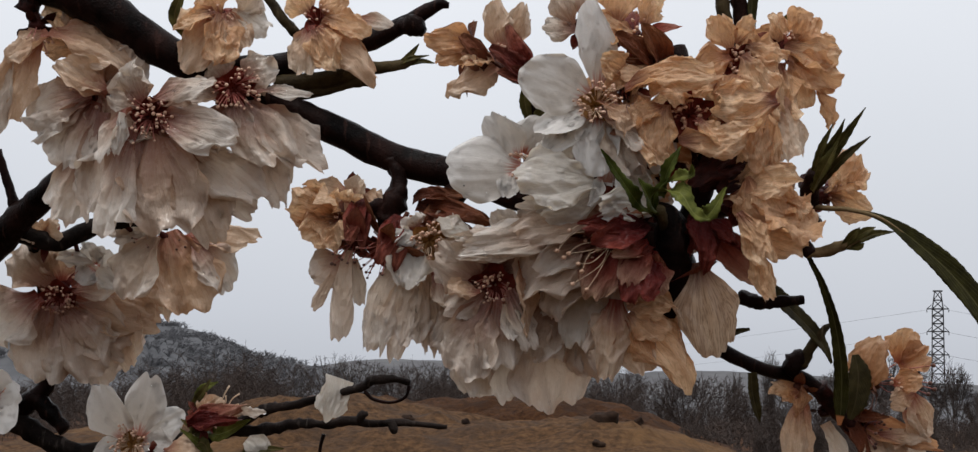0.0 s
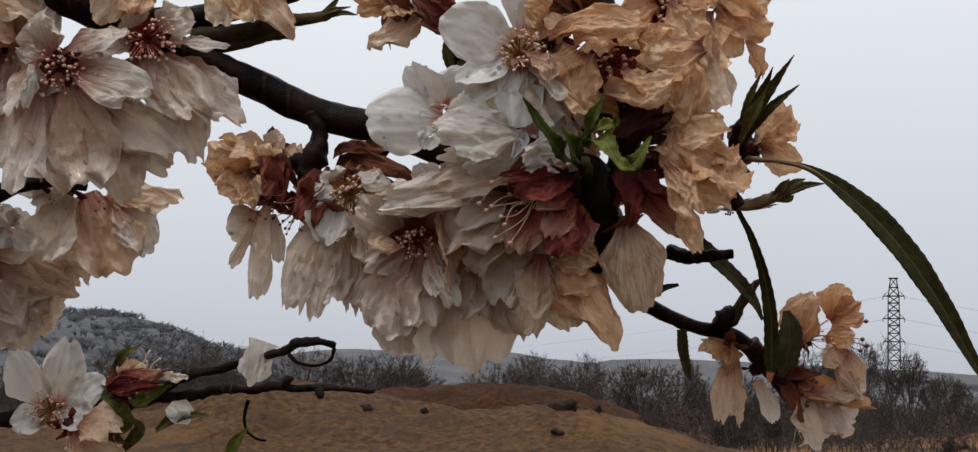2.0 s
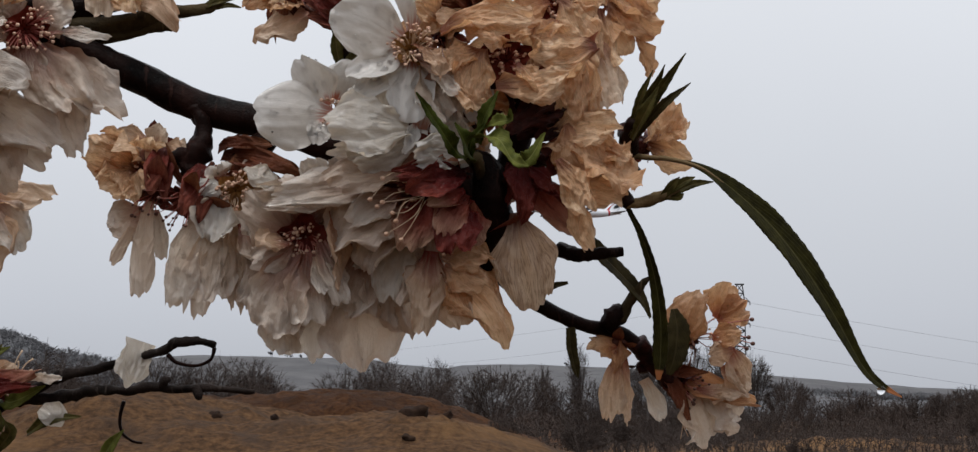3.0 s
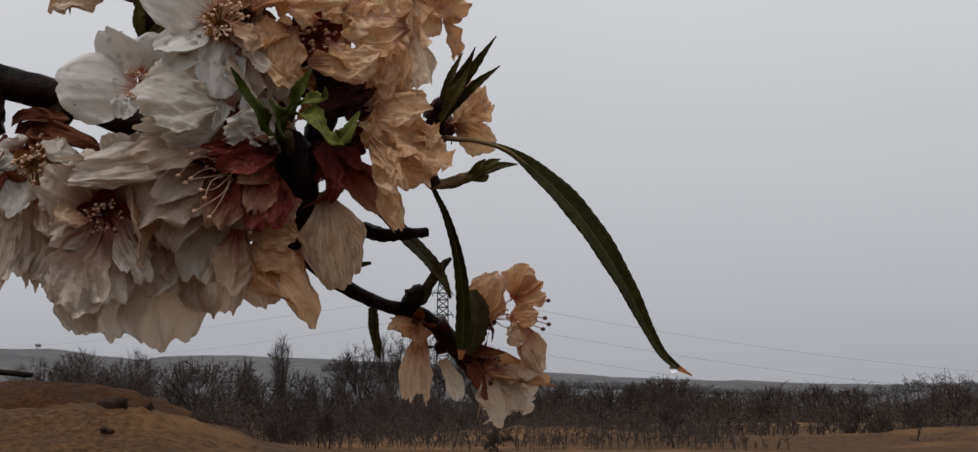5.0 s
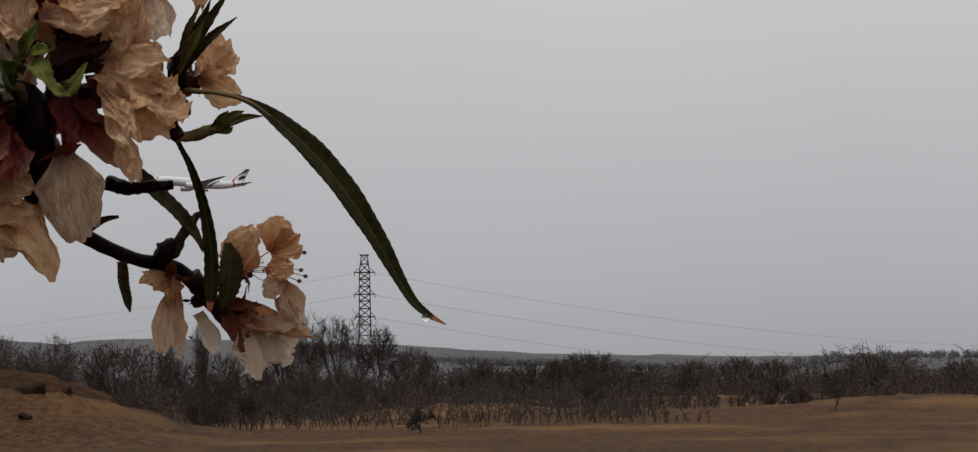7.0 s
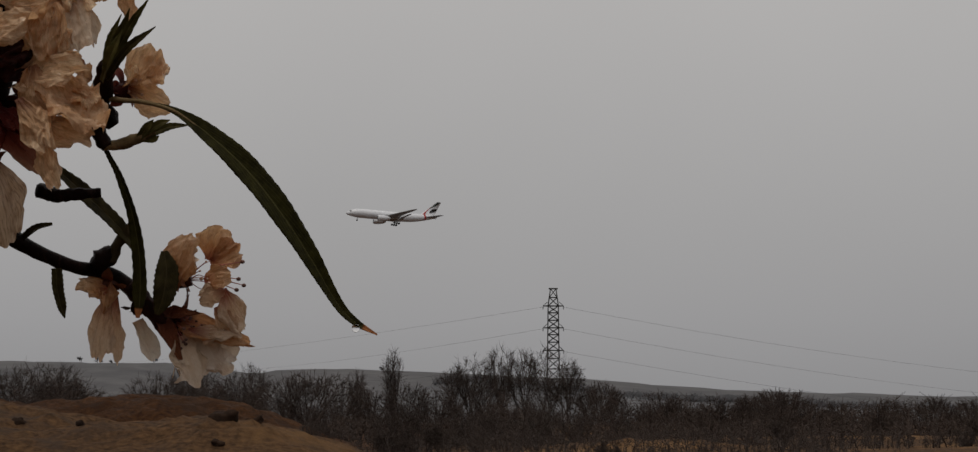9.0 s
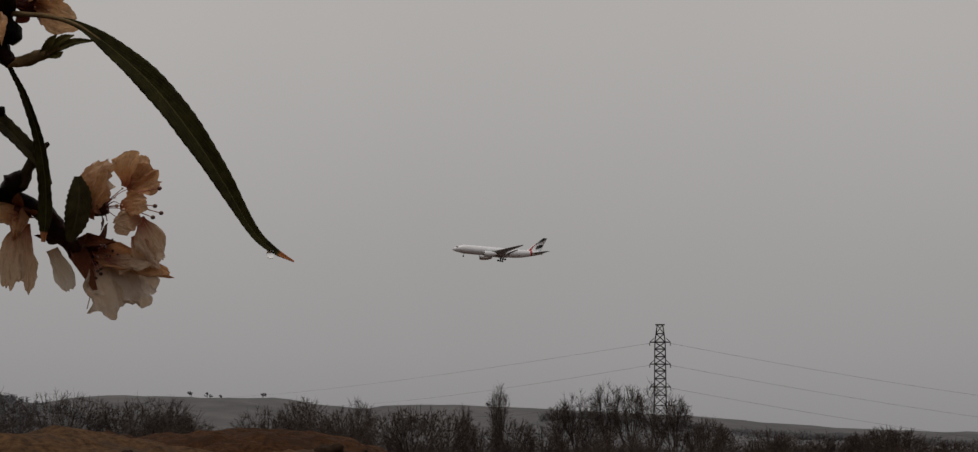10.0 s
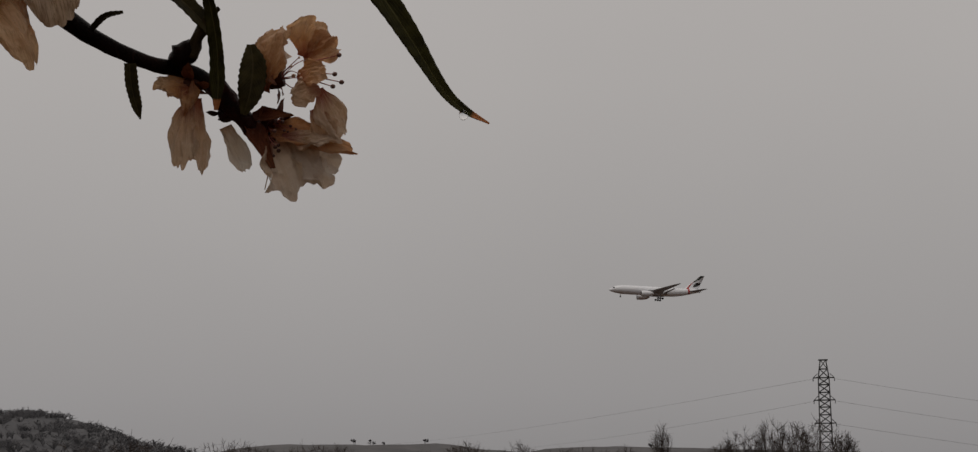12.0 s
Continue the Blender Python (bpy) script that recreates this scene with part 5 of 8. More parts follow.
petals(golden, 460, (
    ((-3.2, -1.11, -0.8), (-4.18, -4.6, -0.5), 1.05, (-0.5, 0.1, 1), "limp", -0.30, 0.05),
    ((-2.86, -1.18, -0.7), (-3.36, -4.64, -0.4), 1.10, (0.4, 0.1, 1), "limp", -0.30, -0.05),
    ((-2.58, -1.73, -0.7), (-2.85, -4.37, -0.4), 1.11, (0.2, 0.1, 1), "limp", -0.30, 0.00),
    ((-2.14, -1.74, -1.0), (-2.23, -4.58, -1.1), 0.89, (0.2, 0.1, 1), "limp", -0.30, 0.00),
    ((-2.57, -0.66, -0.6), (-2.95, -2.25, -0.2), 1.51, (-0.1, 0.2, 1), "scrap", -0.10, 0.00),
))
petals(golden, 469, (
    ((-2.75, -0.18, -0.6), (-3.26, -0.66, -0.3), 0.84, (-0.4, 0.3, 1), "scrap", 0.00, 0.00),
    ((-1.82, 0.27, -0.7), (-0.57, -0.53, -0.4), 0.89, (0.3, 0.5, 1), "scrap", 0.00, 0.00),
    ((-1.9, -0.84, -0.5), (0.35, -0.75, -0.1), 0.75, (0.0, 0.9, 1), "limp", 0.00, -0.09),
    ((-1.87, -1.51, -0.8), (-0.86, -3.17, -0.6), 1.56, (0.2, 0.1, 1), "cream", -0.20, 0.00),
))
wide_heart = blossom("cream", (0.24, -2.05, -0.3), (0.36, 0.05, -1.6), (), (0.0, -0.3, 1), "large limp cream almond blossom with a dark crimson heart", 26, 0.7, cup_size=0.42)
petals(wide_heart, 360, (
    ((-0.26, -1.94, -0.2), (-1.88, -0.79, 0.2), 1.85, (-0.3, 0.3, 1), "cream", -0.20, 0.00),
    ((-0.2, -2.26, 0), (-1.57, -3.01, 0.3), 1.36, (-0.3, 0.1, 1), "cream", -0.20, 0.00),
    ((0.09, -1.54, -0.2), (-0.57, -0.13, 0.1), 1.59, (-0.2, 0.4, 1), "cream", -0.20, 0.00),
    ((0.4, -1.54, -0.2), (1.56, -0.22, 0), 1.41, (0.3, 0.4, 1), "cream", -0.20, 0.00),
))
petals(wide_heart, 385, (
    ((1.48, -0.74, 0.4), (-1.13, -1.13, 0.8), 1.00, (0.0, 1.0, 1), "limp", 0.00, -0.11),
    ((1.09, -1.22, 0.5), (1.28, -3.96, 0.9), 0.83, (0.7, 0.1, 1), "peach", 0.00, 0.09),
    ((-0.31, -2.31, 0.3), (-1.48, -2.17, 0.6), 0.92, (-0.2, 0.6, 1), "peach", 0.00, 0.00),
    ((0.61, -2.7, 0.5), (0.99, -3.96, 0.9), 0.87, (-0.4, 0.1, 1), "limp", 0.00, 0.00),
))
petals(wide_heart, 369, (
    ((-0.09, -2.59, 0), (-0.9, -5.37, 0.3), 2.11, (-0.2, 0.1, 1), "cream", -0.30, 0.09),
    ((0.35, -2.58, 0.2), (0.39, -5.07, 0.5), 1.92, (0.1, 0.1, 1), "cream", -0.30, 0.00),
    ((0.68, -2.25, 0.3), (1.47, -4.34, 0.7), 1.09, (0.5, 0.1, 1), "cream", -0.20, 0.13),
    ((-0.49, -2.83, -0.5), (-1.82, -4.43, -0.6), 1.28, (-0.3, 0.1, 1), "cream", -0.20, 0.00),
))
sideways = blossom("cream", (3.82, -0.50, 0.6), (6.19, -1.17, -0.2), (), (-0.9, -0.3, 0.8), "limp cream almond blossom, sideways, crimson at its heart, with long stamens", 22, 0.9, None, CALYX, 0.85, 0.42, lobes=1.6)
petals(sideways, 380, (
    ((3.65, -0.56, 0.6), (1.04, -2.38, 0.9), 2.43, (-0.2, 0.3, 1), "cream", -0.20, 0.13),
    ((3.5, -0.87, 0.5), (2.03, -3.16, 0.9), 2.00, (-0.2, 0.1, 1), "cream", -0.20, 0.00),
    ((3.8, -1.27, 0.3), (3.0, -4.4, 0.5), 2.01, (0.0, 0.1, 1), "scrap", -0.20, 0.00),
    ((3.29, 0.0, 0.5), (1.34, 0.52, 0.7), 1.44, (-0.1, 0.5, 1), "cream", -0.20, 0.00),
    ((3.19, -0.35, 0.2), (-1.07, -0.39, 0.3), 1.36, (0.0, 0.8, 1), "cream", -0.10, -0.11),
    ((4.05, -1.04, 0.5), (4.35, -3.42, 0.8), 1.31, (0.3, 0.1, 1), "cream", -0.20, 0.00),
))
petals(sideways, 386, (
    ((5.28, 0.19, 2.0), (3.0, -0.06, 2.6), 1.06, (-0.1, 0.5, 1), "crimson", 0.20, 0.00),
    ((5.48, -0.06, 2.2), (3.28, -0.67, 2.9), 1.31, (-0.2, 0.4, 1), "crimson", 0.10, 0.11),
    ((5.38, -0.53, 2.3), (4.02, -0.98, 3.0), 0.84, (-0.2, 0.1, 1), "flush", 0.15, -0.06),
    ((5.53, -0.7, 2.1), (4.45, -2.09, 2.9), 1.06, (-0.4, 0.1, 1), "flush", -0.10, 0.13),
    ((5.48, -0.85, 2.2), (4.76, -2.72, 3.2), 1.56, (0.1, 0.1, 1), "crimson", -0.10, 0.08),
    ((5.66, -0.85, 2.0), (5.35, -2.52, 2.6), 0.98, (0.5, 0.1, 1), "flush", 0.10, 0.00),
    ((5.3, 0.43, 1.8), (4.48, 0.48, 2.5), 0.72, (-0.1, 0.5, 1), "flush", 0.20, 0.00),
    ((4.12, -0.86, 1.4), (3.44, -2.55, 2.0), 1.50, (-0.3, 0.1, 1), "flush", -0.10, -0.13),
))
for a, b, c in (
    ((4.01, -0.36, 1.4), (2.94, -0.23, 2.2), (2.29, -0.84, 2.5)),
    ((4.05, -0.54, 1.4), (3.11, -0.63, 2.2), (2.52, -1.07, 2.5)),
    ((4.01, -0.71, 1.4), (3.32, -0.85, 2.2), (2.69, -0.93, 2.5)),
    ((4.12, -0.79, 1.4), (3.74, -1.37, 2.2), (2.82, -1.96, 2.5)),
    ((4.18, -0.86, 1.4), (3.64, -1.69, 2.2), (3.3, -2.15, 2.5)),
    ((4.14, -0.75, 1.4), (3.42, -0.95, 2.2), (3.13, -1.54, 2.5)),
    ((3.97, -0.28, 1.4), (3.32, 0.11, 2.2), (2.71, -0.15, 2.5)),
    ((4.22, -0.64, 1.4), (3.53, -1.21, 2.2), (3.01, -1.28, 2.5)),
):
    st_ob = part("stamen", W_all(tube(smooth_path([(*a, 0.019), (*b, 0.016), (*c, 0.012)], 4), 5)), FILAMENT_PALE, sideways, "long pale stamen")
    small_copy("anther", anther_meshes["yellow"], W(c), 0.0009, st_ob)
under = blossom("cream", (1.03, -3.54, -1.2), (1.94, -0.86, -1.6), (), (0, -0.9, 0.5), "", 0)
petals(under, 400, (
    ((0.13, -3.51, -0.8), (0.36, -6.28, -0.9), 2.54, (0.0, 0.1, 1), "limp", -0.30, 0.00),
    ((-0.76, -3.96, -0.9), (-0.36, -6.02, -1.0), 1.56, (-0.2, 0.1, 1), "limp", -0.30, 0.00),
    ((2.14, -3.07, -0.9), (2.25, -6.65, -1.0), 2.94, (0.1, 0.1, 1), "limp", -0.40, 0.00),
    ((3.03, -3.08, -1.0), (3.98, -5.45, -1.1), 1.92, (0.3, 0.1, 1), "limp", -0.30, 0.00),
))
inner = blossom("cream", (2.57, -2.06, -0.6), (3.93, -0.40, -1.0), (), (-0.2, -0.9, 0.6), "", 0)
petals(inner, 410, (
    ((2.24, -2.39, -0.5), (1.46, -4.93, -0.4), 1.86, (-0.1, 0.1, 1), "cream", -0.30, 0.00),
    ((2.68, -2.62, -0.6), (2.9, -5.05, -0.5), 1.77, (0.2, 0.1, 1), "limp", -0.30, 0.00),
))
fallen = blossom("peach", (5.41, -2.54, 1.1), (6.08, -1.05, 0.2), (), (-0.2, -0.9, 0.4), "limp peach almond blossom hanging from a large red calyx", 8, 0.6, None, CALYX, 0.6, 0.46, point=0.3, lobes=2.4)
petals(fallen, 420, (
    ((4.39, -2.54, 1.1), (4.02, -5.37, 1.5), 1.72, (-0.2, 0.1, 1), "peach", 0.35, 0.00),
    ((4.87, -3.15, 1.1), (6.76, -5.65, 1.5), 2.59, (0.3, 0.3, 1), "tan", 0.42, -0.13),
    ((4.66, -3.41, 1.0), (5.5, -5.11, 1.3), 1.73, (0.1, 0.1, 1), "peach", 0.10, 0.00),
    ((4.74, -2.71, 1.3), (6.36, -2.72, 2.0), 1.20, (0.1, 0.9, 1), "tan", -0.10, 0.00),
    ((4.84, -2.96, 1.4), (6.08, -3.68, 1.9), 1.41, (0.2, 0.5, 1), "tan", -0.10, 0.00),
    ((4.34, -2.98, 1.0), (3.31, -4.29, 1.3), 1.17, (-0.3, 0.1, 1), "limp", 0.10, 0.00),
))
wide_open = blossom("fresh", (3.65, 4.10, 1.6), (4.74, 2.24, 0.0), (), (-0.1, 0.1, 1), "fully open white almond blossom with yellow stamens, beaded with rain", 26, 1.0, "yellow", CALYX_BROWN, 0.8)
petals(wide_open, 440, (
    ((3.44, 4.37, 1.5), (1.02, 5.3, 2.0), 2.14, (-0.2, 0.2, 1), "fresh", 0.00, 0.00),
    ((3.72, 4.71, 1.5), (3.43, 7.76, 1.4), 1.41, (0.5, 0.1, 1), "fresh", 0.00, 0.11),
    ((3.44, 3.99, 1.6), (1.57, 3.14, 2.0), 1.32, (-0.2, 0.3, 1), "fresh", 0.00, 0.00),
    ((3.51, 3.85, 1.5), (1.79, 2.35, 1.7), 1.07, (-0.2, 0.1, 1), "fresh", 0.00, 0.00),
    ((3.72, 3.78, 1.6), (3.61, 1.63, 2.0), 1.67, (0.0, 0.1, 1), "fresh", 0.00, 0.00),
    ((3.98, 3.85, 1.5), (5.1, 1.57, 1.9), 1.63, (0.3, 0.2, 1), "limp", 0.00, 0.00),
))
flap(wide_open, (3.86, 4.14, 1.7), (5.41, 2.58, 2.2), (0.4, 0.4, 1), 1.1, 33.0, "cream")
flap(wide_open, (4.28, 3.34, 1.8), (6.13, 2.11, 2.4), (0.2, 0.5, 1), 0.9, 37.0, "tan")
flap(wide_open, (3.74, 4.29, 1.9), (4.74, 3.09, 2.6), (0.8, 0.2, 1), 0.6, 41.0, "peach")
side_face = blossom("fresh", (1.27, 2.14, 1.0), (3.25, 1.16, -0.8), (), (-0.8, 0.1, 0.6), "open white almond blossom beaded with rain", 11, 0.75, "yellow", CALYX_BROWN, 0.85)
petals(side_face, 450, (
    ((1.1, 1.95, 0.9), (-1.55, 2.0, 1.2), 2.42, (-0.1, 0.1, 1), "fresh", 0.00, 0.00),
    ((1.02, 2.32, 0.8), (-0.02, 3.91, 1.0), 1.43, (-0.2, 0.1, 1), "fresh", 0.00, 0.09),
    ((0.8, 1.83, 1.0), (0.58, 0.92, 1.4), 0.86, (-0.1, 0.1, 1), "fresh", 0.00, 0.00),
    ((1.28, 2.5, 0.6), (1.88, 3.78, 0.9), 1.52, (0.1, 0.1, 1), "fresh", 0.00, 0.00),
))
rounded = blossom("fresh", (3.43, 1.64, 1.0), (4.52, 0.48, 0.0), (), (-0.2, -0.2, 1), "", 0)
petals(rounded, 455, (
    ((3.59, 1.55, 1.9), (0.95, 1.45, 2.5), 2.13, (-0.1, 0.2, 1), "scrap", -0.30, -0.06),
    ((3.78, 1.17, 1.6), (1.63, 0.42, 2.0), 1.50, (-0.1, 0.2, 1), "scrap", -0.10, 0.00),
    ((3.81, 1.7, 1.8), (3.36, 0.63, 2.2), 0.64, (0.5, 0.1, 1), "fresh", 0.20, 0.00),
    ((2.74, 1.94, 1.0), (1.86, 3.11, 1.4), 1.81, (-0.1, 0.1, 1), "scrap", -0.20, 0.00),
    ((4.01, 1.5, 1.4), (4.31, 3.74, 1.6), 1.59, (0.2, 0.1, 1), "fresh", 0.00, 0.00),
))
tucked = blossom("fresh", (4.60, 0.89, 1.2), (5.62, -0.61, 0.0), (), (0, 0, 1), "", 0)
petals(tucked, 460, (
    ((5.49, 0.61, 2.1), (3.6, 0.65, 2.4), 1.36, (-0.1, 0.3, 1), "scrap", -0.10, 0.08),
    ((5.06, 0.64, 1.6), (4.53, 2.23, 1.9), 1.28, (0.3, 0.2, 1), "fresh", 0.00, 0.00),
    ((5.19, 0.86, 1.4), (5.04, 1.91, 1.9), 0.99, (0.4, 0.2, 1), "scrap", 0.00, 0.00),
))
beside = blossom("cream", (2.29, -0.06, 1.0), (4.08, -0.83, 0.0), (), (-0.4, 0.1, 1), "", 8, 0.7)
petals(beside, 465, (
    ((4.01, 0.28, 1.3), (0.83, -0.28, 2.0), 1.42, (-0.1, 0.4, 1), "cream", -0.10, 0.11),
    ((3.38, 0.71, 1.2), (1.0, 0.79, 1.9), 0.86, (-0.1, 0.5, 1), "limp", -0.10, 0.00),
    ((3.18, 0.11, 0.9), (-0.82, -0.75, 1.2), 1.30, (-0.1, 0.5, 1), "cream", -0.10, -0.11),
    ((3.39, -0.54, 1.0), (1.65, -1.61, 1.4), 1.29, (-0.2, 0.2, 1), "cream", -0.10, 0.00),
))

# ---------------------------------------------------------------- blossoms, crumpled cluster
crumple = blossom("tan", (6.86, 3.77, 1.4), (7.31, 2.07, 0.0), (), (0, 0.1, 1), "withered tan almond blossom with a dark heart among folded petals", 24, 0.5, None, CALYX_DARK, 0.8, 0.4)
petals(crumple, 600, (
    ((4.61, 4.65, 2.2), (7.77, 5.08, 2.6), 1.10, (0.0, 0.8, 1), "tan", -0.10, -0.11),
    ((6.38, 2.86, 2.6), (9.09, 3.29, 3.0), 1.34, (0.1, 0.5, 1), "tan", -0.10, 0.17),
    ((9.75, 4.27, 2.2), (7.36, 3.98, 2.8), 1.69, (0.0, 0.5, 1), "tan", -0.10, -0.13),
    ((5.98, 4.12, 2.0), (5.55, 2.02, 2.5), 1.32, (-0.3, 0.1, 1), "tan", -0.10, 0.08),
))
petals(crumple, 609, (
    ((5.86, 4.07, 2.0), (4.77, 3.42, 2.3), 1.06, (-0.3, 0.4, 1), "tan", 0.00, 0.00),
    ((7.04, 3.6, 2.7), (7.94, 2.34, 3.0), 0.92, (0.3, 0.2, 1), "tan", 0.30, 0.00),
    ((7.79, 4.94, 1.8), (6.69, 4.49, 2.1), 0.94, (-0.2, 0.6, 1), "tan", 0.00, 0.00),
    ((4.61, 5.21, 1.6), (3.78, 5.74, 1.9), 0.98, (-0.3, 0.5, 1), "tan", 0.00, 0.00),
))
# maroon sepals set in the hollow, their near-black colour stands for its shade
for k, (a, b, w) in enumerate((((8.69, 2.48, 1.8), (6.79, 1.30, 2.0), 1.5), ((8.84, 2.82, 1.5), (7.36, 1.77, 1.6), 1.6), ((8.58, 1.86, 1.8), (7.83, 1.02, 2.0), 1.0), ((9.10, 2.30, 1.0), (7.30, 1.20, 1.0), 1.5))):
    part("sepal", spread(a, b, Vector((-0.1, 0.4, 1)), w, 0.12, 0.2, 0.12, 0.05, 0.0, 0.05, 5.7 * k + 1, 28, 26, 0.6, point=0.3, curl=0.45), CALYX_DARK, crumple, "maroon sepal darkened for the shade in the gap")
blossom("tan", (7.01, 4.99, 1.2), (7.15, 3.56, 0.0), ((4.61, 5.17, 1.6), (5.44, 4.50, 1.9), (7.74, 5.19, 1.4), (6.37, 5.74, 1.2)), (0, 0.3, 1), "", 0, wide=0.7, extra=0)
frilled = blossom("tan", (8.68, 5.56, 0.8), (8.09, 4.46, -0.4), (), (0.1, 0.1, 1), "", 24, 0.5, None, None, 0.9)
petals(frilled, 620, (
    ((8.34, 5.81, 1.2), (6.92, 5.34, 1.6), 1.29, (-0.3, 0.4, 1), "amber", 0.00, 0.09),
    ((8.37, 6.13, 1.0), (7.8, 7.24, 1.1), 1.08, (-0.2, 0.4, 1), "tan", -0.10, 0.00),
    ((8.72, 5.88, 1.3), (9.72, 4.61, 1.7), 1.37, (0.3, 0.2, 1), "tan", -0.10, 0.00),
    ((8.89, 6.22, 1.0), (10.28, 5.68, 1.2), 1.12, (0.3, 0.5, 1), "tan", -0.10, -0.11),
    ((8.56, 6.31, 0.9), (9.1, 7.22, 0.9), 0.95, (0.2, 0.4, 1), "tan", -0.10, 0.00),
    ((8.47, 5.18, 1.5), (7.99, 4.08, 1.9), 1.07, (-0.1, 0.2, 1), "tan", -0.10, 0.00),
))
draped = blossom("tan", (9.40, 4.19, 0.4), (8.09, 4.02, -0.4), (), (0.4, -0.6, 0.8), "", 0)
petals(draped, 640, (
    ((9.64, 4.82, 1.2), (10.36, 2.13, 1.7), 1.42, (0.4, 0.1, 1), "peach", -0.40, 0.09),
    ((8.93, 4.57, 1.6), (9.19, 1.74, 2.1), 1.24, (0.2, 0.1, 1), "tan", -0.30, -0.09),
    ((10.01, 5.65, 1.0), (10.03, 3.37, 1.4), 1.34, (0.3, 0.1, 1), "tan", -0.30, 0.00),
    ((8.54, 3.45, 1.8), (8.69, 2.11, 2.2), 1.06, (-0.3, 0.1, 1), "tan", -0.10, 0.00),
    ((9.4, 3.45, 1.7), (9.61, 1.95, 2.1), 0.85, (0.5, 0.1, 1), "tan", -0.20, 0.00),
))
winged = blossom("tan", (10.59, 6.34, 0.2), (9.28, 6.74, -1.0), (), (0.6, 0.1, 0.8), "", 10, 0.6, None, None, 0.8)
petals(winged, 660, (
    ((10.37, 6.34, 0.2), (12.29, 5.8, 0.4), 1.71, (0.3, 0.5, 1), "tan", -0.10, 0.00),
    ((10.5, 5.98, 0.3), (12.19, 4.79, 0.5), 1.35, (0.4, 0.2, 1), "tan", -0.10, 0.09),
    ((10.69, 6.49, 0.1), (11.39, 7.49, 0.1), 1.27, (0.2, 0.5, 1), "tan", -0.10, 0.00),
    ((11.44, 5.07, 0.3), (11.94, 3.36, 0.3), 0.57, (0.4, 0.1, 1), "tan", -0.20, 0.07),
    ((10.51, 5.76, 0.4), (11.04, 4.04, 0.6), 1.13, (0.2, 0.1, 1), "tan", -0.20, 0.00),
    ((10.34, 6.41, 0.0), (10.01, 7.51, 0.0), 0.88, (-0.2, 0.4, 1), "tan", 0.00, 0.00),
))
upper = blossom("tan", (4.87, 6.89, 0.6), (6.25, 5.94, -0.8), ((3.81, 7.41, 0.8), (4.69, 8.52, 0.6), (5.67, 8.19, 0.6), (5.98, 6.54, 0.8), (4.12, 6.19, 1.0)), (-0.4, 0.7, 0.5), "withered tan almond blossom with a dark red calyx", 10, 0.6, None, CALYX, 0.8, 0.36, lobes=2.2)
sepals(upper, (((5.94, 5.46, 0.8), (4.22, 6.59, 1.9), 1.0), ((6.01, 5.59, 0.7), (5.22, 6.96, 1.7), 0.95), ((5.87, 5.40, 0.9), (4.49, 5.71, 1.6), 0.6)), CALYX_BROWN, "rust-red sepal")
blossom("tan", (5.14, 5.49, 0.4), (6.25, 5.94, -0.8), ((3.81, 5.67, 0.8), (4.34, 4.57, 1.0), (5.52, 4.79, 1.0)), (-0.6, -0.3, 0.7), "", 0, wide=0.8)
blossom("cream", (3.18, 7.13, 0.4), (4.46, 6.03, -0.6), ((1.83, 7.02, 0.4), (2.32, 8.14, 0.2), (3.51, 8.55, 0.4), (4.03, 7.19, 0.8)), (-0.3, 0.4, 1), "", 0)
closed = blossom("tan", (0.37, 6.36, -2.8), (1.45, 5.02, -1.8), (), (-0.5, 0.5, 0.6), "half-closed withered blossom with a crimson calyx", 6, 0.6, None, CALYX, 0.7, 0.34, lobes=2.2)
petals(closed, 700, (
    ((0.48, 6.05, -2.7), (-1.51, 4.8, -2.5), 1.38, (-0.2, 0.3, 1), "peach", -0.10, 0.00),
    ((0.48, 6.39, -2.8), (0.23, 8.27, -2.8), 1.10, (-0.3, 0.3, 1), "peach", -0.10, 0.00),
    ((0.74, 6.49, -2.9), (1.24, 8.14, -2.9), 0.97, (0.3, 0.3, 1), "peach", -0.10, 0.00),
    ((0.18, 6.11, -2.6), (-1.05, 5.8, -2.4), 0.92, (-0.1, 0.6, 1), "tan", 0.00, 0.00),
))
sepals(closed, (((1.56, 5.28, -2.0), (-0.01, 6.51, -1.9), 0.85), ((1.52, 5.24, -2.1), (0.31, 5.60, -1.7), 0.7), ((1.56, 5.38, -2.1), (0.66, 7.31, -2.2), 0.8)), CALYX, "crimson sepal")
shut = blossom("tan", (-1.14, 6.72, -3.4), (0.59, 5.75, -2.4), (), (-0.9, 0.1, 0.4), "half-closed withered blossom with a rust-red calyx", 0, 0.5, None, CALYX_BROWN, 0.7, 0.34, lobes=2.2)
petals(shut, 710, (
    ((-0.46, 6.67, -3.3), (-2.4, 6.98, -3.2), 1.20, (-0.1, 0.6, 1), "amber", 0.00, 0.00),
    ((-0.74, 6.52, -3.2), (-1.98, 5.99, -3.0), 0.97, (-0.2, 0.3, 1), "amber", 0.00, 0.00),
))
sepals(shut, (((-0.02, 5.92, -2.6), (-1.07, 7.03, -2.9), 0.75), ((-0.08, 5.82, -2.5), (-1.01, 6.42, -2.7), 0.6)), CALYX_BROWN, "rust-red sepal")
beige = blossom("tan", (8.81, 0.58, 1.4), (7.81, 0.70, 0.0), (), (0.2, 0.1, 1), "", 12, 0.4, None, None, 0.85)
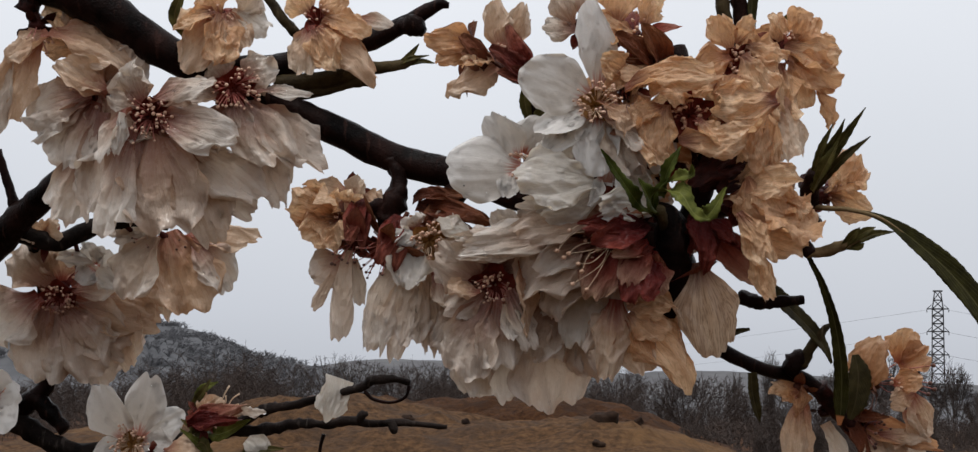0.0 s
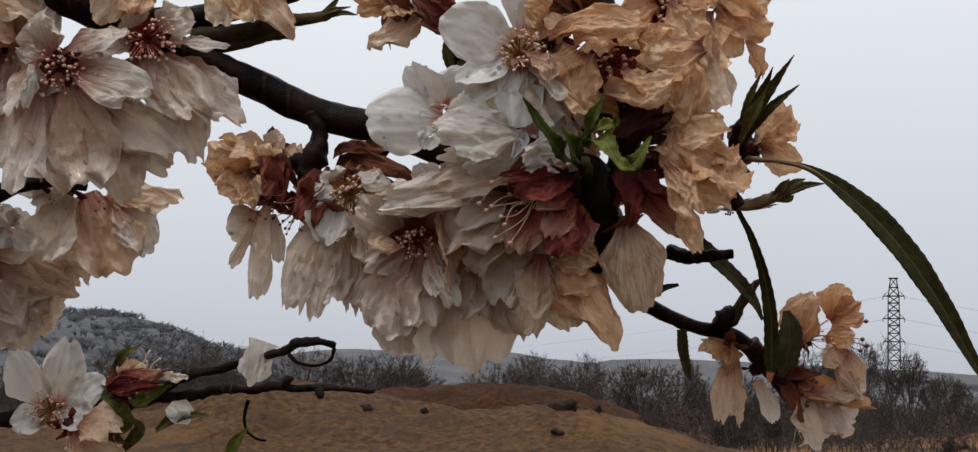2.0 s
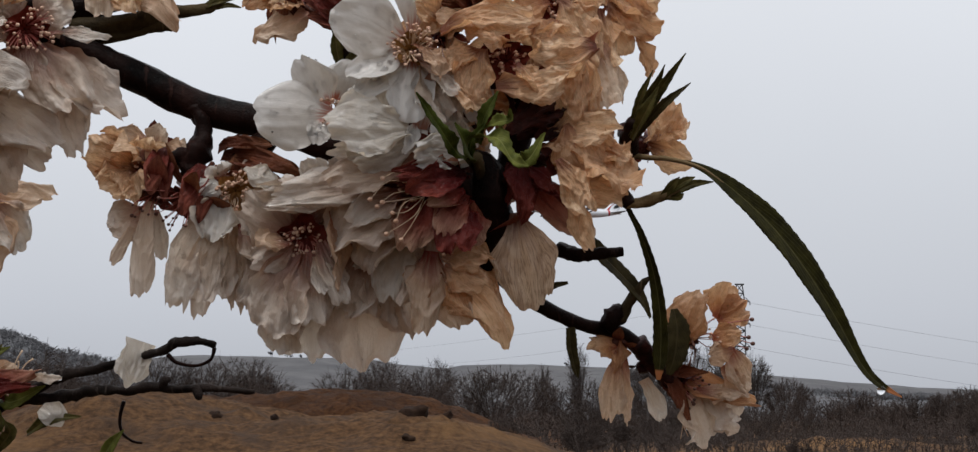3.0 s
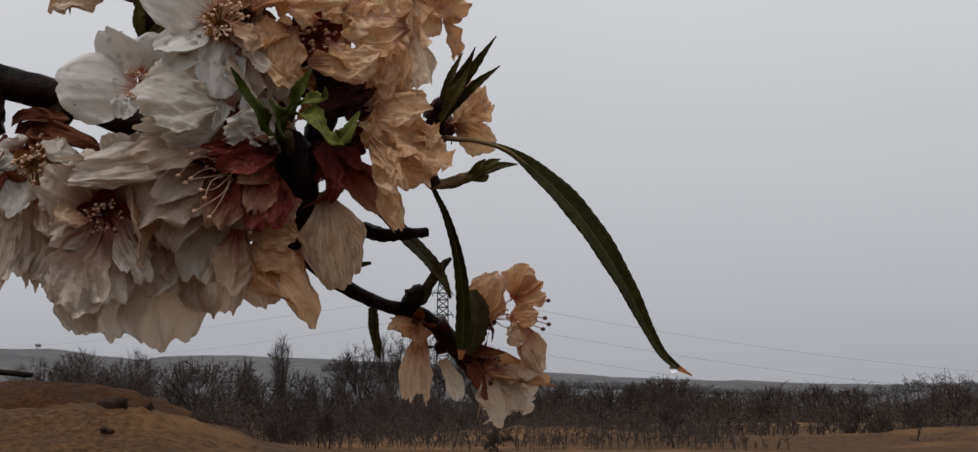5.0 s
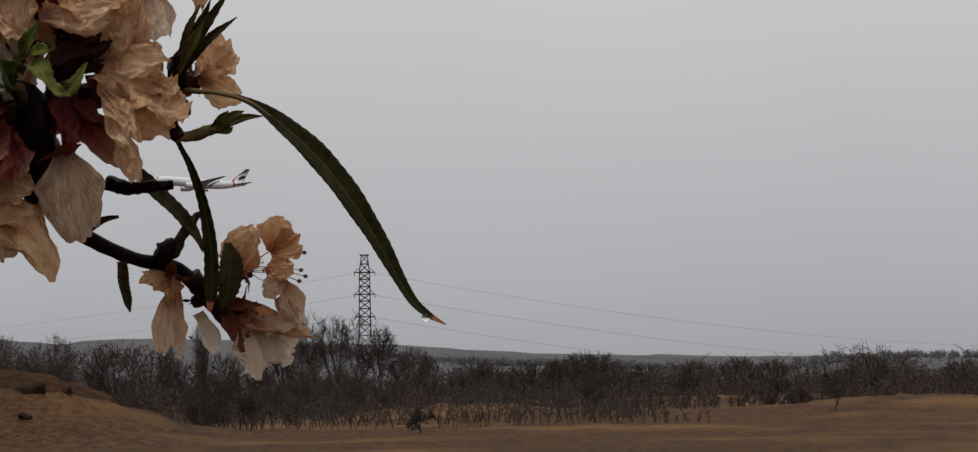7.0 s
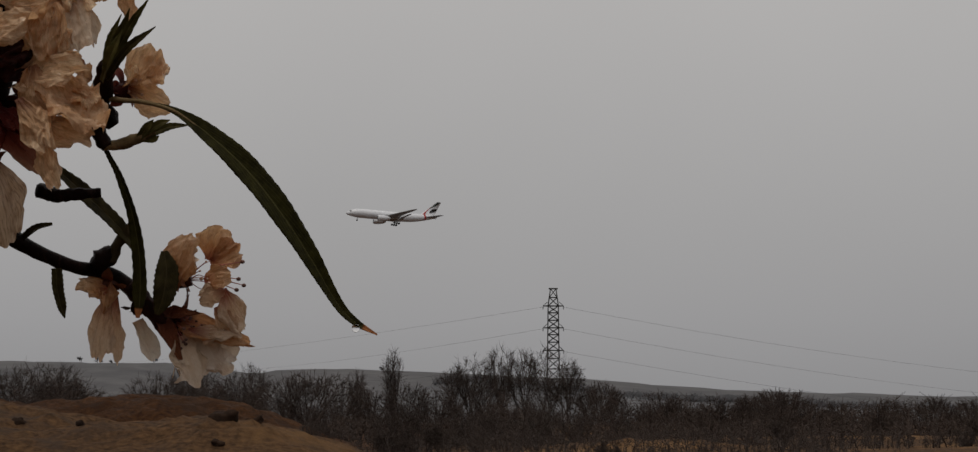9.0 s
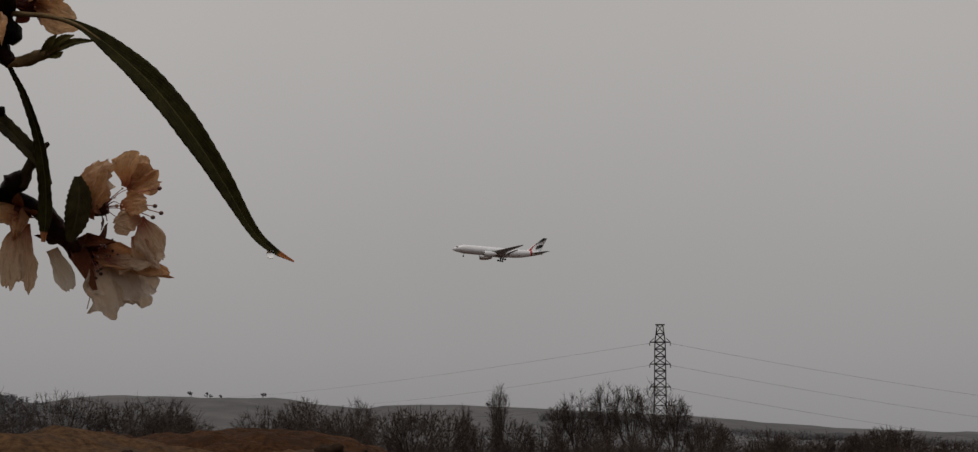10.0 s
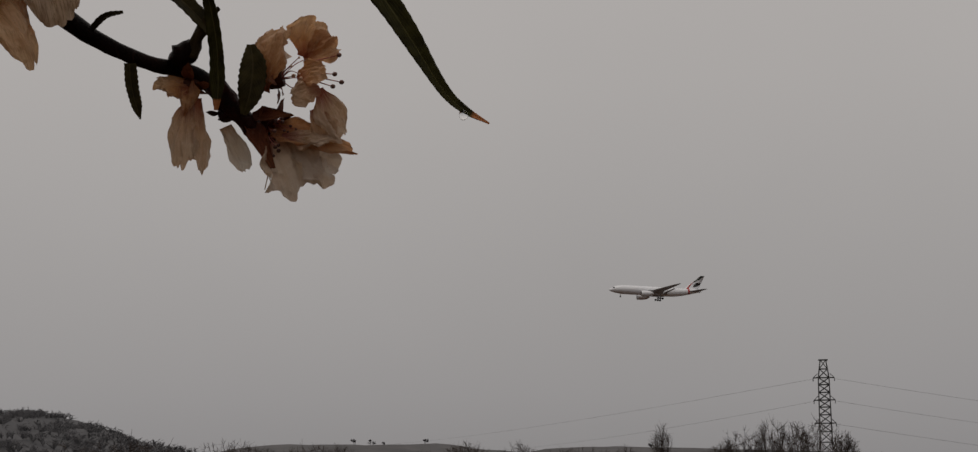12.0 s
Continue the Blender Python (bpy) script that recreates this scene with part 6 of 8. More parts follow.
petals(beige, 680, (
    ((8.2, 1.21, 2.1), (10.46, 1.74, 2.7), 1.48, (0.0, 0.8, 1), "tan", -0.10, -0.13),
    ((8.82, 1.69, 2.2), (9.81, 0.1, 2.8), 1.94, (0.1, 0.6, 1), "tan", -0.10, 0.11),
    ((8.97, 0.62, 2.0), (11.06, -0.52, 2.6), 2.33, (0.2, 0.5, 1), "tan", 0.00, -0.11),
    ((9.07, -0.23, 1.9), (10.72, -0.86, 2.4), 1.49, (0.2, 0.4, 1), "tan", 0.00, 0.11),
    ((10.16, 0.91, 2.0), (10.72, 0.27, 2.4), 1.06, (0.3, 0.6, 1), "tan", -0.10, 0.00),
    ((8.29, 0.44, 3.2), (9.28, -1.38, 3.5), 0.96, (-0.1, 0.5, 1), "tan", -0.20, -0.10),
))
petals(beige, 689, (
    ((9.03, -0.63, 2.2), (9.47, -2.58, 2.6), 0.80, (-0.2, 0.3, 1), "tan", -0.10, 0.08),
    ((8.0, 0.91, 2.0), (8.85, 1.03, 2.5), 0.68, (-0.1, 0.8, 1), "tan", 0.00, -0.11),
    ((8.52, 2.01, 1.0), (9.35, 1.48, 1.5), 1.29, (0.1, 0.7, 1), "tan", 0.00, 0.00),
    ((7.75, 0.11, 1.5), (9.35, -1.98, 1.8), 1.33, (0.2, 0.3, 1), "flush", -0.10, 0.13),
    ((9.99, 0.78, 2.0), (10.6, 0.7, 2.4), 0.64, (0.2, 0.8, 1), "tan", 0.00, 0.00),
))
single = blossom("cream", (7.17, -0.94, 1.3), (6.95, 0.24, 0.4), (), (0.1, -0.9, 0.4), "dark calyx with a single long limp beige petal", 10, 0.5, None, CALYX_DARK, 0.7, 0.42, lobes=1.1)
flap(single, (7.20, -1.25, 1.4), (7.76, -4.49, 1.5), (-0.1, 0.1, 1), 2.0, 151.0, "veined", -0.05, 0.1, 0.08, 0.28)
petals(single, 695, (
    ((7.38, 0.58, 1.5), (7.35, -1.67, 2.1), 1.33, (-0.1, 0.1, 1), "crimson", 0.35, 0.00),
    ((7.02, 0.43, 1.3), (6.93, -0.96, 1.7), 0.73, (-0.5, 0.1, 1), "crimson", 0.30, 0.00),
    ((7.57, 0.28, 1.7), (8.39, -0.66, 2.2), 0.77, (0.3, 0.4, 1), "crimson", 0.30, -0.06),
    ((7.64, -0.11, 1.8), (8.63, -0.99, 2.3), 0.55, (0.3, 0.3, 1), "crimson", 0.40, 0.06),
))
blossom("tan", (12.12, 1.14, 0.2), (11.17, 0.95, 0.8), ((13.36, 0.59, 0.2), (13.25, 2.01, 0.2), (12.82, 2.56, 0.2), (11.90, 2.01, 0.4)), (0.8, 0.1, 0.6), "", 6, 0.5, None, CALYX, 0.85)
blossom("tan", (10.70, 1.60, 0.8), (11.09, 1.08, 0.8), ((9.99, 1.73, 0.9), (10.12, 1.51, 0.9)), (-0.9, 0.2, 0.3), "closed dark red almond bud", 0, 0.4, None, CALYX, 0.5, 0.3)

# blossoms packed between the others
for kind, c, st, r, n in (("tan", (4.95, 4.75, 0.7), (6.25, 5.94, -0.8), 1.6, 6), ("tan", (7.98, 3.20, 0.4), (7.62, 2.47, -0.2), 2.0, 5), ("tan", (9.46, 5.52, 0.5), (9.00, 6.03, -0.6), 1.5, 5), ("tan", (6.69, 2.45, 0.2), (7.20, 1.81, -0.4), 1.6, 5)):
    c = (c[0], c[1], c[2] - 0.9)
    blossom(kind, c, st, ring(c, r, n, c[0]), (0.1, 0.0, 1), "", 5, 0.4, "dark")
for kind, c, st, r, n in (("fresh", (5.20, 2.52, 1.0), (6.06, 1.58, 0.0), 1.6, 5), ("fresh", (2.62, 2.42, 0.9), (3.90, 1.15, -0.6), 1.7, 5), ("cream", (5.60, 0.37, 0.2), (6.41, -0.84, -0.2), 1.6, 5), ("fresh", (4.51, 1.36, 0.2), (5.20, 0.04, -0.3), 1.8, 5), ("cream", (4.94, -1.71, 0.2), (5.86, -1.06, -0.2), 1.5, 4)):
    c = (c[0], c[1], c[2] - 0.9)
    blossom(kind, c, st, ring(c, r, n, c[0]), (0.1, -0.3, 1), "", 4, 0.5, "dark")
for kind, c, st, r, n in (("cream", (-1.31, -2.07, -0.9), (-1.45, 0.27, -1.8), 1.9, 5), ("cream", (2.11, -2.26, -0.1), (3.47, -0.40, -0.9), 2.1, 6), ("cream", (3.73, -2.35, 0.4), (4.98, -0.84, -0.3), 1.8, 5), ("cream", (1.01, -0.61, 0.1), (2.14, 0.27, -1.0), 1.7, 5), ("cream", (-0.53, -3.51, -0.7), (0.36, -0.86, -1.6), 2.0, 5), ("peach", (-5.07, 0.95, -1.9), (-4.18, 0.61, -2.1), 1.2, 4), ("tan", (-15.35, 6.98, -3.2), (-14.68, 7.69, -3.3), 1.8, 5), ("cream", (-17.02, -4.51, -13.4), (-18.36, -2.90, -13.4), 2.3, 6)):
    c = (c[0], c[1], c[2] - 0.9)
    blossom(kind, c, st, ring(c, r, n, c[0]), (0.1, -0.3, 1), "", 4, 0.5, "dark")

# ---------------------------------------------------------------- blossoms at the branch's end
funnel = blossom("amber", (14.41, -5.64, -2.1), (13.43, -6.04, -2.3), (), (0.95, 0.2, 0.2), "withered amber almond blossom with long pale stamens", 6, 0.9, None, CALYX_BROWN, 0.8, 0.3)
petals(funnel, 480, (
    ((13.54, -6.07, -2.2), (14.4, -4.01, -2.0), 1.50, (-0.3, 0.2, 1), "amber", -0.30, 0.00),
    ((13.76, -5.83, -2.5), (13.92, -4.41, -2.5), 1.14, (-0.4, 0.1, 1), "peach", -0.20, 0.00),
    ((14.88, -5.0, -2.1), (15.35, -3.7, -2.0), 1.32, (0.1, 0.3, 1), "amber", -0.30, 0.00),
    ((14.92, -5.11, -2.1), (16.1, -4.61, -2.1), 1.14, (0.2, 0.5, 1), "amber", -0.30, 0.00),
))
petals(funnel, 489, (
    ((14.69, -5.77, -1.9), (15.68, -5.42, -1.7), 0.91, (0.2, 0.6, 1), "amber", -0.20, 0.00),
    ((15.38, -6.06, -2.1), (16.13, -7.74, -2.2), 1.04, (0.3, 0.1, 1), "peach", -0.30, 0.00),
    ((15.42, -6.1, -1.8), (14.42, -6.39, -1.7), 0.81, (0.0, 0.6, 1), "peach", -0.20, 0.00),
    ((15.17, -6.71, -2.2), (15.65, -7.86, -2.3), 0.91, (0.2, 0.1, 1), "peach", -0.20, 0.00),
))
for k, (a, b) in enumerate((((15.20, -5.18, -1.9), (16.06, -5.04, -1.6)), ((15.22, -5.58, -1.8), (15.91, -5.67, -1.5)), ((15.25, -5.68, -1.9), (16.12, -5.91, -1.7)), ((15.17, -5.81, -1.8), (15.84, -6.07, -1.5)))):
    thread = part("stamen", W_all(tube(smooth_path([(*a, 0.024), (*Vector(a).lerp(Vector(b), 0.5), 0.02), (*b, 0.016)], 3), 5)), FILAMENT, funnel)
    small_copy("anther", anther_meshes["dark"], W(b), 0.0009, thread)
nodding = blossom("amber", (13.89, -7.38, -2.4), (13.25, -7.13, -2.3), (), (0.7, -0.6, 0.5), "withered amber almond blossom facing down, with thread-like stamens", 16, 0.95, "dark", CALYX_BROWN, 0.8, 0.34)
petals(nodding, 500, (
    ((13.72, -7.36, -2.3), (16.59, -8.29, -2.4), 1.28, (0.1, 0.5, 1), "amber", 0.45, 0.00),
    ((13.92, -7.67, -2.2), (14.77, -9.44, -2.2), 2.09, (0.0, 0.1, 1), "limp", -0.35, 0.00),
    ((14.29, -7.66, -2.5), (15.87, -8.91, -2.6), 1.60, (0.3, 0.2, 1), "limp", -0.30, 0.00),
    ((14.13, -7.61, -2.1), (16.03, -7.82, -2.0), 0.91, (0.1, 0.7, 1), "peach", 0.00, 0.00),
))
for k, (a, b, w) in enumerate((((13.04, -7.03, -2.2), (13.93, -8.93, -2.0), 0.7), ((13.20, -6.93, -2.1), (14.58, -6.95, -2.0), 0.5), ((13.02, -7.21, -2.3), (13.58, -8.24, -2.2), 0.7))):
    part("sepal", spread(a, b, Vector((0.2, 0.2, 1)), w, 0.12, 0.2, 0.08, 0.05, 0.0, 0.04, 3.9 * k + 2, 28, 26, 0.6, point=0.4, curl=0.45), CALYX_BROWN, nodding, "rust-brown sepal")
for b in ((13.56, -9.32, -2.0), (13.84, -9.24, -2.0), (13.95, -9.01, -1.9)):
    part("stamen", W_all(tube(smooth_path([(*(13.80, -8.26, -2.2), 0.024), (*Vector((13.68, -8.79, -2.1)), 0.02), (*b, 0.016)], 3), 5)), FILAMENT_PALE, nodding)
hanging = blossom("amber", (11.11, -6.25, -1.9), (11.96, -5.94, -2.0), (), (-0.3, -0.9, 0.3), "withered peach blossom with twisted hanging petals", 0, 0.5, None, CALYX_BROWN, 0.6, 0.3)
petals(hanging, 520, (
    ((11.28, -6.04, -1.8), (10.13, -5.98, -1.7), 1.13, (-0.1, 0.5, 1), "amber", 0.10, 0.00),
    ((11.28, -5.76, -1.8), (11.1, -6.88, -1.7), 0.77, (0.0, 0.3, 1), "amber", 0.10, 0.00),
    ((11.3, -6.22, -1.8), (10.96, -8.48, -1.8), 0.72, (-0.3, 0.1, 1), "peach", -0.40, 0.05),
    ((11.48, -6.32, -1.9), (11.48, -8.76, -1.9), 0.59, (0.4, 0.1, 1), "peach", -0.50, 0.07),
))
last = blossom("cream", (12.35, -7.16, -2.4), (12.57, -6.75, -2.2), (), (0.1, -0.9, 0.3), "last hanging petal of a spent blossom", 0, 0.5, None, CALYX_DARK, 0.6, 0.24)
flap(last, (12.30, -7.21, -2.4), (12.96, -8.67, -2.4), (0.1, 0.2, 1), 0.6, 141.0, "limp", -0.2, 0.3, 0.1)
part("water_drop", ball(W((19.90, -7.35, 1.0)), 0.0015, 12, 9, 1.1), water, branch, "raindrop at the leaf tip")


# ---------------------------------------------------------------- ground, hills and distance
SOIL, n_, l_, p_ = material("dry_soil")
pos_ = n_.new("ShaderNodeNewGeometry").outputs["Position"]
grain_, lump_, patch_ = noise_tex(n_, l_, 3.5, 9.0, pos_, 0.7), noise_tex(n_, l_, 0.55, 6.0, pos_, 0.6), noise_tex(n_, l_, 0.09, 4.0, pos_, 0.55)
soil_ = mix_rgb(n_, l_, span(n_, l_, grain_, 0.35, 0.68), (0.026, 0.0130, 0.0065), (0.112, 0.055, 0.023))
soil_ = mix_rgb(n_, l_, span(n_, l_, lump_, 0.50, 0.66, 0.0, 0.8), soil_, (0.042, 0.025, 0.016))
soil_ = mix_rgb(n_, l_, span(n_, l_, patch_, 0.50, 0.62, 0.0, 0.6), soil_, (0.165, 0.083, 0.031))
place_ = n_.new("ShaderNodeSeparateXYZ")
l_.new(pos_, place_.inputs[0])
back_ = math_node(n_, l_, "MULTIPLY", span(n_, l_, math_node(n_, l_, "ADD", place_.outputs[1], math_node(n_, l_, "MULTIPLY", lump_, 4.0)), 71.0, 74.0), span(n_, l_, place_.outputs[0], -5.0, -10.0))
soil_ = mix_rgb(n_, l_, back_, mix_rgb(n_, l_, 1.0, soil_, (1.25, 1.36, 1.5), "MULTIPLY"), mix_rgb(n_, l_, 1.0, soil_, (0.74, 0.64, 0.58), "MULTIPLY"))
l_.new(soil_, p_.inputs["Base Color"])
p_.inputs["Roughness"].default_value, p_.inputs["Specular IOR Level"].default_value = 0.92, 0.1
bump(n_, l_, math_node(n_, l_, "ADD", grain_, math_node(n_, l_, "MULTIPLY", lump_, 1.5)), (p_,), 1.0, 0.14)
# both hill colours are paled and blued to hold the haze of distance
HAZY_HILL = mottled("hazy_hill_scrub", (0.078, 0.079, 0.084), (0.130, 0.129, 0.133), 0.03, 0.95, 0.5, 0.3, 6.0, 0.05, 0.006)
HAZY_HILL_WOOD = mottled("hazy_hill_wood", (0.080, 0.082, 0.088), (0.125, 0.127, 0.134), 0.05, 0.95, 0.5, 0.4, 6.0, 0.05, 0.01)
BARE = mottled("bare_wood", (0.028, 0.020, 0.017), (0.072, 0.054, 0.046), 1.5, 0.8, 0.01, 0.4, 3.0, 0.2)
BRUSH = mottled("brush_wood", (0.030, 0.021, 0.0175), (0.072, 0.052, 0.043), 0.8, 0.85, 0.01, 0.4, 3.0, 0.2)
# the same bare wood far off, greyed with painted haze
HAZY_WOOD = mottled("hazy_far_wood", (0.055, 0.052, 0.056), (0.095, 0.090, 0.094), 0.8, 0.9, 0.01, 0.3, 3.0, 0.1)
# trees on the hills, haze again put into the colour
HAZY_HILL_TREES = mottled("hazy_hill_trees", (0.115, 0.116, 0.124), (0.165, 0.165, 0.173), 0.8, 0.9, 0.01, 0.3, 3.0, 0.1)
STEEL = mottled("galvanised_steel", (0.030, 0.030, 0.032), (0.060, 0.060, 0.062), 3.0, 0.6, 0.005, 0.3, 4.0, 0.3)


def swell(x, y, cx, cy, rx, ry, h, power=2.4):
    d = (abs(x - cx) / rx) ** power + (abs(y - cy) / ry) ** power
    return h * math.exp(-1.1 * d)


def ground_height(x, y):
    """Flat field with heaps of dumped soil about sixty metres off."""
    z = 0.0
    z += swell(x, y, -20.0, 84, 8.6, 9, 2.75, 3.2)
    z += swell(x, y, -32.0, 82, 5.4, 9, 2.3, 3.0)
    z += swell(x, y, -15.5, 60, 8.6, 8, 1.55, 4.0)
    z += swell(x, y, -21.5, 58, 4.0, 6, 0.95, 2.4)
    z += swell(x, y, -28.0, 60, 6.0, 8, 1.2, 2.4)
    z += swell(x, y, -9.5, 57, 3.0, 5, 0.35, 2.0)
    z += swell(x, y, 30.0, 88, 9.0, 12, 0.75, 2.4)
    z += swell(x, y, 6.0, 95, 7.0, 12, 0.6, 2.4)
    z += swell(x, y, 25.0, 130, 22.0, 14, 0.6, 2.4)
    if 20 < y < 300 and abs(x) < 150:
        v = Vector((x, y, 0))
        # worn ledges on the heaps
        k = (z + 0.25 * noise.noise(v * 0.22)) / 0.62
        part_up = k - math.floor(k)
        z += 0.30 * 0.62 * (part_up ** 4 - part_up) * min(1.0, z / 0.5)
        k = min(1.0, (y - 20) / 20)
        z += k * (0.16 * noise.noise(v * 0.35) + 0.13 * noise.noise(v * 1.1) - 0.09 * abs(noise.noise(v * 2.3)) + 0.06 * noise.noise(v * 4.1)) * (0.4 + min(z, 1.6))
    return z


def uneven(parts):
    out = []
    for a, b, step in parts:
        n = max(1, round((b - a) / step))
        out += [a + (b - a) * i / n for i in range(n)]
    return out + [parts[-1][1]]


gx = uneven(((-4500, -400, 400), (-400, -60, 40), (-60, -40, 2), (-40, 45, 0.4), (45, 70, 2.5), (70, 400, 33), (400, 4500, 400)))
gy = uneven(((-3000, -60, 300), (-60, 30, 6), (30, 46, 1.2), (46, 105, 0.4), (105, 150, 2), (150, 400, 20), (400, 4600, 300)))
gv = [(x, y, ground_height(x, y)) for y in gy for x in gx]
nx = len(gx)
gf = [(j * nx + i, j * nx + i + 1, (j + 1) * nx + i + 1, (j + 1) * nx + i) for j in range(len(gy) - 1) for i in range(nx - 1)]
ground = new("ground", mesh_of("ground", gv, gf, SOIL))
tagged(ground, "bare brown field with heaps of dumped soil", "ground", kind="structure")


def ridge(name, dist, crest, depth, rough, mat, label, seed):
    """A long hill: crest heights along x, a slope in front and one behind."""
    cx, cz = [c[0] for c in crest], [c[1] for c in crest]
    xs = np.linspace(cx[0], cx[-1], 260)
    rows = 14
    verts, faces = [], []
    for j in range(rows + 1):
        s = j / rows
        for x in xs:
            z = float(np.interp(x, cx, cz))
            v = Vector((x * 0.01, s * 3, seed))
            f = math.sin(min(s / 0.6, 1.0) * math.pi / 2) if s <= 0.6 else math.cos((s - 0.6) / 0.4 * math.pi / 2)
            zz = z * f + rough * (noise.noise(v) + 0.6 * noise.noise(v * 3.1) + 0.35 * noise.noise(v * 9.0)) * f
            verts.append((x, dist + depth * (s - 0.6), max(zz, -2.0) if f > 0.02 else -2.0))
    m = len(xs)
    for j in range(rows):
        for i in range(m - 1):
            faces.append((j * m + i, j * m + i + 1, (j + 1) * m + i + 1, (j + 1) * m + i))
    tagged(new(name, mesh_of(name, verts, faces, mat)), label, "hill", kind="structure")

    def height(x, y):
        """The hill's own surface, between its grid points."""
        j = min(max(round(((y - dist) / depth + 0.6) * rows), 0), rows)
        i = min(max(int(np.searchsorted(xs, x)), 0), m - 1)
        return verts[j * m + i][2]

    return height


def crest_of(*pts):
    return [(p[0], p[2]) for p in pts]


top_1 = ridge("hill_1", 2000, crest_of((-2600, 2000, 40), (-1500, 2000, 60), (-734.14, 2000.06, 53.62), (-665.64, 2000.06, 68.63), (-642.14, 2000.06, 72.84), (-523.19, 2000.06, 67.56), (-445.11, 2000.06, 69.52), (-406.41, 2000.06, 62.37), (-367.96, 2000.06, 59.69), (-329.75, 2000.06, 57.01), (-309.56, 2000.06, 61.89), (-223.67, 2000.06, 62.27), (-144.07, 2000.06, 57.64), (21.40, 2000.06, 52.02), (116.59, 2000.06, 43.08), (210.38, 2000.06, 37.09), (600, 2000, 28), (1200, 2000, 30), (2600, 2000, 34)), 900, 2.2, HAZY_HILL, "long bare hill on the horizon", 1.0)
top_2 = ridge("hill_2", 1300, crest_of((-2200, 1300, 20), (-1100, 1300, 62), (-800, 1300, 72), (-646.95, 1300.06, 76.55), (-603.94, 1300.06, 71.84), (-595.73, 1300.06, 64.71), (-568.66, 1300.06, 63.31), (-552.06, 1300.06, 54.11), (-533.05, 1300.06, 49.39), (-517.29, 1300.06, 45.73), (-477.21, 1300.06, 39.32), (-430.76, 1300.06, 24.12), (-395.01, 1300.06, 7.27)), 500, 1.6, HAZY_HILL_WOOD, "wooded hill at the edge of the plain", 5.0)
top_3 = ridge("hill_3", 1500, crest_of((-180.49, 1499.99, 4.10), (-136.34, 1499.99, 22.83), (-103.25, 1499.99, 34.16), (-70.32, 1499.99, 36.77), (6.05, 1499.99, 29.79), (114.57, 1499.99, 21.11), (222.51, 1499.99, 15.73), (366.35, 1499.99, 12.88), (395.94, 1499.99, 21.08), (900, 1500, 22), (2200, 1500, 20)), 500, 1.8, HAZY_HILL_WOOD, "low wooded rise along the plain", 9.0)


# ---------------------------------------------------------------- trees and brush
def limb(rnd, p, d, length, radius, level, out, opts):
    """One limb and what grows from it, as rows of tubes by level."""
    pts, q, dd = [], Vector(p), Vector(d)
    seg = 4 if level < 2 else (3 if level < opts["levels"] else 2)
    for i in range(seg + 1):
        t = i / seg
        pts.append((*q, max(radius * (1 - 0.75 * t), opts["thin"])))
        dd = (dd + Vector((rnd.gauss(0, opts["bend"]), rnd.gauss(0, opts["bend"]), rnd.gauss(0, opts["bend"] * 0.5) + opts["up"])) * 0.5).normalized()
        q = q + dd * length / seg
    out[min(level, 1)].append(tube(pts, 7 if level == 0 else (4 if level == 1 else 3), 0, cap=False))
    if level >= opts["levels"]:
        return
    for k in range(opts["kids"][level]):
        t = rnd.uniform(opts["from"], 1.0)
        i = min(int(t * seg), seg - 1)
        a, b = Vector(pts[i][:3]), Vector(pts[i + 1][:3])
        at = a.lerp(b, t * seg - i)
        axis = (b - a).normalized()
        side = axis.orthogonal().normalized()
        side.rotate(Matrix.Rotation(rnd.uniform(0, 2 * math.pi), 3, axis))
        ang = rnd.uniform(*opts["angle"])
        nd = (axis * math.cos(ang) + side * math.sin(ang)).normalized()
        limb(rnd, at, nd, length * rnd.uniform(*opts["ratio"]), max(radius * (1 - 0.75 * t) * 0.7, opts["thin"]), level + 1, out, opts)


def bare_tree(at, height, opts, label, seed, stems=1, name="bare_tree", mat=None, lean=0.1):
    rnd = random.Random(seed)
    top = thing(name, at, label, "tree" if name == "bare_tree" else "shrub", "bare trees on the plain")
    out = [[], []]
    for s in range(stems):
        a = rnd.uniform(0, 2 * math.pi)
        off = Vector((math.cos(a), math.sin(a), 0)) * (0.0 if stems == 1 else rnd.uniform(0.1, 0.12 * height))
        d = Vector((off.x * opts["flare"] / height * 4 + rnd.uniform(-lean, lean), off.y * opts["flare"] / height * 4, 1)).normalized()
        limb(rnd, Vector(at) + off - Vector((0, 0, 0.2)), d, height * opts["first"] * rnd.uniform(0.75, 1.0), height * opts["girth"], 0, out, opts)
    for piece in out[0]:
        part("trunk" if stems == 1 else "stem", piece, mat or BARE, top)
    part("crown", joined(out[1]), mat or BARE, top, "bare thin branches")
    return top


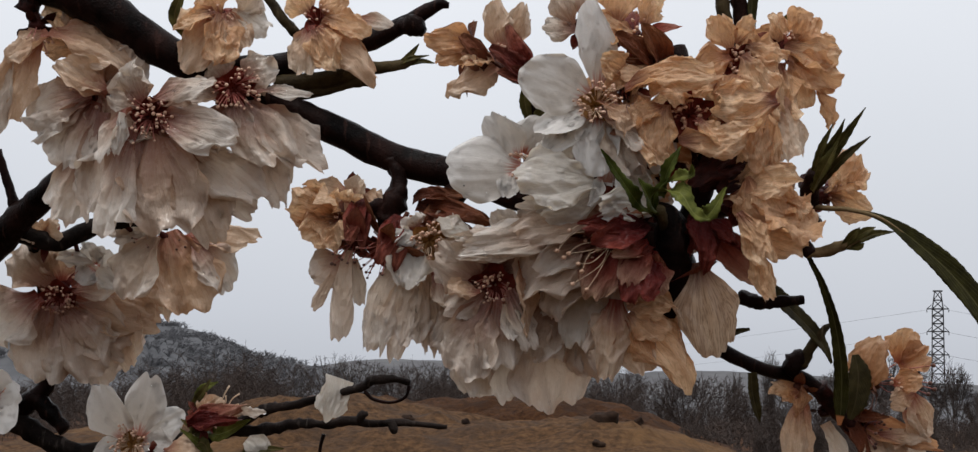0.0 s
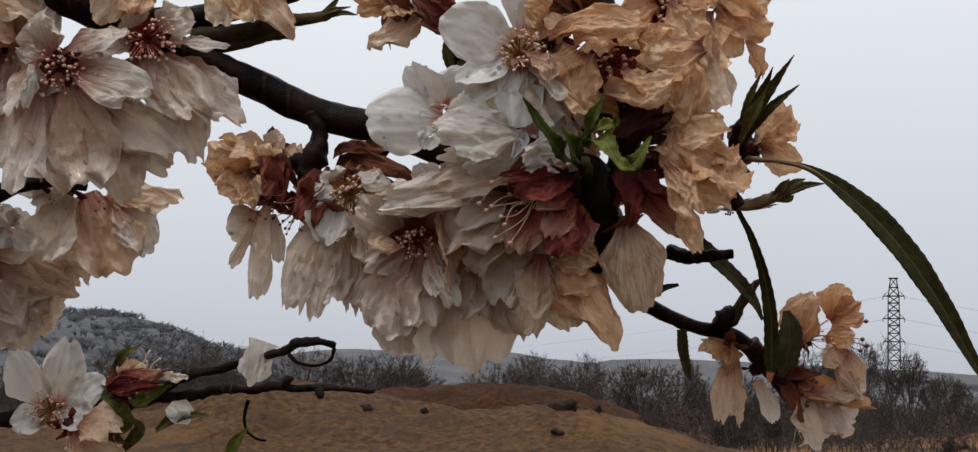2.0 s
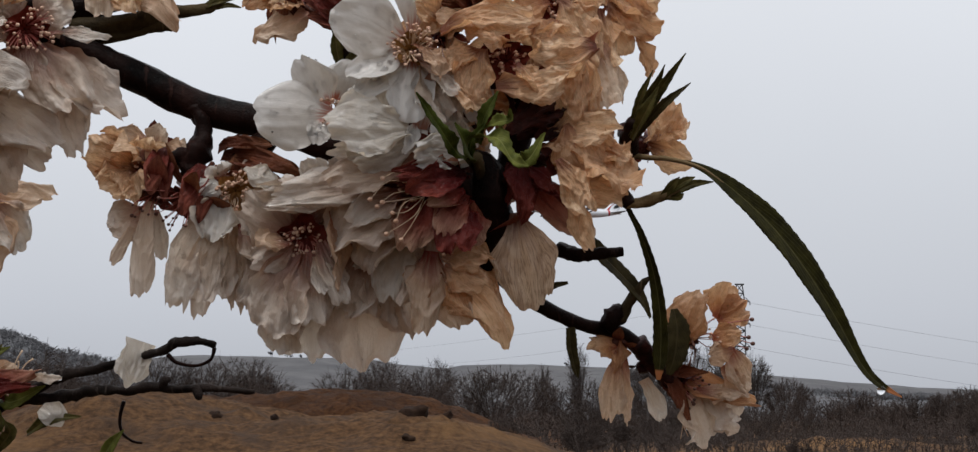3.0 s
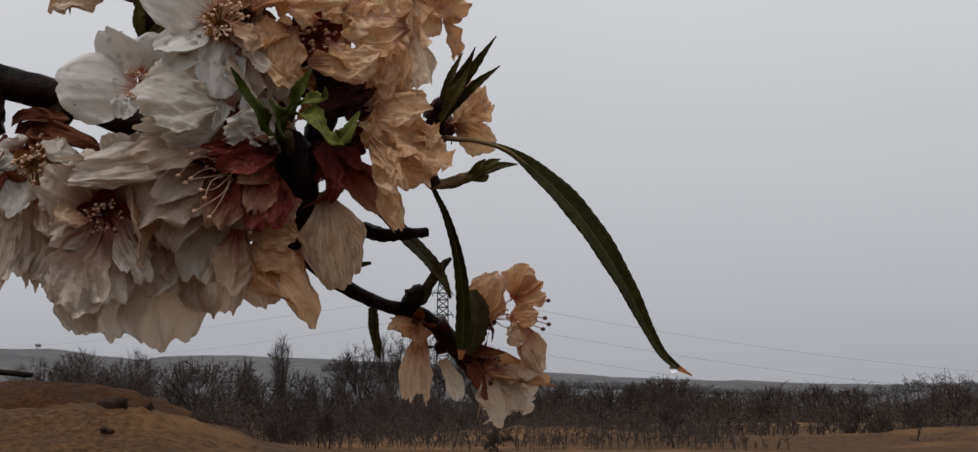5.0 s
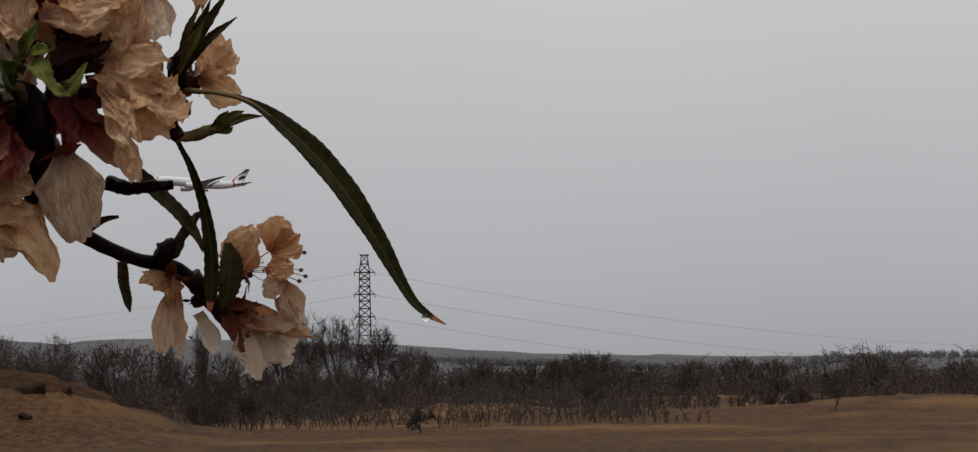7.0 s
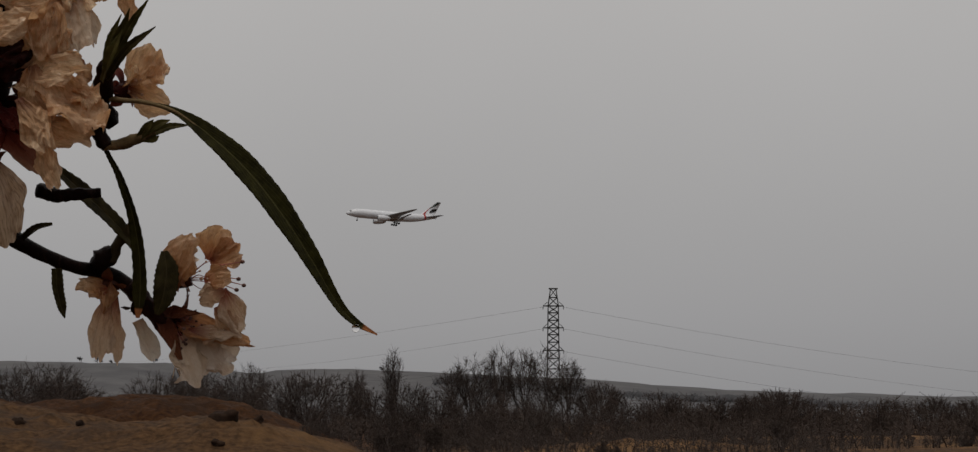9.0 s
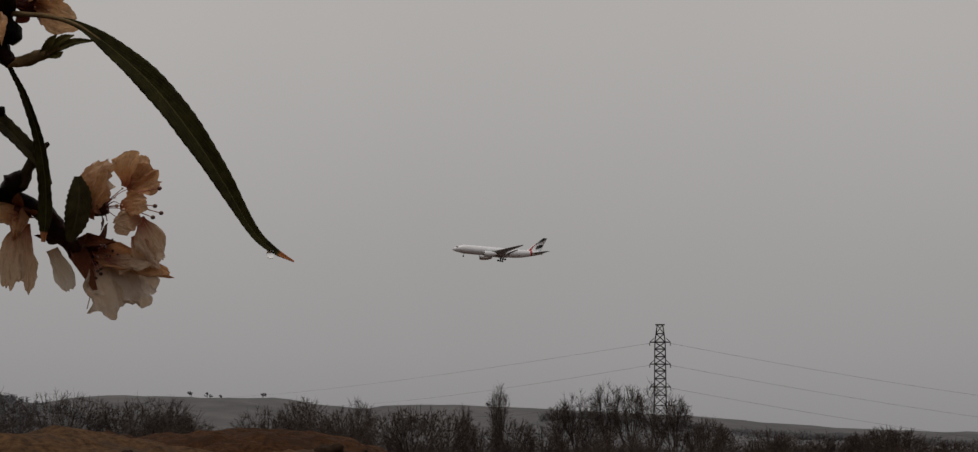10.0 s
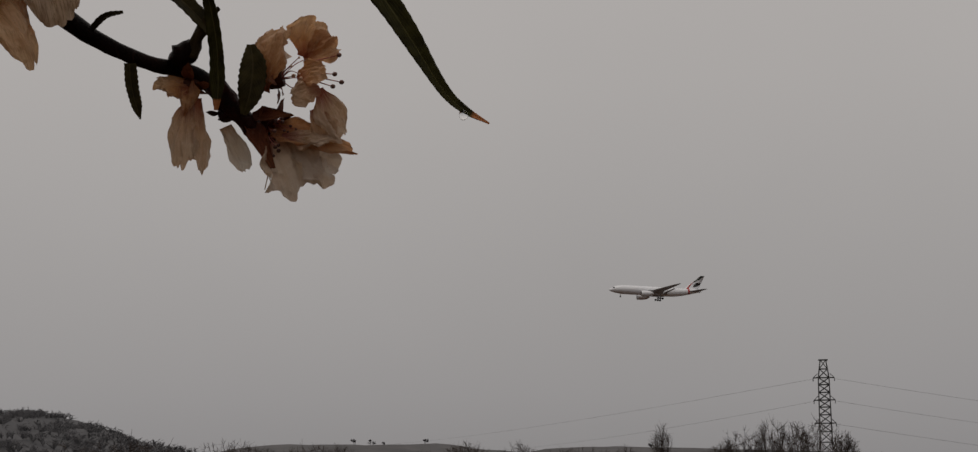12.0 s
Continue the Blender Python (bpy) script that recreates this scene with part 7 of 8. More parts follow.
def crowned_tree(at, height, label, seed, wide=0.30, deep=0.34, fork=0.3, limbs=10, forks=7, twigs=8, thin=0.03, name="bare_tree", mat=None):
    """A bare tree whose limbs fan out from a fork and fill a rounded crown with fine twigs."""
    rnd = random.Random(seed)
    top = thing(name, at, label, "tree" if name == "bare_tree" else "shrub", "bare trees on the plain")
    base = Vector(at)
    heart = base + Vector((0, 0, height * (1 - deep)))

    def shell(u, k):
        return heart + Vector((u.x * wide, u.y * wide, u.z * deep)) * height * k

    foot_at = base - Vector((0, 0, 0.2))
    neck = base + Vector((rnd.gauss(0, 0.02), rnd.gauss(0, 0.02), fork)) * height
    part("trunk", tube(smooth_path([(*foot_at, height * 0.016), (*foot_at.lerp(neck, 0.5), height * 0.012), (*neck, height * 0.008)], 3), 7, cap=False), mat or BARE, top)
    out = []
    for _ in range(limbs):
        u = Vector((rnd.gauss(0, 1), rnd.gauss(0, 1), rnd.gauss(0.3, 0.6))).normalized()
        start = neck + Vector((0, 0, height * rnd.uniform(-0.12, 0.08)))
        end = shell(u, rnd.uniform(0.6, 0.85))
        mid = start.lerp(end, 0.5) + Vector((rnd.gauss(0, 0.02), rnd.gauss(0, 0.02), rnd.gauss(0.0, 0.02) - 0.02)) * height
        rows = smooth_path([(*start, height * 0.0055), (*mid, height * 0.0035), (*end, thin)], 3)
        out.append(tube(rows, 4, cap=False))
        for _ in range(forks):
            p = Vector(rows[rnd.randrange(1, len(rows))][:3])
            v = (u + Vector((rnd.gauss(0, 0.45), rnd.gauss(0, 0.45), rnd.gauss(0.1, 0.4)))).normalized()
            q = shell(v, rnd.uniform(0.75, 1.0))
            bend = p.lerp(q, 0.5) + Vector((rnd.gauss(0, 0.015), rnd.gauss(0, 0.015), rnd.gauss(0, 0.015))) * height
            out.append(tube([(*p, thin * 1.3), (*bend, thin * 1.1), (*q, thin * 0.8)], 3, cap=False))
            for _ in range(twigs):
                a = p.lerp(q, rnd.uniform(0.45, 1.0))
                d = (v * 0.6 + Vector((rnd.gauss(0, 0.6), rnd.gauss(0, 0.6), rnd.gauss(0.3, 0.45)))).normalized() * height * rnd.uniform(0.04, 0.10)
                out.append(tube([(*a, thin * 0.8), (*(a + d), thin * 0.45)], 3, cap=False))
    part("crown", joined(out), mat or BARE, top, "bare thin branches")
    return top


SPREADING = dict(levels=4, kids=(6, 6, 5, 4), angle=(0.35, 0.95), ratio=(0.44, 0.66), bend=0.26, up=0.07, thin=0.020, girth=0.017, first=0.58, flare=1.0)
SPREADING["from"] = 0.4


def foot(p):
    return (p[0], p[1], 0.0)


def tall(p):
    return p[2] + 0.1


# the group of trees below the pylon, the poplars and single trees beside it
for k, (x, y, h, w) in enumerate(((-15.4, 272.0, 10.4, 0.26), (-12.6, 268.0, 12.3, 0.27), (-8.2, 266.0, 14.2, 0.14), (-5.0, 272.0, 13.6, 0.19), (-1.0, 266.0, 13.7, 0.27), (2.0, 262.0, 11.2, 0.22), (-10.2, 262.0, 9.4, 0.26))):
    crowned_tree((x, y, 0.0), h, "tall bare tree with a rounded crown below the pylon", 100 + k, w * 1.25, 0.36, 0.2, 12, 9, 10, 0.026)
crowned_tree((-27.80, 300.0, 0.0), 14.7, "upright bare poplar with a narrow broom of stems", 120, 0.17, 0.44, 0.1, 16, 8, 8, 0.028)
crowned_tree((-35.60, 310.0, 0.0), 12.0, "thin upright bare tree in the brush", 125, 0.13, 0.44, 0.12, 9, 7, 7, 0.028, mat=BRUSH)
for k, p in enumerate(((26.80, 209.99, 5.76), (25.45, 214.99, 4.66), (7.87, 279.99, 8.13), (6.22, 284.99, 7.25), (-54.03, 300.01, 11.63), (-63.92, 310.01, 12.40), (-116.60, 300.06, 11.45), (-63.43, 300.06, 12.12), (-115.02, 290.06, 10.60))):
    crowned_tree(foot(p), tall(p), "bare tree rising out of the brush", 140 + k, 0.42, 0.38, 0.16, 11, 8, 9, 0.026, mat=BRUSH if k > 1 else BARE)

# gnarled small trees on the brown field
for k, (x, y, h, st) in enumerate(((9.75, 72.0, 3.05, 1), (22.2, 80.0, 2.3, 1), (-4.6, 66.0, 2.0, 2), (2.1, 60.0, 1.5, 2))):
    bare_tree((x, y, ground_height(x, y)), h, dict(SPREADING, thin=0.007, girth=0.022, kids=(8, 5, 5, 3), first=0.55), "small gnarled bare tree on the brown field", 160 + k, st, lean=0.25)

# shrubs, singly
SHRUBS_LEFT = (
    ((-76.68, 239.99, 9.58), 4), ((-70.72, 234.99, 10.80), 5), ((-68.07, 237.99, 9.53), 4), ((-57.34, 244.99, 9.33), 4), ((-52.61, 239.99, 8.04), 4), ((-45.11, 249.99, 9.21), 4),
    ((-33.62, 214.99, 7.72), 5), ((-30.03, 211.99, 8.50), 6), ((-27.03, 215.99, 7.93), 5), ((-24.16, 229.99, 6.40), 4), ((-19.52, 229.99, 7.15), 4), ((-15.39, 224.99, 6.46), 4),
    ((-107.24, 240.06, 7.99), 5), ((-99.30, 235.06, 8.32), 5), ((-85.21, 238.06, 11.56), 5), ((-81.86, 236.06, 10.81), 4), ((-74.75, 240.06, 9.95), 5), ((-69.12, 240.06, 8.26), 4),
)
SHRUBS_RIGHT = (
    ((8.88, 239.99, 5.24), 4), ((12.94, 234.99, 4.57), 4), ((16.43, 229.99, 4.93), 5), ((20.56, 234.99, 3.65), 4), ((21.85, 199.99, 3.62), 5), ((28.30, 204.99, 3.55), 5), ((33.50, 209.99, 3.21), 4),
    ((19.48, 204.99, 4.76), 6), ((24.66, 207.99, 5.46), 8), ((28.37, 205.99, 5.64), 8), ((35.49, 214.99, 4.31), 6), ((44.18, 229.99, 5.03), 6), ((51.87, 234.99, 5.14), 6), ((56.48, 234.99, 4.88), 6), ((15.30, 259.99, 6.74), 6), ((6.90, 261.99, 8.09), 6),
    ((50.69, 169.99, 4.33), 5), ((48.81, 174.99, 2.85), 4), ((63.92, 179.99, 4.00), 5), ((21.33, 159.99, 3.11), 4), ((28.33, 149.99, 2.33), 4), ((13.66, 159.99, 2.65), 4), ((40.42, 164.99, 2.26), 4),
)
for k, (p, st) in enumerate(SHRUBS_LEFT + SHRUBS_RIGHT):
    crowned_tree(foot(p), tall(p) * 0.97, "dense leafless shrub on the plain", 200 + k, 0.52 + 0.016 * st, 0.46, 0.04, 9 + st, 9, 10, 0.024, "bare_shrub", BRUSH)

# darker brush close behind the heaps
for k, p in enumerate(((-6.44, 69.99, 1.25), (-10.01, 71.99, 1.36), (-6.63, 73.99, 2.08), (-4.61, 99.99, 2.54), (-1.28, 95.99, 2.27), (-4.21, 109.99, 2.14), (-1.12, 119.99, 3.01), (1.42, 114.99, 2.07), (4.97, 119.99, 1.60), (24.30, 94.99, 0.55), (24.89, 104.99, 0.48))):
    crowned_tree(foot(p), max(tall(p), 1.2) * 1.1, "dark leafless bush beside the soil heaps", 300 + k, 0.62, 0.48, 0.04, 16, 9, 10, 0.009, "bare_shrub", BARE)


def thicket(name, label, boxes, mat, seed, thin, over=None, twigs=11):
    """Leafless woods that nobody could count: many thin stems with twigs, in one mesh."""
    rnd = random.Random(seed)
    pieces = []
    for x0, x1, y0, y1, h0, h1, count in boxes:
        for _ in range(count):
            x, y, h = rnd.uniform(x0, x1), rnd.uniform(y0, y1), rnd.uniform(h0, h1) * rnd.choice((0.7, 0.85, 1.0, 1.0))
            h *= 0.72 + 0.75 * max(-0.3, noise.noise(Vector((x, y * 0.5, seed)) * 18.0 / y))
            zb = over(x, y) - 1 if over else 0.0
            lx, ly = rnd.gauss(0, 0.3), rnd.gauss(0, 0.3)
            pts = [(x + lx * h * t, y + ly * h * t, zb + h * t - 0.2 * (t == 0), thin * (2.2 - 1.3 * t)) for t in (0, 0.4, 0.75, 1)]
            pieces.append(tube(pts, 3, 0, cap=False))
            for _ in range(twigs):
                t = rnd.uniform(0.15, 0.95)
                a, ln = rnd.uniform(0, 2 * math.pi), h * rnd.uniform(0.2, 0.5) * (1.1 - 0.5 * t)
                b = (x + lx * h * t, y + ly * h * t, zb + h * t)
                e = (b[0] + math.cos(a) * ln * 0.85, b[1] + math.sin(a) * ln * 0.85, b[2] + ln * rnd.uniform(0.05, 0.7))
                pieces.append(tube([(*b, thin * 1.3), (*e, thin * 0.7)], 3, 0, cap=False))
    verts, faces = joined(pieces)
    ob = new(name, mesh_of(name, verts, faces, mat, smooth=False))
    return tagged(ob, label, "woods", kind="stuff")


thicket("bare_woods", "strip of dark leafless woods across the plain", ((-172, -98, 205, 290, 7.5, 11.5, 1300), (-110, -48, 200, 300, 4.5, 8.0, 1100), (-110, 0, 240, 330, 4.5, 7.6, 900), (0, 130, 230, 330, 5.0, 8.2, 1000), (-60, 20, 150, 230, 1.6, 3.6, 900), (20, 100, 150, 230, 1.6, 4.2, 1100), (-30, 75, 100, 160, 0.8, 2.2, 1500)), BRUSH, 11, 0.029)
thicket("far_woods", "leafless woods before the hills, haze painted into their grey", ((-260, 330, 620, 800, 8, 15, 900),), HAZY_WOOD, 12, 0.09)
thicket("dry_scrub", "low dark scrub and dead weeds among the soil heaps", ((-9, 14, 66, 120, 0.5, 1.9, 1500), (14, 44, 95, 150, 0.4, 1.7, 1100), (-45, -14, 96, 130, 0.8, 3.0, 500), (-78, -40, 70, 140, 1.2, 3.2, 1100)), BARE, 13, 0.010)
def crowns(name, label, boxes, mat, seed, thin, over):
    """Far leafless trees and bushes as rounded sprays of branches, in one mesh."""
    rnd = random.Random(seed)
    pieces = []
    for x0, x1, y0, y1, h0, h1, count in boxes:
        for _ in range(count):
            x, y = rnd.uniform(x0, x1), rnd.uniform(y0, y1)
            if noise.noise(Vector((x, y, seed)) * 0.012) < -0.12 and rnd.random() < 0.8:
                continue
            h = rnd.uniform(h0, h1)
            b = Vector((x, y, over(x, y) - 1))
            for _ in range(6):
                d = Vector((rnd.gauss(0, 0.55), rnd.gauss(0, 0.55), 1)).normalized() * h * rnd.uniform(0.6, 1.0)
                pieces.append(tube([(*b, thin * 1.8), (*(b + d * 0.55), thin * 1.2), (*(b + d), thin * 0.6)], 3, 0, cap=False))
                for _ in range(3):
                    p = b + d * rnd.uniform(0.35, 0.95)
                    e = p + Vector((rnd.gauss(0, 0.22), rnd.gauss(0, 0.22), rnd.uniform(0.0, 0.25))) * h
                    pieces.append(tube([(*p, thin), (*e, thin * 0.5)], 3, 0, cap=False))
    return tagged(new(name, mesh_of(name, *joined(pieces), mat, smooth=False)), label, "woods", kind="stuff")


crowns("hill_woods", "leafless woods on the hill, haze painted into their grey", ((-760, -330, 1090, 1310, 4, 8.5, 2600), (-100, 520, 1380, 1510, 4, 9, 1300)), HAZY_HILL_TREES, 15, 0.24, lambda x, y: top_2(x, y) if x < -200 else top_3(x, y))
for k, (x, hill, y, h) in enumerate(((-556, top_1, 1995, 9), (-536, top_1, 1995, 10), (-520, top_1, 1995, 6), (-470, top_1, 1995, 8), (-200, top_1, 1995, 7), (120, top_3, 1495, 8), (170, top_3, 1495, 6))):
    bare_tree((x, y, hill(x, y)), h, dict(SPREADING, thin=0.2, levels=2, kids=(8, 6)), "small bare tree on the ridge of the hill", 400 + k, 2, mat=HAZY_WOOD)

# clods on the heaps
CLOD = mottled("dark_clod", (0.012, 0.007, 0.005), (0.045, 0.027, 0.018), 3.0, 0.95, 0.03, 0.8, 5.0, 0.1)
for k, (p, r) in enumerate((((-10.77, 56.0), 0.40), ((-9.77, 57.0), 0.20), ((-10.09, 57.0), 0.13), ((-10.4, 53.5), 0.16), ((-15.45, 56), 0.18), ((-12.54, 55.5), 0.15), ((-17.52, 56), 0.20))):
    x, y = p[0], p[1]
    z = ground_height(x, y)
    verts, faces = ball((x, y, z + r * 0.1), r, 18, 11, 0.7)
    verts = [Vector(v) + (Vector(v) - Vector((x, y, z))).normalized() * r * (0.7 * noise.noise(Vector(v) * 0.9 / r) + 0.35 * noise.noise(Vector(v) * 2.3 / r)) for v in verts]
    tagged(new("clod", mesh_of("clod", verts, faces, CLOD)), "dark root clod lying on the soil heap", "clod", "clods on the heaps")


# ---------------------------------------------------------------- pylon and its lines
def rod(a, b, r, sides=5):
    return tube([(*a, r), (*b, r)], sides)


PX, PY, PTOP = 0.0, 500.0, 40.5
pylon = thing("pylon", (PX, PY, 0.0), "dark steel lattice power pylon behind bare trees", "pylon")


def half_width(z):
    return float(np.interp(z, [0, 14, 35.4, 40.5], [3.0, 1.75, 1.5, 0.8]))


levels = [0, 4.2, 7.8, 11, 14, 17, 20, 22.4, 24.8, 27, 29, 31.2, 33.4, 35.4, 37.9, 40.5]
SIGNS = ((-1, -1), (1, -1), (1, 1), (-1, 1))
for sx, sy in SIGNS:
    part("leg", tube([(PX + sx * half_width(z), PY + sy * half_width(z), z, 0.17) for z in levels], 5), STEEL, pylon)
for a, b in zip(levels, levels[1:]):
    for i in range(4):
        (x0, y0), (x1, y1) = SIGNS[i], SIGNS[(i + 1) % 4]
        wa, wb = half_width(a), half_width(b)
        part("cross_brace", rod((PX + x0 * wa, PY + y0 * wa, a), (PX + x1 * wb, PY + y1 * wb, b), 0.085), STEEL, pylon)
        part("cross_brace", rod((PX + x1 * wa, PY + y1 * wa, a), (PX + x0 * wb, PY + y0 * wb, b), 0.085), STEEL, pylon)
        part("strut", rod((PX + x0 * wb, PY + y0 * wb, b), (PX + x1 * wb, PY + y1 * wb, b), 0.10), STEEL, pylon)
for s in (-0.8, 0.8):
    part("cap_bar", rod((PX - 1.35, PY + s, PTOP), (PX + 1.35, PY + s, PTOP), 0.16), STEEL, pylon)
ARMS = (35.4, 29.0, 22.4)
for z in ARMS:
    part("crossarm", joined([rod((PX - 3.0, PY, z), (PX + 3.0, PY, z), 0.17), rod((PX - 3.0, PY, z), (PX - 1.7, PY, z + 1.2), 0.1), rod((PX + 3.0, PY, z), (PX + 1.7, PY, z + 1.2), 0.1), rod((PX - 1.75, PY - 1.75, z), (PX - 3.0, PY, z), 0.12), rod((PX + 1.75, PY - 1.75, z), (PX + 3.0, PY, z), 0.12)]), STEEL, pylon)
    for s in (-1, 1):
        part("insulator", joined([ball((PX + s * 3.0, PY, z - 0.25 - 0.22 * i), 0.17, 8, 5, 0.6) for i in range(4)]), STEEL, pylon)


def power_line(a, b, sag):
    pts = []
    for i in range(41):
        t = i / 40
        p = Vector(a).lerp(Vector(b), t)
        pts.append((p.x, p.y, p.z - 4 * sag * t * (1 - t), 0.034))
    top = thing("power_line", a, "thin sagging power line from the pylon", "cable", "lines of the pylon")
    part("wire", tube(pts, 4), STEEL, top)


for z, e in zip(ARMS, ((-341.40, 1250.06, 43.44), (-243.63, 1150.06, 34.93), (-103.28, 900.06, 23.32))):
    power_line((PX - 3.0, PY, z - 0.3), e, 3.0)
for z, e in zip(ARMS, ((342.89, 759.99, 15.02), (342.24, 759.99, 6.37), (341.67, 759.99, -1.18))):
    power_line((PX + 3.0, PY, z - 0.3), e, 7.0)


# ---------------------------------------------------------------- the airliner
PAINT = mottled("aircraft_white", (0.66, 0.69, 0.74), (0.74, 0.77, 0.81), 0.6, 0.35, 0.002, 0.1, 3.0, 0.5)
BELLY = mottled("aircraft_grey", (0.26, 0.265, 0.27), (0.34, 0.345, 0.35), 0.5, 0.4, 0.002, 0.1, 3.0, 0.5)
TYRE = mottled("tyre_rubber", (0.02, 0.02, 0.02), (0.04, 0.04, 0.04), 4.0, 0.8, 0.002, 0.2)
GLASS = mottled("cockpit_glass", (0.015, 0.017, 0.02), (0.03, 0.033, 0.036), 4.0, 0.12, 0.001, 0.05)
TAIL = {"red": mottled("tail_red", (0.36, 0.030, 0.03), (0.46, 0.045, 0.045), 0.8, 0.35, 0.001, 0.1), "green": mottled("tail_green", (0.02, 0.035, 0.028), (0.03, 0.05, 0.04), 0.8, 0.35, 0.001, 0.1), "black": mottled("tail_black", (0.015, 0.015, 0.016), (0.03, 0.03, 0.03), 0.8, 0.35, 0.001, 0.1)}

PLANE_AT = Vector((-111.4, 1165.0, 142.5))
PLANE_TURN = Matrix.Rotation(math.pi + radians(15), 3, "Z") @ Matrix.Rotation(radians(-3.5), 3, "Y")
plane = thing("airliner", PLANE_AT, "white twin-engined airliner with wheels down and a striped tail", "aeroplane")


def A(p):
    """From the aircraft's metres (forward, left, up) to the world."""
    return PLANE_AT + PLANE_TURN @ Vector(p)


def A_all(d):
    return ([A(v) for v in d[0]], *d[1:])


def aerofoil(stations):
    """A wing from stations (leading edge x, y, z, chord, thickness, upright): rounded front, sharp back."""
    prof = ((0, 0), (0.04, 0.32), (0.15, 0.5), (0.4, 0.5), (0.7, 0.28), (1.0, 0.02), (1.0, -0.02), (0.7, -0.2), (0.4, -0.42), (0.15, -0.42), (0.04, -0.25))
    verts, faces, k = [], [], len(prof)
    for x, y, z, c, th, upright in stations:
        for u, w in prof:
            o = w * th
            verts.append(Vector((x - u * c, y + (o if upright else 0), z + (0 if upright else o))))
    for i in range(len(stations) - 1):
        for j in range(k):
            a, b = i * k + j, i * k + (j + 1) % k
            faces.append((a, b, b + k, a + k))
    faces += [tuple(range(k)), tuple((len(stations) - 1) * k + j for j in reversed(range(k)))]
    return verts, faces


hull = [(31.8, 0, -0.9, 0.12), (31.2, 0, -0.8, 0.75), (30, 0, -0.6, 1.4), (28, 0, -0.3, 2.15), (25.5, 0, -0.05, 2.75), (22, 0, 0, 3.08), (10, 0, 0, 3.1), (-8, 0, 0, 3.1), (-15, 0, 0.25, 2.85), (-21, 0, 0.8, 2.25), (-26, 0, 1.35, 1.55), (-30, 0, 1.8, 0.85), (-32, 0, 2.0, 0.3)]
part("fuselage", A_all(tube(smooth_path(hull, 3), 28)), PAINT, plane)
part("belly_fairing", A_all(tube(smooth_path([(9, 0, -1.6, 0.6), (6, 0, -1.5, 1.9), (0, 0, -1.35, 2.35), (-6, 0, -1.5, 1.9), (-10, 0, -1.5, 0.6)], 3), 20)), BELLY, plane, "grey belly fairing")
part("cockpit_windows", A_all(tube([(28.3, -1.7, 0.9, 0.5), (29.0, -0.9, 0.85, 0.55), (29.2, 0, 0.85, 0.58), (29.0, 0.9, 0.85, 0.55), (28.3, 1.7, 0.9, 0.5)], 8)), GLASS, plane)
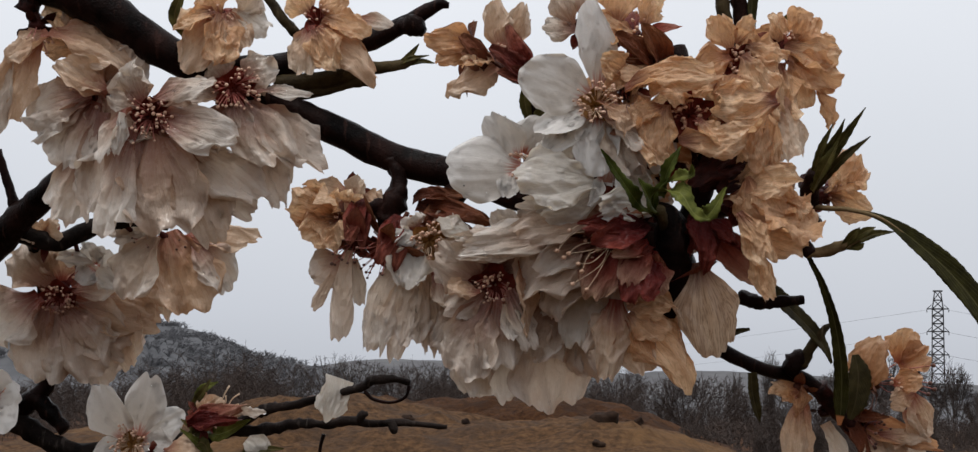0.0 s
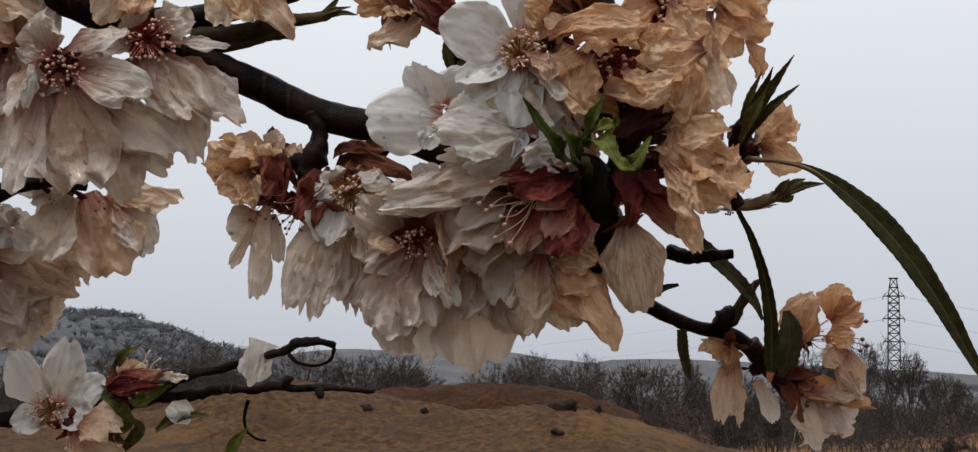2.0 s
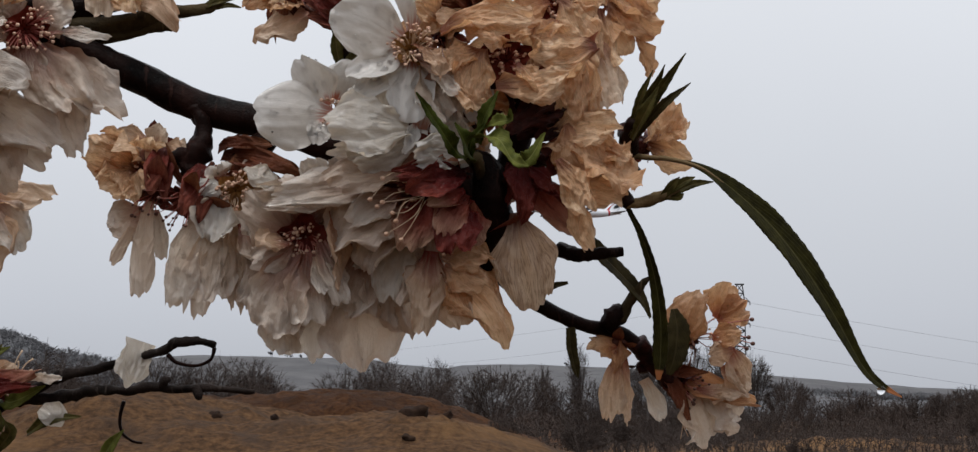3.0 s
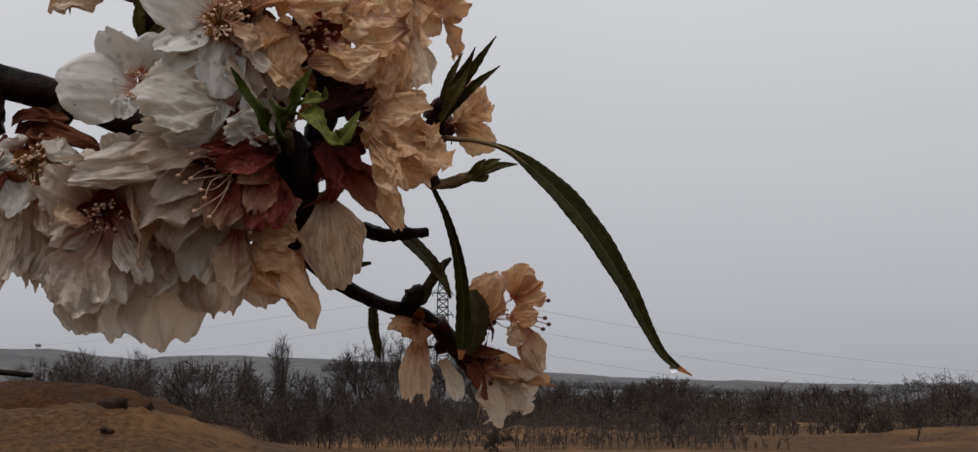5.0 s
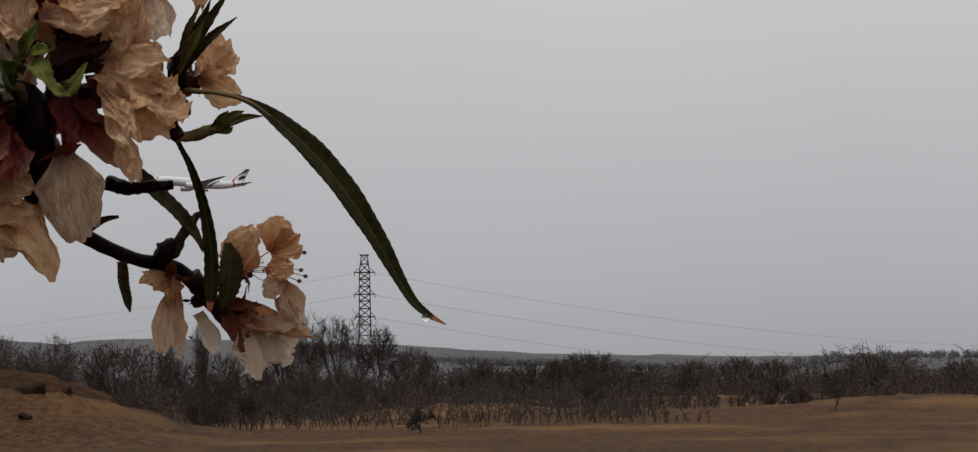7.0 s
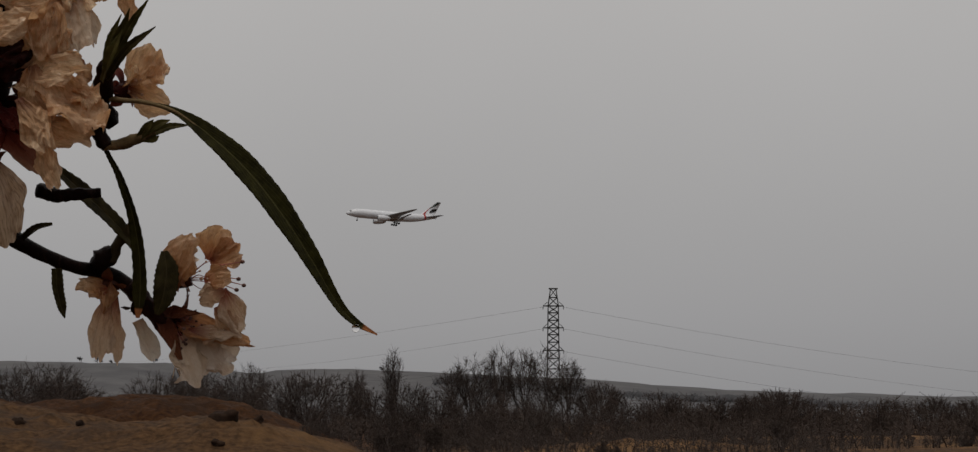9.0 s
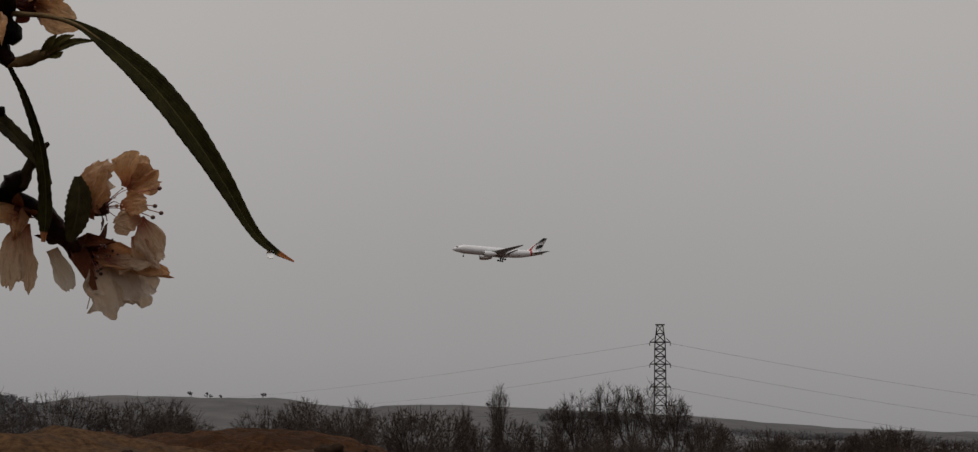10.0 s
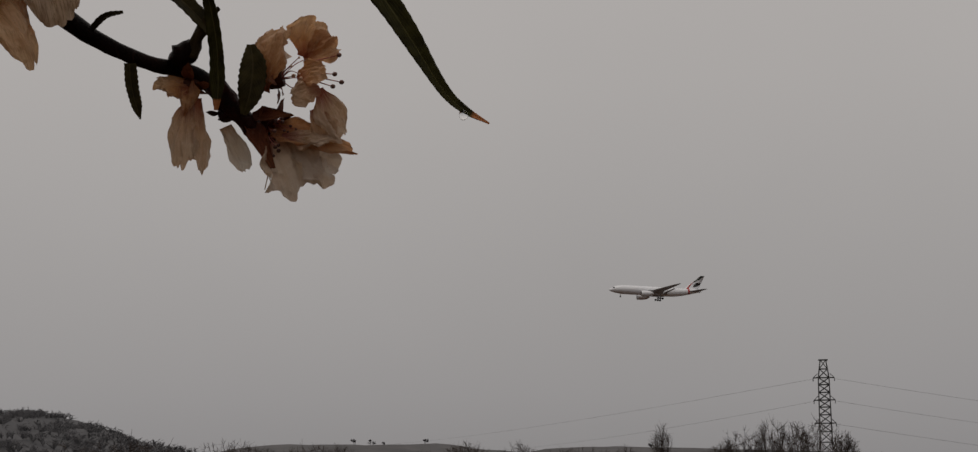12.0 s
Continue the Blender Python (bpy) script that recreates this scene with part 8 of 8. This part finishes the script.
for s in (-1, 1):
    part("wing", A_all(aerofoil([(9.5, s * 1.5, -1.6, 14.5, 1.5, 0), (4.0, s * 9.6, -0.7, 8.8, 1.0, 0), (-9.0, s * 28.5, 1.9, 2.8, 0.4, 0), (-11.5, s * 30.6, 2.3, 1.0, 0.2, 0)])), BELLY, plane, "grey swept wing")
    part("flap", A_all(aerofoil([(-5.0, s * 3.5, -2.2, 2.6, 0.3, 0), (-5.1, s * 10.0, -1.5, 2.2, 0.3, 0), (-9.0, s * 21.0, 0.0, 1.6, 0.2, 0)])), BELLY, plane)
    eng = part("engine", A_all(tube(smooth_path([(11.0, s * 9.7, -3.2, 1.75), (10.6, s * 9.7, -3.2, 1.95), (8.0, s * 9.7, -3.15, 2.0), (5.0, s * 9.7, -3.0, 1.65), (3.6, s * 9.7, -2.9, 1.2), (2.2, s * 9.7, -2.8, 0.5)], 3), 22)), PAINT, plane)
    part("pylon_strut", A_all(aerofoil([(8.5, s * 9.7, -1.6, 7.0, 0.5, 1), (5.5, s * 9.7, -0.6, 4.5, 0.4, 1)])), BELLY, eng)
    part("intake", A_all(tube([(11.05, s * 9.7, -3.2, 1.6), (11.1, s * 9.7, -3.2, 1.55)], 20)), TYRE, eng, "dark engine intake")
    part("tailplane", A_all(aerofoil([(-22.5, s * 0.8, 1.3, 7.4, 0.7, 0), (-31.8, s * 10.8, 2.3, 2.6, 0.25, 0)])), BELLY, plane)
    gear = part("main_gear", A_all(joined([rod((-3.0, s * 5.2, -2.2), (-3.2, s * 5.5, -5.0), 0.28, 8), rod((-1.2, s * 5.5, -5.0), (-5.0, s * 5.5, -5.3), 0.22, 8), rod((-0.6, s * 3.6, -2.4), (-3.0, s * 5.4, -4.0), 0.16, 6)])), BELLY, plane)
    for i in range(3):
        for o in (-0.55, 0.55):
            x = -1.4 - 1.55 * i
            part("wheel", A_all(tube([(x, s * 5.5 + o - 0.22, -5.1 - 0.1 * i, 0.55), (x, s * 5.5 + o - 0.14, -5.1 - 0.1 * i, 0.68), (x, s * 5.5 + o + 0.14, -5.1 - 0.1 * i, 0.68), (x, s * 5.5 + o + 0.22, -5.1 - 0.1 * i, 0.55)], 14)), TYRE, gear)
nose_gear = part("nose_gear", A_all(rod((23.6, 0, -2.6), (23.9, 0, -4.9), 0.18, 8)), BELLY, plane)
for o in (-0.35, 0.35):
    part("wheel", A_all(tube([(23.9, o - 0.16, -4.9, 0.45), (23.9, o - 0.1, -4.9, 0.55), (23.9, o + 0.1, -4.9, 0.55), (23.9, o + 0.16, -4.9, 0.45)], 12)), TYRE, nose_gear)
FIN_ROOT, FIN_TIP = (-19.5, 0, 2.6, 10.0, 0.75), (-31.0, 0, 12.6, 2.9, 0.3)


def fin_at(t, fwd, aft, grow=0.0):
    """A station of the fin at height t, between two shares of its chord."""
    v = [a + (b - a) * t for a, b in zip(FIN_ROOT, FIN_TIP)]
    return (v[0] - v[3] * fwd, 0, v[2], v[3] * (aft - fwd), v[4] + grow, 1)


part("fin", A_all(aerofoil([fin_at(0, 0, 1), fin_at(0.5, 0, 1), fin_at(1, 0, 1)])), PAINT, plane)
for name, rows in (("red", ((0.0, 0.10, 0.62), (0.22, 0.06, 0.40), (0.45, 0.04, 0.22), (0.62, 0.03, 0.12))), ("black", ((0.20, 0.46, 0.80), (0.36, 0.34, 0.98), (0.50, 0.50, 0.98))), ("green", ((0.52, 0.06, 0.35), (0.74, 0.10, 0.78), (1.0, 0.15, 0.98)))):
    part("tail_stripe", A_all(aerofoil([fin_at(t, f, a, 0.12) for t, f, a in rows])), TAIL[name], plane, name + " painted stripe")
part("tail_stripe", A_all(tube([(-22.5, 0, 0.99, 2.10), (-23.2, 0, 1.07, 2.00), (-23.8, 0, 1.13, 1.91)], 24, cap=False)), TAIL["red"], plane, "dull red painted band")
